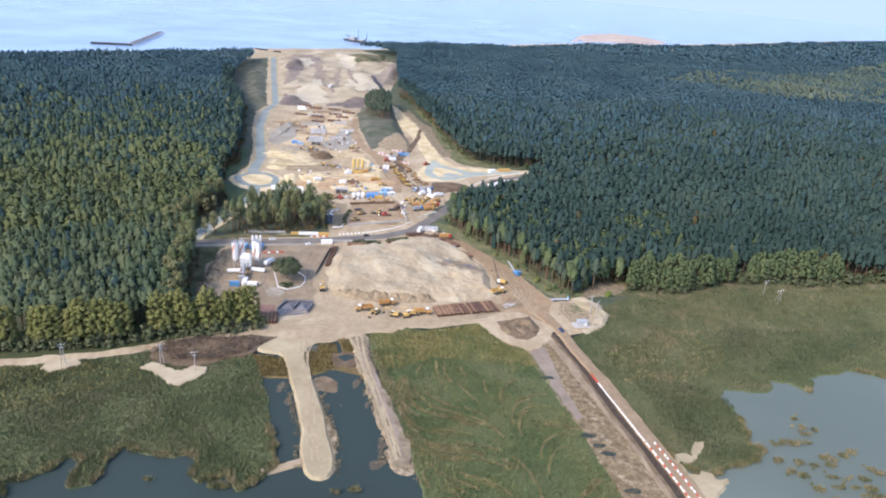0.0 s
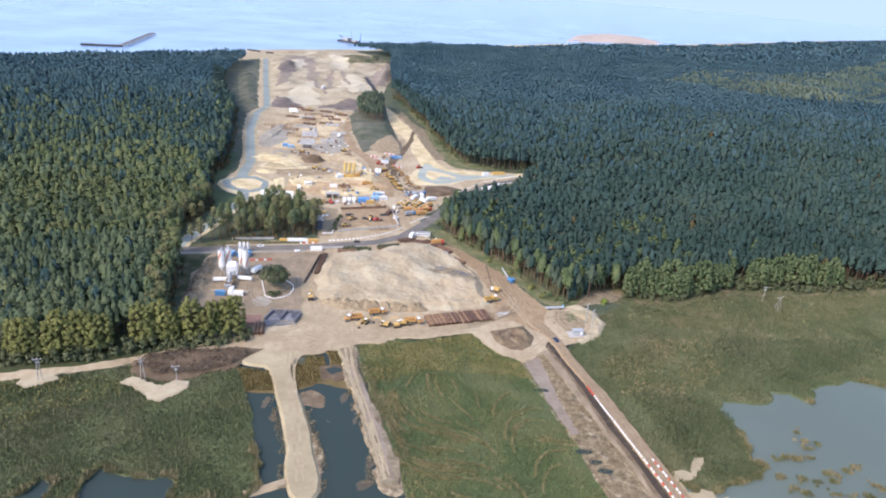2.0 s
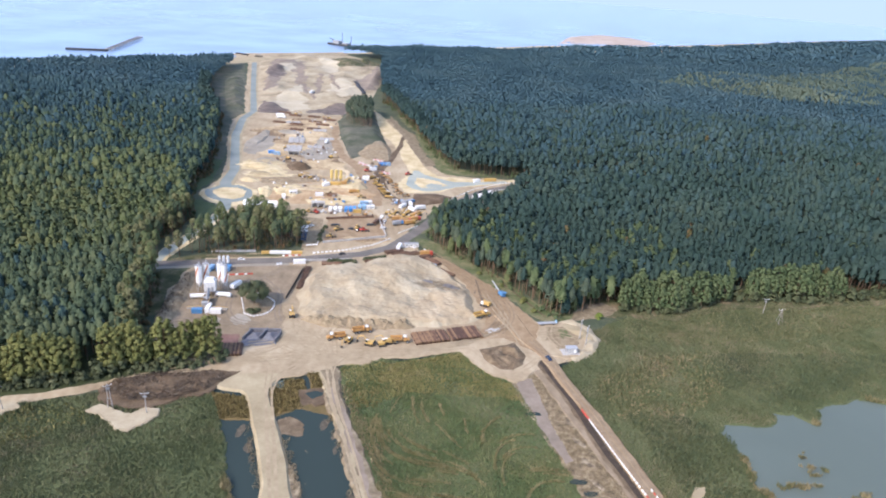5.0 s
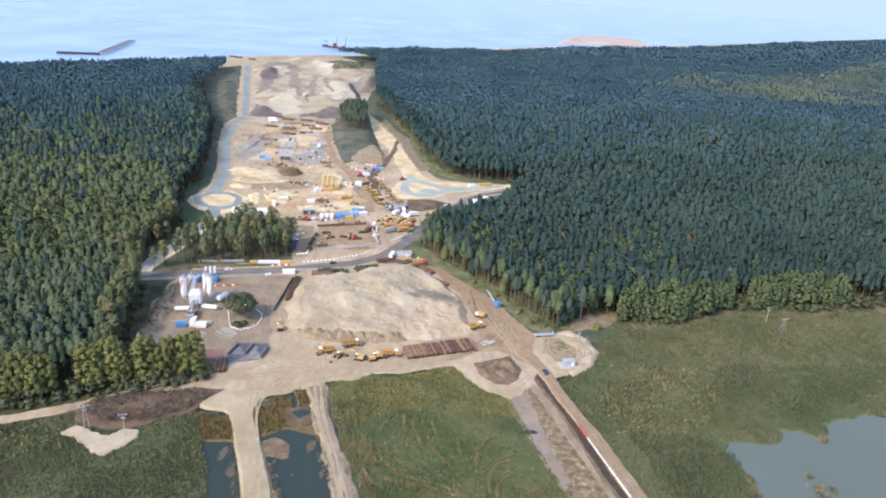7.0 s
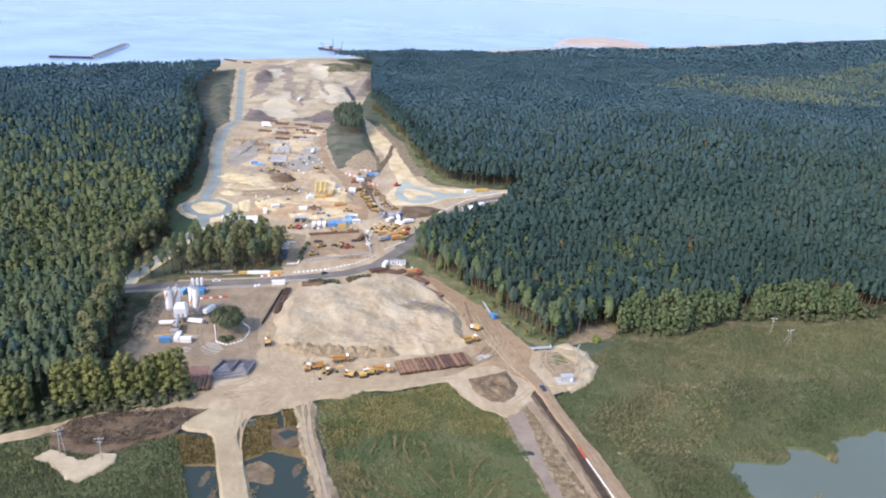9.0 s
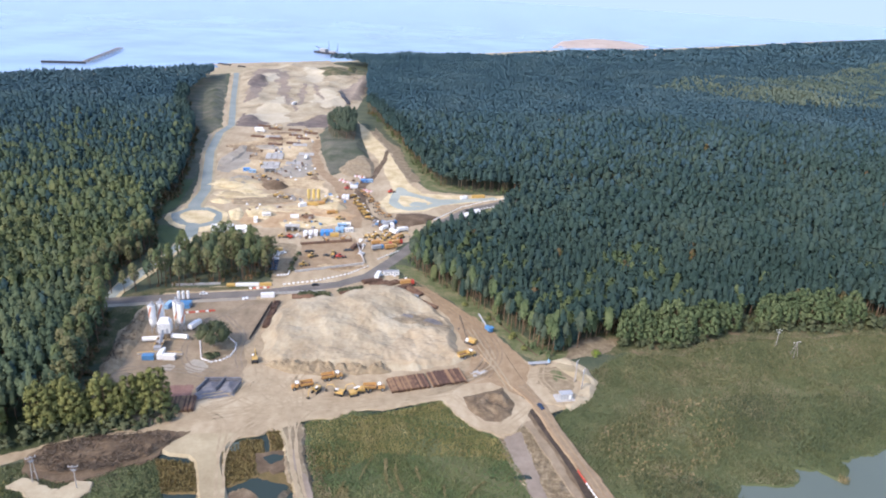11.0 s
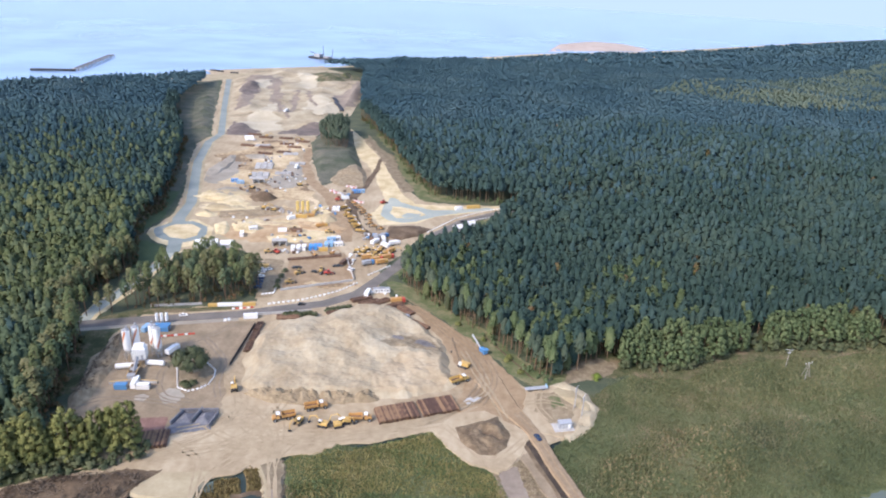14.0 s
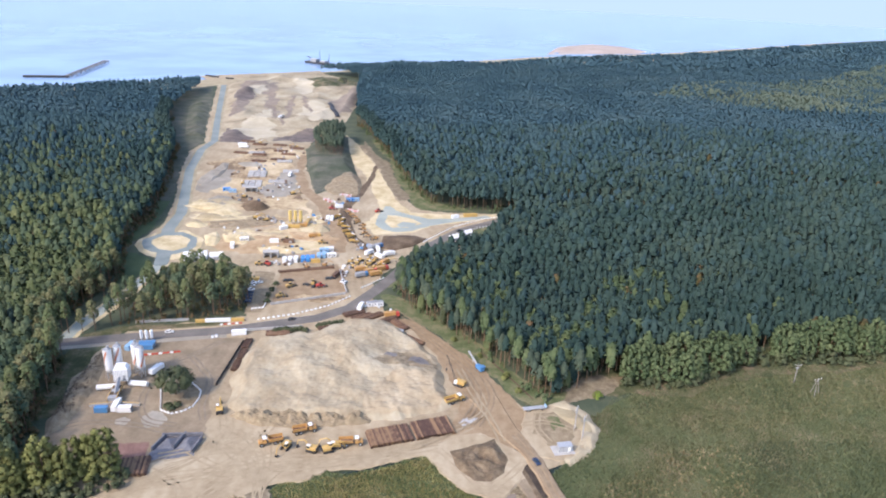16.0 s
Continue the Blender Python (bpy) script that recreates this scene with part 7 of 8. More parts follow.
def dark_fence():
    r = thing("plank_wall", "long dark plank wall beside the stacked piles", "wall")
    for k in range(26):
        bm = bmesh.new()
        block(bm, (0, 0.8 + 1.6 * k, 0.8), (0.14, 1.56, 1.6 + 0.1 * (k % 3)))
        part("board", bm, DARK, r)
    return r


wallp = dark_fence()
wallp.matrix_world = pose(-72, 376, ground_z(-72, 377), 0, 0, -3)


# ---- barriers ----
def barrier_block(colour, word, group):
    bm = bmesh.new()
    block(bm, (0, 0, 0.14), (1.5, 0.62, 0.28))
    block(bm, (0, 0, 0.54), (1.5, 0.46, 0.54), 0, 0, 0, (1.0, 0.5))
    me = bpy.data.meshes.new("barrier_block")
    bm.to_mesh(me)
    bm.free()
    me.materials.append(colour)
    return me


BAR_W, BAR_R = barrier_block(WHITE, "", ""), barrier_block(RED, "", "")


def barrier_line(line, spacing, group, pattern=(0, 1), z=None, size=1.0):
    d, k = 0.0, 0
    for (xa, ya), (xb, yb) in zip(line, line[1:]):
        L = math.hypot(xb - xa, yb - ya)
        while d < L:
            s = d / L
            x, y = xa + (xb - xa) * s, ya + (yb - ya) * s
            red = pattern[k % len(pattern)]
            ob = tagged(new("barrier_block", BAR_R if red else BAR_W), ("red" if red else "white") + " plastic barrier block standing in a row", "barrier", group)
            ob.matrix_world = pose(x, y, ground_z(x, y) if z is None else z, 0, 0, math.degrees(math.atan2(yb - ya, xb - xa)) + rng.uniform(-4, 4)) @ Matrix.Scale(size, 4)
            d += spacing
            k += 1
        d -= L


barrier_line([(-92.7, 381.3), (-95.5, 379), (-96.5, 374.6), (-92.9, 364.7), (-90, 356.1), (-84.5, 353.5), (-80.1, 355.8), (-77.2, 359.5), (-76.4, 365.5), (-77.4, 371.6), (-83.6, 378), (-89, 380.8)], 1.9, "barriers round the oak", (0,), None, 0.85)
barrier_line([(-68, 441.5), (-50, 448.5), (-33, 460), (-22, 473)], 2.7, "barriers along the road", (0,))
barrier_line([(-16, 486), (-4, 501)], 2.7, "barriers along the road", (0,))
barrier_line([(20, 566), (41, 598), (64, 618), (87, 630), (120, 646)], 2.9, "barriers along the road", (0,))
barrier_line([(45, 584), (60, 598), (80, 610)], 2.9, "barriers along the road", (0,))
barrier_line([(-86, 434), (-76, 436.5)], 2.0, "barriers along the road", (0, 1))
barrier_line([(79.6, 278.5), (88.9, 246), (91.5, 237)], 1.9, "barriers along the causeway", (0,), 0.55, 0.8)
barrier_line([(91.8, 236), (94.4, 227), (99.2, 208.5), (109, 172)], 1.75, "barriers along the causeway", (0, 0, 1), 0.55, 0.8)
barrier_line([(95.4, 236.5), (98.3, 226.9), (103.4, 208.5), (112, 178)], 1.9, "barriers along the causeway", (0, 1, 0, 1, 0), 0.55, 0.75)
barrier_line([(-74.4, 453.7), (-68.8, 455.5), (-68.6, 464.5)], 1.9, "barriers at the yard gate", (0,))
barrier_line([(-115, 400.5), (-98, 405)], 1.7, "barriers on the plant yard", (1, 1, 0))
for bx, by in ((-64, 655), (-60, 650), (-52, 669), (-47, 667), (-37, 627), (-42, 630)):
    for k in range(9):
        ob = tagged(new("barrier_block", BAR_R if k % 2 else BAR_W), "spare plastic barrier block piled on the site", "barrier", "spare barriers")
        ob.matrix_world = pose(bx + (k % 3) * 1.7, by + (k // 3) * 1.3, ground_z(bx, by), 0, 0, 10 * (k % 4))

# tarpaulined red netting at the causeway
one_red = thing("red_fence_panel", "red plastic fence panel on the causeway", "fence")
for k in range(4):
    one("panel", one_red, RED, ((0, 0.9 + 1.8 * k, 0.6), (0.12, 1.75, 1.0)), ((0, 0.3 + 1.8 * k, 0.1), (0.5, 0.2, 0.2)))
one_red.matrix_world = pose(77.4, 285.5, 0.55, 0, 0, -164)


# ---- poles ----
def power_pole(word, h=11.0, twin=True):
    r = thing("power_pole", word, "power pole", "power poles")
    for s in ((-1, 1) if twin else (0,)):
        bm = bmesh.new()
        limb(bm, (s * 0.9, 0, -0.3), (s * 0.25, 0, h), 0.2, 0.14, 8)
        part("leg", bm, TIMBER, r)
    arm = one("crossarm", r, GALV, ((0, 0, h - 0.6), (3.4, 0.16, 0.18)))
    for x in (-1.5, 0, 1.5):
        bm = bmesh.new()
        limb(bm, (x, 0, h - 0.5), (x, 0, h + 0.1), 0.09, 0.07, 6)
        part("insulator", bm, WHITE, arm)
    one("switch_box", r, GREY, ((0.0, 0.1, h - 2.2), (1.4, 0.5, 0.5)), ((0, -0.25, h - 1.6), (2.2, 0.12, 0.12)))
    if twin:
        one("brace", r, GALV, ((0, 0, h * 0.4), (1.25, 0.1, 0.14)))
    return r


many(lambda: power_pole("grey twin-leg power pole standing in sand"), [(-164, 264, 20), (-122, 269.5, 35), (88, 350, 60), (90, 343.5, 60)])
many(lambda: power_pole("grey single power pole with crossarm", 10.0, False), [(-106, 267, 10), (204, 393, 0, 0.0)])


def tripod_pole():
    r = thing("tripod_pole", "pale three-legged pole standing in the reeds", "power pole")
    for k in range(3):
        bm = bmesh.new()
        limb(bm, (2.2 * math.cos(2.1 * k), 2.2 * math.sin(2.1 * k), -0.6), (0.2 * math.cos(2.1 * k), 0.2 * math.sin(2.1 * k), 8.2), 0.14, 0.1, 6)
        part("leg", bm, TIMBER, r)
    one("crossarm", r, TIMBER, ((0, 0, 8.2), (4.4, 0.15, 0.15), 20))
    for x in (-2, 0, 2):
        bm = bmesh.new()
        limb(bm, (x * 0.94, x * 0.34, 8.3), (x * 0.94, x * 0.34, 8.9), 0.2, 0.14, 6)
        part("insulator", bm, WHITE, r)
    return r


tp = tripod_pole()
tp.matrix_world = pose(209, 383, -0.4)

# transformer box and trailer on the sand pad
def transformer_box():
    r = thing("transformer_box", "grey steel transformer box on a concrete slab", "transformer")
    one("slab", r, CONCRETE, ((0, 0, 0.05), (9.0, 6.0, 0.3)))
    body = one("body", r, GREY, ((0.6, 0, 1.5), (5.6, 3.0, 2.6), 0, 0, 0.05))
    one("roof", r, GALV, ((0.6, 0, 2.86), (5.9, 3.3, 0.16), 0, 0, 0.04))
    for k in range(3):
        one("door", body, WHITE if k == 2 else GALV, ((-1.1 + 1.6 * k, -1.53, 1.4), (1.3, 0.08, 2.1)))
    return r


tb = transformer_box()
tb.matrix_world = pose(80.5, 335.5, ground_z(80.5, 335.5), 0, 0, 10)
trailer = thing("flat_trailer", "long pale flat trailer parked on the pad", "trailer")
one("deck", trailer, GALV, ((0, 0, 1.0), (10.5, 2.3, 0.25), 0, 0, 0.03))
one("headboard", trailer, PALE_BLUE, ((5.2, 0, 1.6), (0.15, 2.3, 1.2)))
for x in (-3.6, -2.4, 3.4):
    for y in (-0.95, 0.95):
        wheel(trailer, x, y, 0.48, 0.35)
trailer.matrix_world = pose(72.5, 363.5, ground_z(72.5, 363.5), 0, 0, 12)
one_slab = thing("concrete_slab", "pale broken concrete slabs beside the haul track", "slab")
for k in range(5):
    one("slab", one_slab, CONCRETE, ((k * 1.4, 0.6 * (k % 2), 0.2 + 0.12 * (k % 3)), (1.8, 3.6, 0.25), 15 * k))
one_slab.matrix_world = pose(40, 352, ground_z(40, 352), 0, 0, 30)
sheet("ground_pad_grass", [(71, 360), (84, 363), (90, 352), (86, 342), (78, 338), (70, 346)], 0.37, DAMP, 1.8, 2, 0.03, "damp rutted earth on the raised pad", "ground")
sheet("ground_pad_turf", [(76, 357), (82, 359), (86, 352), (80, 348)], 0.385, VERGE_GRASS, 1.8, 1.5, 0.03, "thin grass growing on the raised pad", "verge")
heap("sand_bank", [(80, 368.5), (88, 371), (96, 361), (99, 351), (94, 338), (83, 327), (80, 329), (87, 337), (92, 350), (88, 361)], [(88, 367, 1.0, 5), (95, 354, 1.3, 6), (94, 343, 1.1, 5), (86, 332, 1.0, 5)], WHITE_SAND, "pale sand rim pushed up round the pad", 0.25, 60, 0.9, "sand bank", freq=0.25)
heap("earth_mound", [(34.3, 333), (44.7, 338.3), (53, 341.5), (57.7, 328), (54.9, 320), (49.7, 315.7), (43, 316.7), (36, 325)], [(42, 326, 1.8, 6), (49, 333, 2.4, 6), (50, 323, 1.6, 5)], DAMP_BROWN, "low brown spoil heap inside the track loop", 0.15, 60, 1.3, "spoil heap", freq=0.2)
heap("brush_mound", [(-80, 299), (-90, 299), (-110, 296.5), (-128, 290), (-129, 278), (-118, 274), (-104, 275), (-88, 285)], [(-90, 293, 0.9, 8), (-102, 288, 1.3, 8), (-115, 284, 1.4, 8)], BROWN_EARTH, "dark heap of roots and churned peat", 0.14, 70, 1.0, "brush heap")
heap("sand_spoil", [(86, 369), (97, 353), (94, 345), (88, 352), (80, 364)], [(91, 355, 1.6, 7)], PALE_SAND, "pale sand bank at the corner of the pad", 0.3, 40, 0.3, "sand bank")

# ---- roadside pipes, fences and walls ----
pipe_tank = thing("tank_trailer", "long yellow and white barrier units beside the road", "road barrier")
one("yellow_end", pipe_tank, YELLOW, ((-10, 0, 0.9), (5, 1.4, 1.8), 0, 0, 0.1))
one("yellow_end", pipe_tank, YELLOW, ((9.5, 0, 0.9), (7, 1.4, 1.8), 0, 0, 0.1))
one("white_body", pipe_tank, WHITE, ((-0.8, 0, 0.95), (13.2, 1.5, 1.9), 0, 0, 0.1))
pipe_tank.matrix_world = pose(-88, 437.8, ground_z(-88, 437.8), 0, 0, 8)


def yard_wall(L, word):
    r = thing("block_wall", word, "wall", "yard walls")
    for k in range(int(L / 2.0)):
        bm = bmesh.new()
        block(bm, (1.0 + 2.0 * k, 0, 0.7), (1.94, 0.5, 1.5), 0, 0, 0.03)
        part("block", bm, CONCRETE, r)
    return r


many(lambda: yard_wall(44, "pale concrete block wall along the machine yard"), [(-65.5, 459.5, 22.5)])
many(lambda: yard_wall(30, "pale concrete block wall beside the machine yard"), [(-24.5, 478, 104)])
many(lambda: yard_wall(34, "pale concrete block wall by the public road"), [(-76, 426.8, 12)])
# brown earth bank between turning area and machine rows
heap("earth_bank", [(-12, 553), (-8, 575), (14, 578), (24, 572), (12, 556), (0, 548)], [(4, 565, 2.5, 14)], BROWN_EARTH, "brown earth bank between road and machines", 0.1, 40, 0.6, "earth bank")

heap("earth_bank", [(-136, 402), (-131.5, 404), (-126, 380), (-124, 362), (-124, 344), (-129, 336), (-133, 345), (-135, 365), (-136, 384)], [(-132, 396, 1.6, 8), (-130, 380, 2.0, 9), (-129, 364, 1.7, 8), (-128, 348, 1.5, 8)], DAMP, "churned brown earth bank under the pines", 0.1, 60, 0.8, "earth bank", freq=0.25)


def panel_fence(n, word):
    r = thing("panel_fence", word, "fence", "fences by the grove")
    for k in range(n):
        one("panel", r, (CONCRETE, GALV)[k % 2], ((1.5 + 3.0 * k, 0.1 * (k % 3), 0.85), (2.9, 0.12, 1.5)))
        one("foot", r, CONCRETE, ((3.0 * k, 0.1 * (k % 3), 0.12), (0.3, 0.8, 0.24)))
    return r


many(lambda: panel_fence(9, "faded grey site fence panels under the pines"), [(-131, 433.2, 10)])

# ---- buildings of the site ----
def portal():
    r = thing("concrete_abutment", "white concrete abutment block with two openings", "abutment")
    one("slab", r, CONCRETE, ((0, 0, 3.9), (10, 4.6, 0.7), 0, 0, 0.04))
    for x in (-4.5, 0, 4.5):
        one("pier", r, CONCRETE, ((x, 0, 1.75), (0.9, 4.4, 3.7), 0, 0, 0.03))
    one("back_wall", r, CONCRETE, ((0, 2.0, 1.75), (9.8, 0.4, 3.6)))
    return r


many(portal, [(-80.5, 530, 5), (-128, 672, 8)])


def hall(L, W, H, word):
    r = thing("storage_hall", word, "hall", "site halls")
    one("wall", r, WHITE, ((0, 0, H / 2), (L, W, H), 0, 0, 0.05))
    bm = bmesh.new()
    vs = [bm.verts.new(v) for v in ((-L / 2 - 0.3, -W / 2 - 0.3, H), (L / 2 + 0.3, -W / 2 - 0.3, H), (L / 2 + 0.3, W / 2 + 0.3, H), (-L / 2 - 0.3, W / 2 + 0.3, H), (-L / 2 - 0.3, 0, H + 2), (L / 2 + 0.3, 0, H + 2))]
    for f in ((0, 1, 5, 4), (2, 3, 4, 5), (1, 2, 5), (3, 0, 4), (3, 2, 1, 0)):
        bm.faces.new([vs[i] for i in f])
    part("roof", bm, WHITE, r)
    one("gate", r, GREY, ((0, -W / 2 - 0.03, H * 0.42), (3.6, 0.1, H * 0.8)))
    return r


many(lambda: hall(14, 11, 4.0, "white storage hall with a shallow roof"), [(-127, 521, 12)])
many(lambda: hall(8, 5, 2.8, "small white shed beside the pines"), [(-114.5, 524, 12), (51, 581, 40), (43, 572, 30), (-175, 826, 10)])
shelter = thing("bike_shelter", "dark blue flat-roofed shelter by the car park", "shelter")
one("roof", shelter, NAVY, ((0, 0, 2.9), (8.0, 5.0, 0.3), 0, 0, 0.05))
for x in (-3.6, 0, 3.6):
    for y in (-2.2, 2.2):
        one("post", shelter, GREY, ((x, y, 1.4), (0.18, 0.18, 2.9)))
shelter.matrix_world = pose(-92, 495, ground_z(-92, 495), 0, 0, 5)

many(lambda: cabin(WHITE, "white office cabin in a row", "office cabins"), [(-70, 522, 95), (-66.5, 523, 95), (-63, 524, 95), (-41, 533, 20), (-44, 543, 15), (-105, 557, 20), (-110, 545, 100)])
many(lambda: cabin(BRIGHT_BLUE, "bright blue office cabin in a row", "office cabins"), [(-58.5, 525, 95), (-55.5, 526, 95), (-52.5, 526.5, 95), (-149, 672, 10), (-42, 654, 12)])
many(lambda: cabin(PALE_BLUE, "pale blue office cabin in a row", "office cabins"), [(-49, 531, 95), (-46, 533, 95), (-47, 541, 5), (-143, 668, 5), (-38, 655, 15)])
many(lambda: container(YELLOW, "yellow container beside the cabins"), [(-50, 523, 10), (-82, 491, 5)])
many(lambda: container(RUST, "rusty brown container on the site", 7.5), [(-74, 557, 5), (-34, 501.5, 75)])
many(lambda: container(WHITE, "white container near the steel stock", 6.1, "far containers"), [(-84, 556, 10), (-51, 607, 90), (-54, 607, 90), (-49, 636, 20), (-83, 583, 40), (44, 620, 30)])


SILO_YELLOW = paint("silo_yellow", (0.62, 0.46, 0.16), dirt=0.25)


def yellow_silo():
    r = thing("yellow_silo", "tall yellow mortar silo on a steel frame", "silo", "yellow silos")
    bm = bmesh.new()
    limb(bm, (0, 0, 3.6), (0, 0, 10.8), 1.25, 1.25, 14)
    limb(bm, (0, 0, 1.6), (0, 0, 3.6), 0.4, 1.25, 14)
    part("shell", bm, SILO_YELLOW, r)
    for k in range(4):
        bm = bmesh.new()
        a0 = math.pi / 4 + k * math.pi / 2
        limb(bm, (1.4 * math.cos(a0), 1.4 * math.sin(a0), -0.1), (1.4 * math.cos(a0), 1.4 * math.sin(a0), 4.0), 0.14, 0.14, 5)
        part("leg", bm, GREY, r)
    return r


many(yellow_silo, [(-80, 594, 0), (-76.2, 594.5, 0), (-72.4, 595, 0)])
many(lambda: container(YELLOW, "yellow batching unit below the silos", 9.0, "batching units"), [(-76, 587, 5), (-67.5, 598, 80)])
many(lambda: container(YELLOW, "long yellow container beside the road", 11.0, "road containers"), [(56, 625, 14)])
many(lambda: container(ORANGE, "orange batching unit below the silos", 6.0, "batching units"), [(-70, 590, 20)])

# low tipped banks and cuttings between the works
for mt, outline, h, word in (
        (PALE_GREY, [(-158.6, 645.7), (-152.5, 657.3), (-142.6, 655.9), (-134, 641), (-145, 631), (-154, 631)], 1.8, "pale grey tipped gravel bank"),
        (CREAM, [(-150, 622), (-137.8, 631), (-121, 614.6), (-128.5, 603), (-144, 603)], 1.6, "cream sand bank beside the cutting"),
        (DAMP, [(-140, 594), (-117, 601), (-100, 599), (-90, 593), (-111.7, 583), (-136, 581)], 0.7, "brown scraped strip between sand banks"),
        (CREAM, [(-123.7, 569), (-111.8, 576.5), (-99.8, 563.6), (-104, 550), (-117, 554)], 1.7, "cream sand heap beside the yard"),
        (CREAM, [(-135, 565.7), (-128.8, 572.5), (-122, 559), (-122, 546), (-129, 546)], 1.4, "cream sand heap by the roundabout"),
        (TAN, [(-78, 577), (-56, 579), (-40, 568), (-42, 557), (-72, 564)], 0.6, "orange-tan levelled bank of sand"),
        (CREAM, [(-64.5, 612), (-60.8, 618), (-55.3, 601), (-62.5, 596)], 1.5, "pale cone of tipped sand"),
        (CREAM, [(-94, 546), (-76, 549.5), (-60, 545), (-62, 538), (-88, 536)], 0.8, "pale sand bank behind the cabins")):
    cx, cy = sum(q[0] for q in outline) / len(outline), sum(q[1] for q in outline) / len(outline)
    spread = max(math.hypot(q[0] - cx, q[1] - cy) for q in outline)
    heap("sand_bank", outline, [(cx, cy, h, spread * 0.7), (cx - spread * 0.4, cy + 1, h * 0.8, spread * 0.35), (cx + spread * 0.4, cy - 1, h * 0.9, spread * 0.3)], mt, word, 0.3, 44, 1.1, "sand bank", freq=0.16)

# worked dunes toward the sea: one rolling sheet of dug sand
# greyer than the sand nearby: haze put into the dune colours
DUNE_SAND = surface("haze_grey_dune_sand", [(0.24, 0.19, 0.12), (0.326, 0.266, 0.172), (0.383, 0.318, 0.212), (0.433, 0.37, 0.256)], scale=0.03, bump=0.7, fine=0.3, span=0.14)
DUNE_PALE = surface("pale_dune_sand", [(0.4, 0.342, 0.237), (0.46, 0.398, 0.285), (0.52, 0.46, 0.339)], scale=0.05, bump=0.5, fine=0.4)
DUNE_DARK = surface("dark_purple_earth", [(0.10, 0.078, 0.066), (0.145, 0.116, 0.10), (0.20, 0.165, 0.14)], scale=0.1, bump=0.8, fine=0.6)
DUNE_REGIONS = [
    (DUNE_DARK, [(-257, 1095), (-265, 1163), (-246, 1157), (-226, 1101), (-238, 1058)]),
    (DUNE_DARK, [(-212, 870), (-213, 913), (-181, 875), (-171, 854), (-177, 801), (-186, 802), (-203, 835)]),
    (MUD, [(-230, 971), (-244, 1035), (-243, 1079), (-228, 1073), (-219, 1000)]),
    (MUD, [(-183, 1145), (-174, 1123), (-160, 1000), (-154, 937), (-160, 930), (-168, 1000)]),
    (DUNE_DARK, [(-152, 865), (-140, 891), (-108, 908), (-102, 865), (-126, 853)]),
    (MUD, [(-276, 1188), (-273, 1248), (-249, 1273), (-238, 1226), (-261, 1197)]),
    (MUD, [(-247, 1242), (-233, 1258), (-194, 1094), (-167, 951), (-187, 991)]),
    (DUNE_PALE, [(-212, 1295), (-187, 1302), (-151, 1152), (-171, 1143)]),
    (DUNE_PALE, [(-124, 976), (-131, 1041), (-113, 1044), (-98, 984)]),
    (DUNE_PALE, [(-262, 1197), (-238, 1226), (-223, 1136), (-236, 1138)]),
    (MUD, [(-122, 1087), (-110, 1163), (-95, 1241), (-84, 1150), (-84, 1037), (-99, 1002)]),
    (GRASS, [(-192, 1318), (-171, 1362), (-119, 1319), (-92, 1282), (-92, 1240), (-113, 1236), (-158, 1196)]),
    (DUNE_PALE, [(-217, 1325), (-191, 1332), (-158, 1196), (-183, 1190)]),
    (DUNE_PALE, [(-205, 900), (-200, 960), (-170, 940), (-150, 880), (-170, 860)]),
    (DUNE_PALE, [(-150, 1000), (-150, 1080), (-128, 1085), (-104, 1010), (-120, 960)]),
    (DUNE_PALE, [(-202, 988), (-192, 1037), (-162, 909), (-174, 885)]),
    (MUD, [(-163, 1134), (-136, 1032), (-138, 1015), (-167, 1124)]),
]


def relief(name, poly, peaks, material, label, nx, ny, amp, regions=()):
    px, py = [p[0] for p in poly], [p[1] for p in poly]
    X, Y = np.meshgrid(np.linspace(min(px), max(px), nx), np.linspace(min(py), max(py), ny))
    d = np.where(inside(X, Y, poly), edge_distance(X, Y, poly), -edge_distance(X, Y, poly))
    nz = np.array([noise.ridged_multi_fractal(Vector((x * 0.009, y * 0.006, 1.7)), 1.1, 2.1, 5, 0.9, 1.6) for x, y in zip(X.ravel(), Y.ravel())]).reshape(X.shape)
    Z = amp * np.clip(nz - 0.5, 0, 3) * np.clip((Y - 840) / 60, 0, 1)
    for x, y, h, rx, ry in peaks:
        Z = Z + h * np.exp(-((X - x) / rx) ** 2 - ((Y - y) / ry) ** 2)
    Z = Z * np.clip(d / 14, 0, 1) + 0.1
    Z = np.where(d < -1, -1.0, Z)
    DUNES.update(x=X[0], y=Y[:, 0], z=Z)
    V = np.stack([X, Y, Z], -1).reshape(-1, 3)
    a_ = (np.arange(ny - 1)[:, None] * nx + np.arange(nx - 1)[None, :]).ravel()
    T_ = np.concatenate([np.stack([a_, a_ + 1, a_ + nx + 1], -1), np.stack([a_, a_ + nx + 1, a_ + nx], -1)])
    T_ = T_[(V[T_][:, :, 2] > -0.9).all(1)]
    C = V[T_].mean(1)
    warp = np.array([tuple(noise.noise_vector(Vector((c[0] * 0.06, c[1] * 0.06, 0.5))) + 0.5 * noise.noise_vector(Vector((c[0] * 0.2, c[1] * 0.2, 4.5)))) for c in C])
    index = np.zeros(len(T_), int)
    mats = [material]
    for mt, outline in regions:
        if mt not in mats:
            mats.append(mt)
        index[inside(C[:, 0] + warp[:, 0] * 7, C[:, 1] + warp[:, 1] * 14, outline)] = mats.index(mt)
    return tagged(new(name, bulk_mesh(name, V, T_, mats, index)), label, "ground", kind="structure")


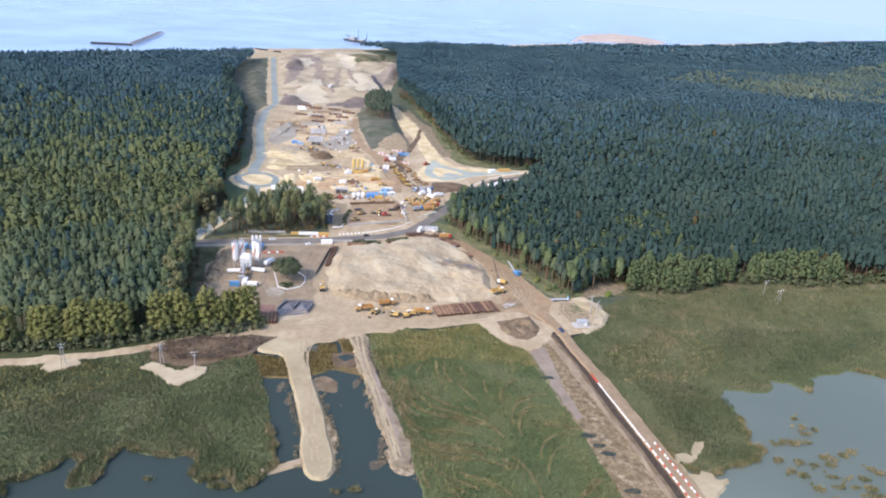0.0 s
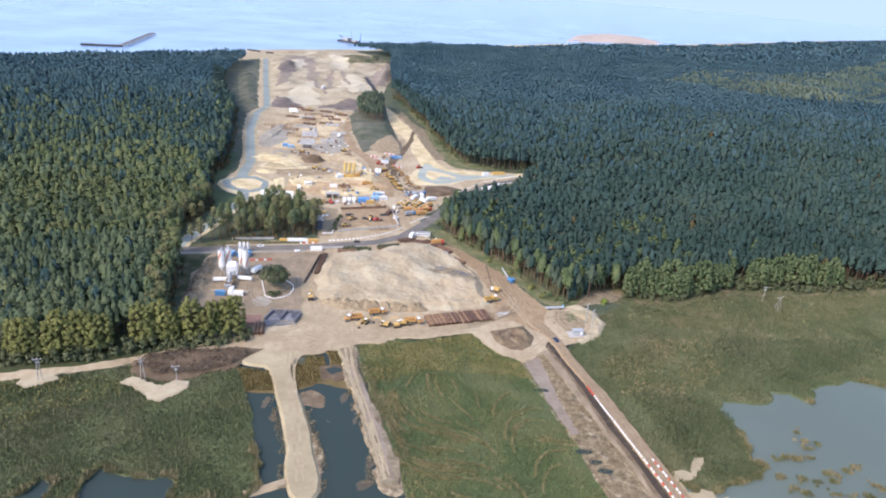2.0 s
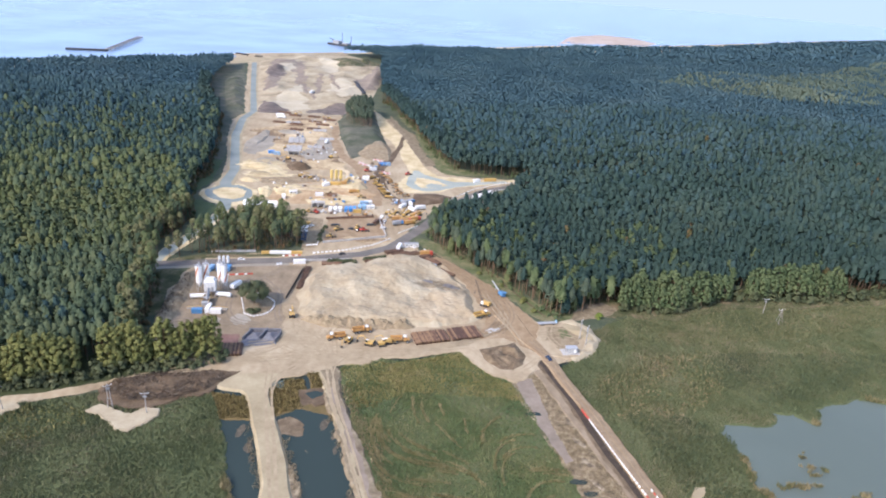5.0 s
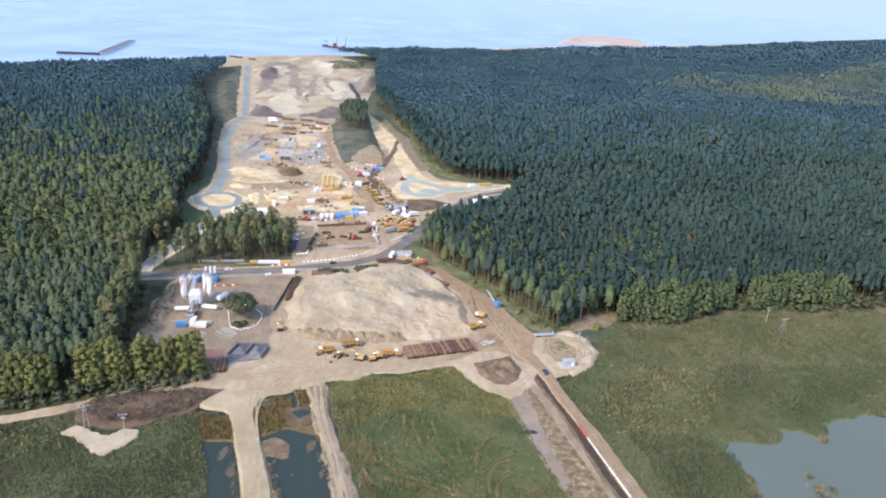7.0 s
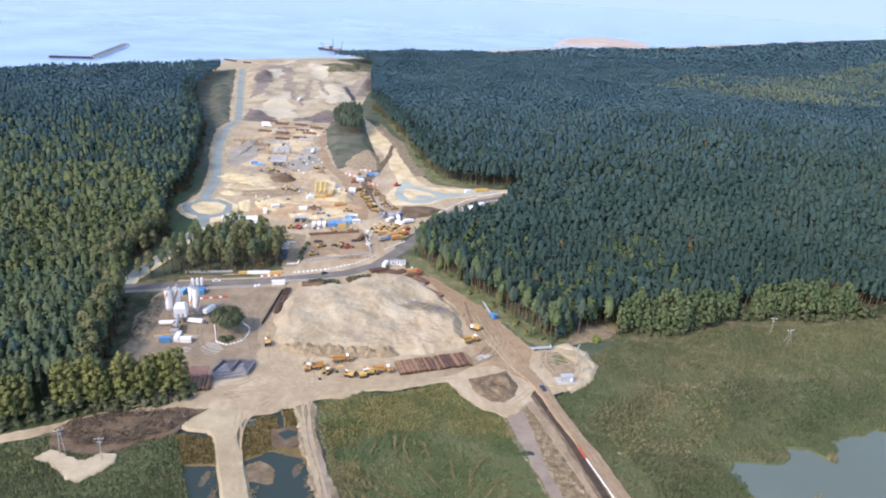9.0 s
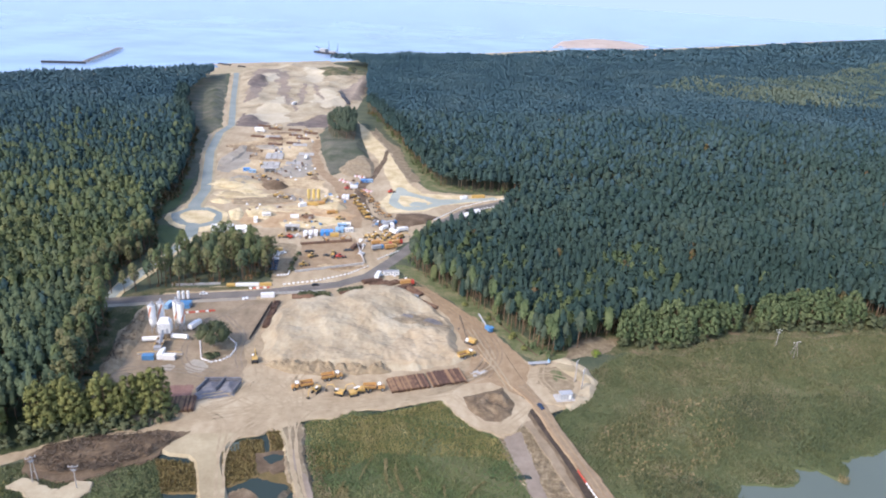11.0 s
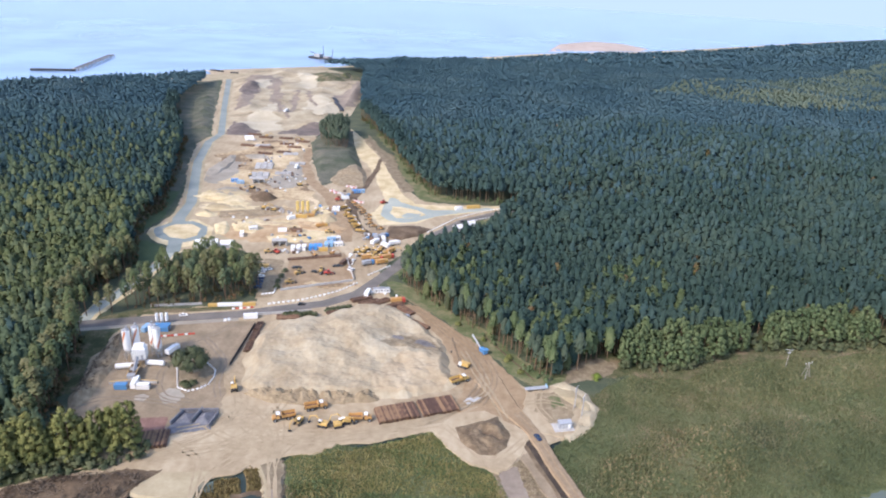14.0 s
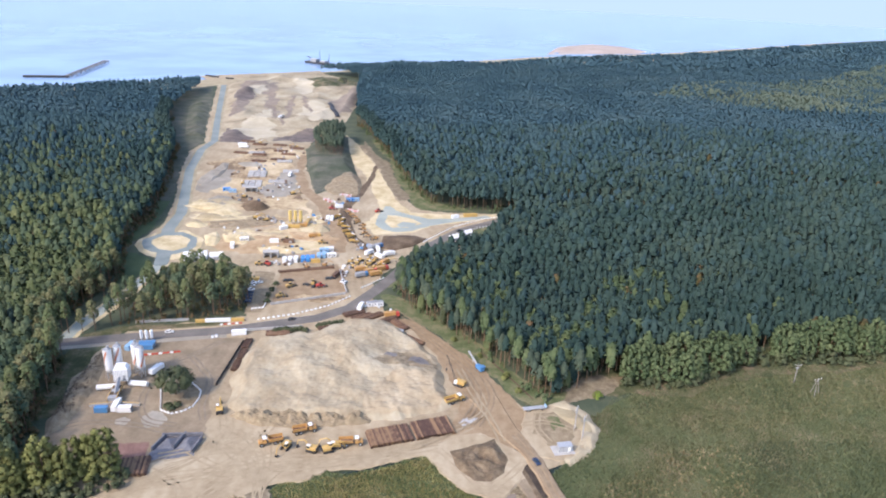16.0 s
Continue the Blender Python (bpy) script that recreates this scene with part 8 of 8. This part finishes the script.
relief("ground_dug_dunes", [(-208, 845), (-110, 845), (-84, 976), (-82, 1150), (-92, 1290), (-135, 1345), (-190, 1405), (-300, 1330), (-298, 1225), (-244, 1000)], [(-200, 1160, 7, 26, 40), (-140, 1085, 6, 24, 30), (-180, 960, 4, 20, 20), (-150, 1250, 6, 20, 60), (-265, 1240, 4, 20, 30), (-88, 1120, 11, 16, 70), (-250, 1140, 7, 12, 22), (-200, 880, 5, 12, 24), (-120, 905, 5, 20, 10)], DUNE_SAND, "rolling dug sand with pale and brown patches", 160, 330, 7.0, DUNE_REGIONS)
# concrete works and slabs further along
def slab_works(word, n, m_, s):
    r = thing("slab_works", word, "foundation", "foundation slabs")
    for i in range(n):
        for j in range(m_):
            bm = bmesh.new()
            block(bm, (i * s * 1.1, j * s * 0.8, 0.4 + 0.25 * ((i + j) % 2)), (s, s * 0.7, 0.9 + 0.4 * ((i * 3 + j) % 3)), 0, 0, 0.05)
            part("slab", bm, CONCRETE, r)
    return r


many(lambda: slab_works("grey concrete foundation slabs in rows", 3, 5, 5.0), [(-137, 684, 8), (-140, 716, 8)])
many(lambda: slab_works("grey concrete slabs by the far works", 3, 2, 4.5), [(-118, 700, 8), (-125, 770, 5), (-160, 800, 0), (-112, 735, 5)])
many(lambda: pile_bundle(14, 5, 1.5, "rusty steel bundles on the far works"), [(-150, 795, 80), (-132, 812, 86), (-118, 826, 80), (-160, 838, 84), (-138, 838, 88), (-122, 800, 84), (-170, 800, 80), (-145, 770, 80), (-128, 778, 85), (-175, 850, 80)])
many(lambda: excavator(YELLOW, "small yellow", 0.5, "far excavators"), [(-160, 843, 20), (-140, 690, 100), (-108, 604, 20), (-100, 600, 190), (-165, 975, 80), (-120, 832, 200), (-92, 668, 30), (-130, 655, 160)])
many(lambda: lorry(WHITE, WHITE, "white lorry on the far works", "far lorries"), [(-165, 970, 80), (-166, 985, 80), (-172, 822, 0), (-105, 722, 90)])
blue_tarp = thing("membrane_roll", "black liner membrane lying on the far slope", "membrane")
LV, LF = [], []
for k in range(24):
    lx, ly = -119 + 21 * k / 23 + 1.5 * math.sin(k * 0.4), 1078 - 83 * k / 23
    for w, dz in ((-2.6, 0.9), (-0.9, 1.3), (0.9, 1.2), (2.6, 0.7)):
        LV.append((lx + w, ly + 0.25 * w, dune_z(lx, ly) + dz))
    if k:
        LF += [(4 * k - 4 + q, 4 * k - 3 + q, 4 * k + 1 + q, 4 * k + q) for q in range(3)]
liner = new("liner", mesh_from("liner", LV, LF, DARK, smooth=True))
liner.parent = blue_tarp
fold = liner.modifiers.new("thickness", 'SOLIDIFY')
fold.thickness = 0.5
FAR_MOUNDS = [
    (-128, 1290, 16, 40, 9, GRASS), (-115, 632, 13, 12, 5.5, BROWN_EARTH), (-104, 560, 7, 5, 3, PALE_SAND), (-55, 585, 7, 9, 3.5, PALE_SAND),
    (-174, 722, 10, 40, 1.6, PALE_GREY), (-150, 758, 14, 9, 2.0, PALE_GREY), (-150, 628, 20, 9, 2.0, CREAM), (-147, 586, 9, 8, 1.8, CREAM), (-66, 545, 10, 3, 1.6, CREAM), (-60, 573, 6, 7, 2.4, CREAM), (-145, 642, 18, 7, 2.2, PALE_SAND), (-140, 606, 20, 5, 2, PALE_SAND), (-150, 590, 7, 6, 2, PALE_SAND), (-94, 573, 14, 3, 1.4, SAND)]
for k, (x, y, rx, ry, h, mt) in enumerate(FAR_MOUNDS):
    out = wobble([(x + rx * math.cos(i * 0.6283) * (0.6 + 0.6 * rng.random()), y + ry * math.sin(i * 0.6283) * (0.6 + 0.6 * rng.random())) for i in range(10)], 3, 1.5, k)
    word = {"bare_sand": "tan sand mound", "pale_sand": "pale sand mound", "brown_earth": "dark brown earth mound", "rough_grass": "grassy dune shoulder", "grey_gravel": "grey gravel mound", "pale_grey_spoil": "pale grey spoil mound", "cream_sand": "cream sand mound"}[mt.name]
    heap("earth_mound", out, [(x, y, h, max(rx, ry) * 0.6), (x + rx * 0.4, y - ry * 0.3, h * 0.8, max(rx, ry) * 0.35), (x - rx * 0.5, y + ry * 0.2, h * 0.7, max(rx, ry) * 0.3)], mt, word + " on the excavation", 0.08, 40, 1.4, "earth mound", slope=0.8)
heap("sand_cone", [(-70, 690), (-66, 716), (-58, 738), (-48, 738), (-40, 720), (-36, 690), (-38, 668), (-54, 668), (-64, 676)], [(-52, 716, 4.6, 22), (-48, 694, 2.5, 20)], DAMP, "tan sand slipped down the cutting slope", 0.1, 50, 0.9, "sand cone", slope=0.6)
# dug patches on the flat middle of the site
for k, (x, y, rx, ry, mt, word) in enumerate([(-120, 640, 40, 22, EXCAV, "pale and brown dug ground"), (-150, 700, 22, 40, EXCAV, "mottled dug ground"), (-90, 560, 34, 14, EXCAV, "sandy dug ground by the yard"), (-120, 590, 36, 14, SAND, "tan levelled sand"), (-105, 716, 12, 34, PALE_GREY, "pale grey wet slab area"), (-108, 682, 16, 24, PALE_GREY, "pale grey muddy slab area"), (-140, 800, 40, 30, EXCAV, "brown and pale dug ground"), (-45, 556, 16, 12, SAND, "tan levelled sand by the machines"), (-35, 470, 20, 5, EXCAV, "sand strip before the yard wall"), (-120, 545, 20, 10, PALE_SAND, "pale sand by the white hall"), (-98, 552, 30, 22, TAN, "orange-tan tracked sand"), (-120, 592, 30, 10, TAN, "tan scraped sand"), (-150, 628, 24, 16, CREAM, "cream loose sand"), (-135, 604, 26, 12, CREAM, "cream scraped sand"), (-104, 574, 22, 7, CREAM, "cream dumped sand"), (-60, 552, 18, 8, CREAM, "cream sand by the cabins"), (-64, 585, 9, 12, CREAM, "cream sand by the silos"), (-84, 620, 16, 12, SAND, "tan scraped sand by the track"), (-166, 700, 10, 40, PALE_GREY, "pale grey levelled spoil")]):
    out = [(x + rx * math.cos(i * 0.5236) * (0.65 + 0.5 * rng.random()), y + ry * math.sin(i * 0.5236) * (0.65 + 0.5 * rng.random())) for i in range(12)]
    sheet("ground_dug_patch", out, 0.125 + 0.0035 * k, mt, 2.5, 3, 0.08, word + " on the site", "ground")
# cut face and tipped lumps at the foot of the mound
heap("sand_bank", wobble([(-60, 353), (-50, 358), (-38, 357), (-24, 356), (-8, 358), (2, 357), (0, 351), (-14, 347), (-30, 345.5), (-46, 347)], 1.5, 1.2, 2.0), [(-56 + 5.5 * k, 352.5 + 1.2 * math.sin(k * 2.1), 3.0 + 0.7 * math.sin(k * 3.7), 5.0) for k in range(10)], DAMP, "rough cut face of damp tan sand", 0.06, 140, 1.9, "sand bank", slope=1.5, freq=0.33)
sheet("ground_haul_ramp", strip_poly([(-30, 768), (-30, 735), (-33, 700), (-38, 668), (-44, 642), (-40, 600), (-30, 565), (-14, 545)], [3, 4, 5, 7, 9, 9, 8, 8]), 0.30, BROWN_EARTH, 1.0, 4, 0.2, "dark brown muddy haul ramp", "track")
# ---- shore works on the sea ----
def jetty(line, w, word):
    r = thing("jetty", word, "jetty", "jetties")
    for (xa, ya), (xb, yb) in zip(line, line[1:]):
        L = math.hypot(xb - xa, yb - ya)
        n = max(1, int(L / 9))
        for k in range(n):
            s = (k + 0.5) / n
            bm = bmesh.new()
            block(bm, (xa + (xb - xa) * s, ya + (yb - ya) * s, 0.6), (L / n - 0.2, w, 3.2), math.degrees(math.atan2(yb - ya, xb - xa)), 0, 0.1)
            part("section", bm, GREY if "grey" in word else DARK, r)
    return r


jetty([(-626, 1236), (-560, 1248)], 5.5, "long dark sheet-pile jetty on the sea")
def gangway(a, b, w, n):
    """Two long beams on piles, tied by cross beams and diagonals."""
    r = thing("pipe_gangway", "open lattice gangway on piles running out to sea", "gangway")
    a, b = Vector(a), Vector(b)
    side = (b - a).normalized().cross(Vector((0, 0, 1))) * w / 2
    for k in (-1, 1):
        bm = bmesh.new()
        limb(bm, a + side * k, b + side * k, 1.0, 1.0, 4)
        part("beam", bm, TIMBER, r)
    for k in range(n + 1):
        p = a.lerp(b, k / n)
        bm = bmesh.new()
        limb(bm, p - side, p + side, 0.7, 0.7, 4)
        part("cross_beam", bm, TIMBER, r)
        for q in (-1, 1):
            bm = bmesh.new()
            limb(bm, p + side * q - Vector((0, 0, 6)), p + side * q, 0.5, 0.5, 6)
            part("pile", bm, RUST, r)
        if k < n:
            bm = bmesh.new()
            limb(bm, p - side, a.lerp(b, (k + 1) / n) + side, 0.35, 0.35, 4)
            part("diagonal", bm, RUST, r)
    return r


gangway((-560, 1248, 2.6), (-583, 1436, 2.6), 9.0, 9)
jetty([(-361, 1312), (-337, 1300)], 4.0, "short dark pier at the beach")
jetty([(-322, 1292), (-309, 1288)], 4.0, "short dark pier stub at the beach")


def dredger():
    r = thing("dredger", "dark dredging pontoon with mast off the beach", "dredger")
    one("hull", r, DARK, ((0, 0, 1.2), (66, 16, 4.2), 0, 0, 0.6))
    one("deckhouse", r, GREY, ((-12, 0, 6), (16, 10, 6), 0, 0, 0.3), ((10, 2, 4.6), (14, 8, 3), 0, 0, 0.2))
    bm = bmesh.new()
    limb(bm, (2, 0, 3), (2, 0, 26), 0.6, 0.35, 6)
    limb(bm, (24, 0, 3), (28, 0, 22), 0.7, 0.4, 6)
    part("mast", bm, DARK, r)
    bm = bmesh.new()
    limb(bm, (-14, 0, 6), (-34, 0, 12), 0.9, 0.6, 6)
    part("ladder_boom", bm, DARK, r)
    return r


ship = dredger()
ship.matrix_world = pose(-204, 1535, -0.9, 0, 0, -35)
heap("sand_island", [(300, 1865), (360, 2060), (470, 2160), (560, 2150), (600, 2040), (560, 1975), (430, 1930)], [(470, 2080, 7, 100), (400, 2020, 5.5, 60), (520, 2090, 5.5, 60)], DREDGED, "low pink-tan sand island beyond the wood", -0.8, 60, 1.0, "sand island", slope=0.3)



# ---- loose materials on the site ----
def pallet_stack(colour, word):
    r = thing("pallet_stack", word, "pallet stack", "loose materials")
    one("pallet", r, TIMBER, ((0, 0, 0.1), (2.4, 1.6, 0.16)))
    for k in range(3):
        one("layer", r, colour, ((0.08 * (k % 2), 0, 0.42 + 0.48 * k), (2.2 - 0.1 * k, 1.5, 0.44), 4 * k, 0, 0.03))
    return r


def big_bag(word):
    r = thing("bulk_bag", word, "bulk bag", "loose materials")
    one("bag", r, WHITE, ((0, 0, 0.62), (1.5, 1.5, 1.25), 0, 0, 0.2, (0.85, 0.85)))
    one("strap", r, BLUE, ((0, 0, 1.32), (0.9, 0.1, 0.12)))
    return r


def concrete_ring(word):
    r = thing("concrete_ring", word, "concrete ring", "loose materials")
    bm = bmesh.new()
    limb(bm, (0, 0, 0), (0, 0, 1.3), 1.2, 1.2, 12)
    part("ring", bm, CONCRETE, r)
    # ring is solid; a dark disc paints its shaded inside
    bm = bmesh.new()
    limb(bm, (0, 0, 1.25), (0, 0, 1.32), 0.95, 0.95, 12)
    part("hollow_shade_disc", bm, DARK, r)
    return r


def cloud_of(cx, cy, rx, ry, n):
    return [(cx + rx * rng.normal(0, 0.5), cy + ry * rng.normal(0, 0.5), rng.uniform(0, 180)) for _ in range(n)]


ZONES = [(-75, 545, 16, 10), (-110, 570, 20, 12), (-60, 600, 10, 14), (-95, 600, 14, 10), (-120, 650, 16, 20), (-105, 690, 14, 20), (-140, 740, 20, 24), (-130, 800, 24, 24), (-50, 650, 8, 10), (-30, 510, 5, 12), (-20, 550, 8, 8), (-72, 518, 10, 4)]
many(lambda: pallet_stack(TIMBER, "grey timber stacked on a pallet"), [q for z in ZONES for q in cloud_of(*z, 4)])
many(lambda: pallet_stack(RUST, "rusty steel parts stacked on a pallet"), [q for z in ZONES for q in cloud_of(*z, 3)])
many(lambda: pallet_stack(BLUE, "blue crates stacked on a pallet"), [q for z in ZONES[::2] for q in cloud_of(*z, 2)])
many(lambda: big_bag("white bulk bag standing on the ground"), [q for z in ZONES for q in cloud_of(*z, 4)])
many(lambda: concrete_ring("grey concrete shaft ring on the ground"), [q for z in ZONES[2:8] for q in cloud_of(*z, 3)])
many(lambda: big_bag("white bulk bag beside the plant"), [(-14, 461.5, 20), (-12, 460.2, 60), (-5.6, 464, 0), (11.5, 435, 30), (13, 436, 70), (-86.5, 420, 10), (-84.8, 421, 30), (-4, 460, 40), (3, 457, 0)])

# ---- tyre tracks ----
RUT = surface("pressed_wet_sand", [(0.281, 0.215, 0.133), (0.341, 0.269, 0.171), (0.418, 0.336, 0.22)], scale=0.2, bump=0.3, fine=1.5)


GREY_RUT = surface("pressed_grey_mud", [(0.16, 0.127, 0.091), (0.217, 0.174, 0.125), (0.285, 0.231, 0.167)], scale=0.2, bump=0.3, fine=1.5)


def smooth_line(pts, n=10):
    out = []
    for i in range(len(pts) - 1):
        p0, p1, p2, p3 = (Vector(pts[max(0, min(len(pts) - 1, q))]) for q in (i - 1, i, i + 1, i + 2))
        for k in range(n):
            t = k / n
            out.append(0.5 * ((2 * p1) + (p2 - p0) * t + (2 * p0 - 5 * p1 + 4 * p2 - p3) * t * t + (3 * p1 - p0 - 3 * p2 + p3) * t ** 3))
    out.append(Vector(pts[-1]))
    return [(q.x, q.y) for q in out]


def tyre_track(pts, z, gauge=2.4, w=0.85, material=RUT):
    ln = smooth_line(pts)
    V, F = [], []
    for side in (-1, 1):
        for i, (x, y) in enumerate(ln):
            xa, ya = ln[max(0, i - 1)]
            xb, yb = ln[min(len(ln) - 1, i + 1)]
            L = math.hypot(xb - xa, yb - ya) + 1e-6
            nx, ny = -(yb - ya) / L, (xb - xa) / L
            ww = w * (0.7 + 0.5 * rng.random())
            c = side * gauge / 2 + 0.12 * math.sin(i * 0.9 + side)
            for q in (c - ww / 2, c + ww / 2):
                V.append((x + nx * q, y + ny * q, z))
            if i:
                b = len(V) - 4
                F.append((b, b + 1, b + 3, b + 2))
    tagged(new("ground_tyre_track", mesh_from("ground_tyre_track", V, F, material)), "darker tyre ruts pressed into the sand", "tyre track", kind="structure")


JUNCTION = [
    [(-41, 212), (-48, 240), (-56, 270), (-62, 292), (-66, 308), (-80, 318)], [(-42, 215), (-50, 245), (-57, 272), (-60, 294), (-50, 312), (-30, 322)],
    [(-10, 218), (-20, 250), (-30, 280), (-37, 306), (-42, 322), (-58, 338)], [(-11, 222), (-22, 256), (-32, 284), (-36, 308), (-28, 322), (-8, 328)],
    [(-37, 306), (-40, 326), (-50, 340), (-62, 346)], [(-36, 308), (-38, 330), (-44, 344)], [(-120, 293), (-98, 304), (-76, 314), (-50, 320), (-20, 325), (8, 331), (26, 338)],
    [(-122, 291), (-96, 301), (-72, 311), (-44, 318), (-14, 323), (14, 331), (30, 336)], [(-90, 306), (-70, 320), (-60, 336), (-62, 352), (-70, 368)], [(-86, 310), (-66, 325), (-57, 342), (-61, 356)],
    [(-76, 322), (-56, 330), (-36, 328), (-16, 328), (10, 334)], [(-80, 326), (-60, 334), (-46, 340)], [(-66, 312), (-52, 324), (-44, 336), (-40, 348)], [(-58, 312), (-48, 322), (-34, 330), (-24, 340)],
    [(-70, 330), (-58, 322), (-46, 318), (-36, 310)], [(-64, 340), (-54, 330), (-46, 322), (-40, 312)], [(-30, 322), (-10, 327), (12, 334), (30, 340), (44, 350)], [(20, 335), (36, 347), (50, 362), (46, 385)],
    [(40, 352), (48, 372), (44, 392), (30, 416), (14, 440)], [(46, 350), (54, 370), (50, 392), (36, 416), (18, 440), (4, 458)], [(56, 340), (52, 356), (46, 374), (40, 396)], [(30, 334), (38, 324), (46, 312), (54, 316), (64, 328)],
    [(-92, 402), (-84, 392), (-76, 380), (-74, 362), (-70, 350)], [(-98, 396), (-100, 384), (-101, 366), (-94, 350), (-80, 346)], [(-128, 340), (-118, 346), (-100, 346), (-84, 342)], [(-80, 418), (-90, 404), (-102, 392), (-104, 388)],
    [(61.5, 344), (67.8, 330.5), (74.2, 307), (82.4, 281), (92.8, 243), (102.6, 208)], [(62, 345), (68.6, 331), (75, 307), (83, 281.5), (93.6, 243.5), (103.4, 208)], [(74, 362), (72, 350), (76, 340)], [(66, 352), (76, 354), (86, 350)]]
HAUL_RUT = surface("pressed_reddish_gravel", [(0.205, 0.15, 0.094), (0.262, 0.192, 0.12), (0.32, 0.245, 0.16)], scale=0.25, bump=0.3, fine=1.5)
HAUL_LINES = (18, 19, 26, 27)
for k, ln in enumerate(JUNCTION):
    zz = max(ground_z(x, y) for x, y in smooth_line(ln, 4)) if k < 26 and min(q[1] for q in ln) > 295 else None
    if zz is None:
        zz = 0.57 if ln[0][0] > 60 else 0.13
    on_yard = sum(q[0] for q in ln) / len(ln) < -76 and sum(q[1] for q in ln) / len(ln) > 335
    tyre_track(ln, zz + 0.015 + 0.002 * (k % 7), material=GREY_RUT if on_yard else HAUL_RUT if k in HAUL_LINES else RUT)
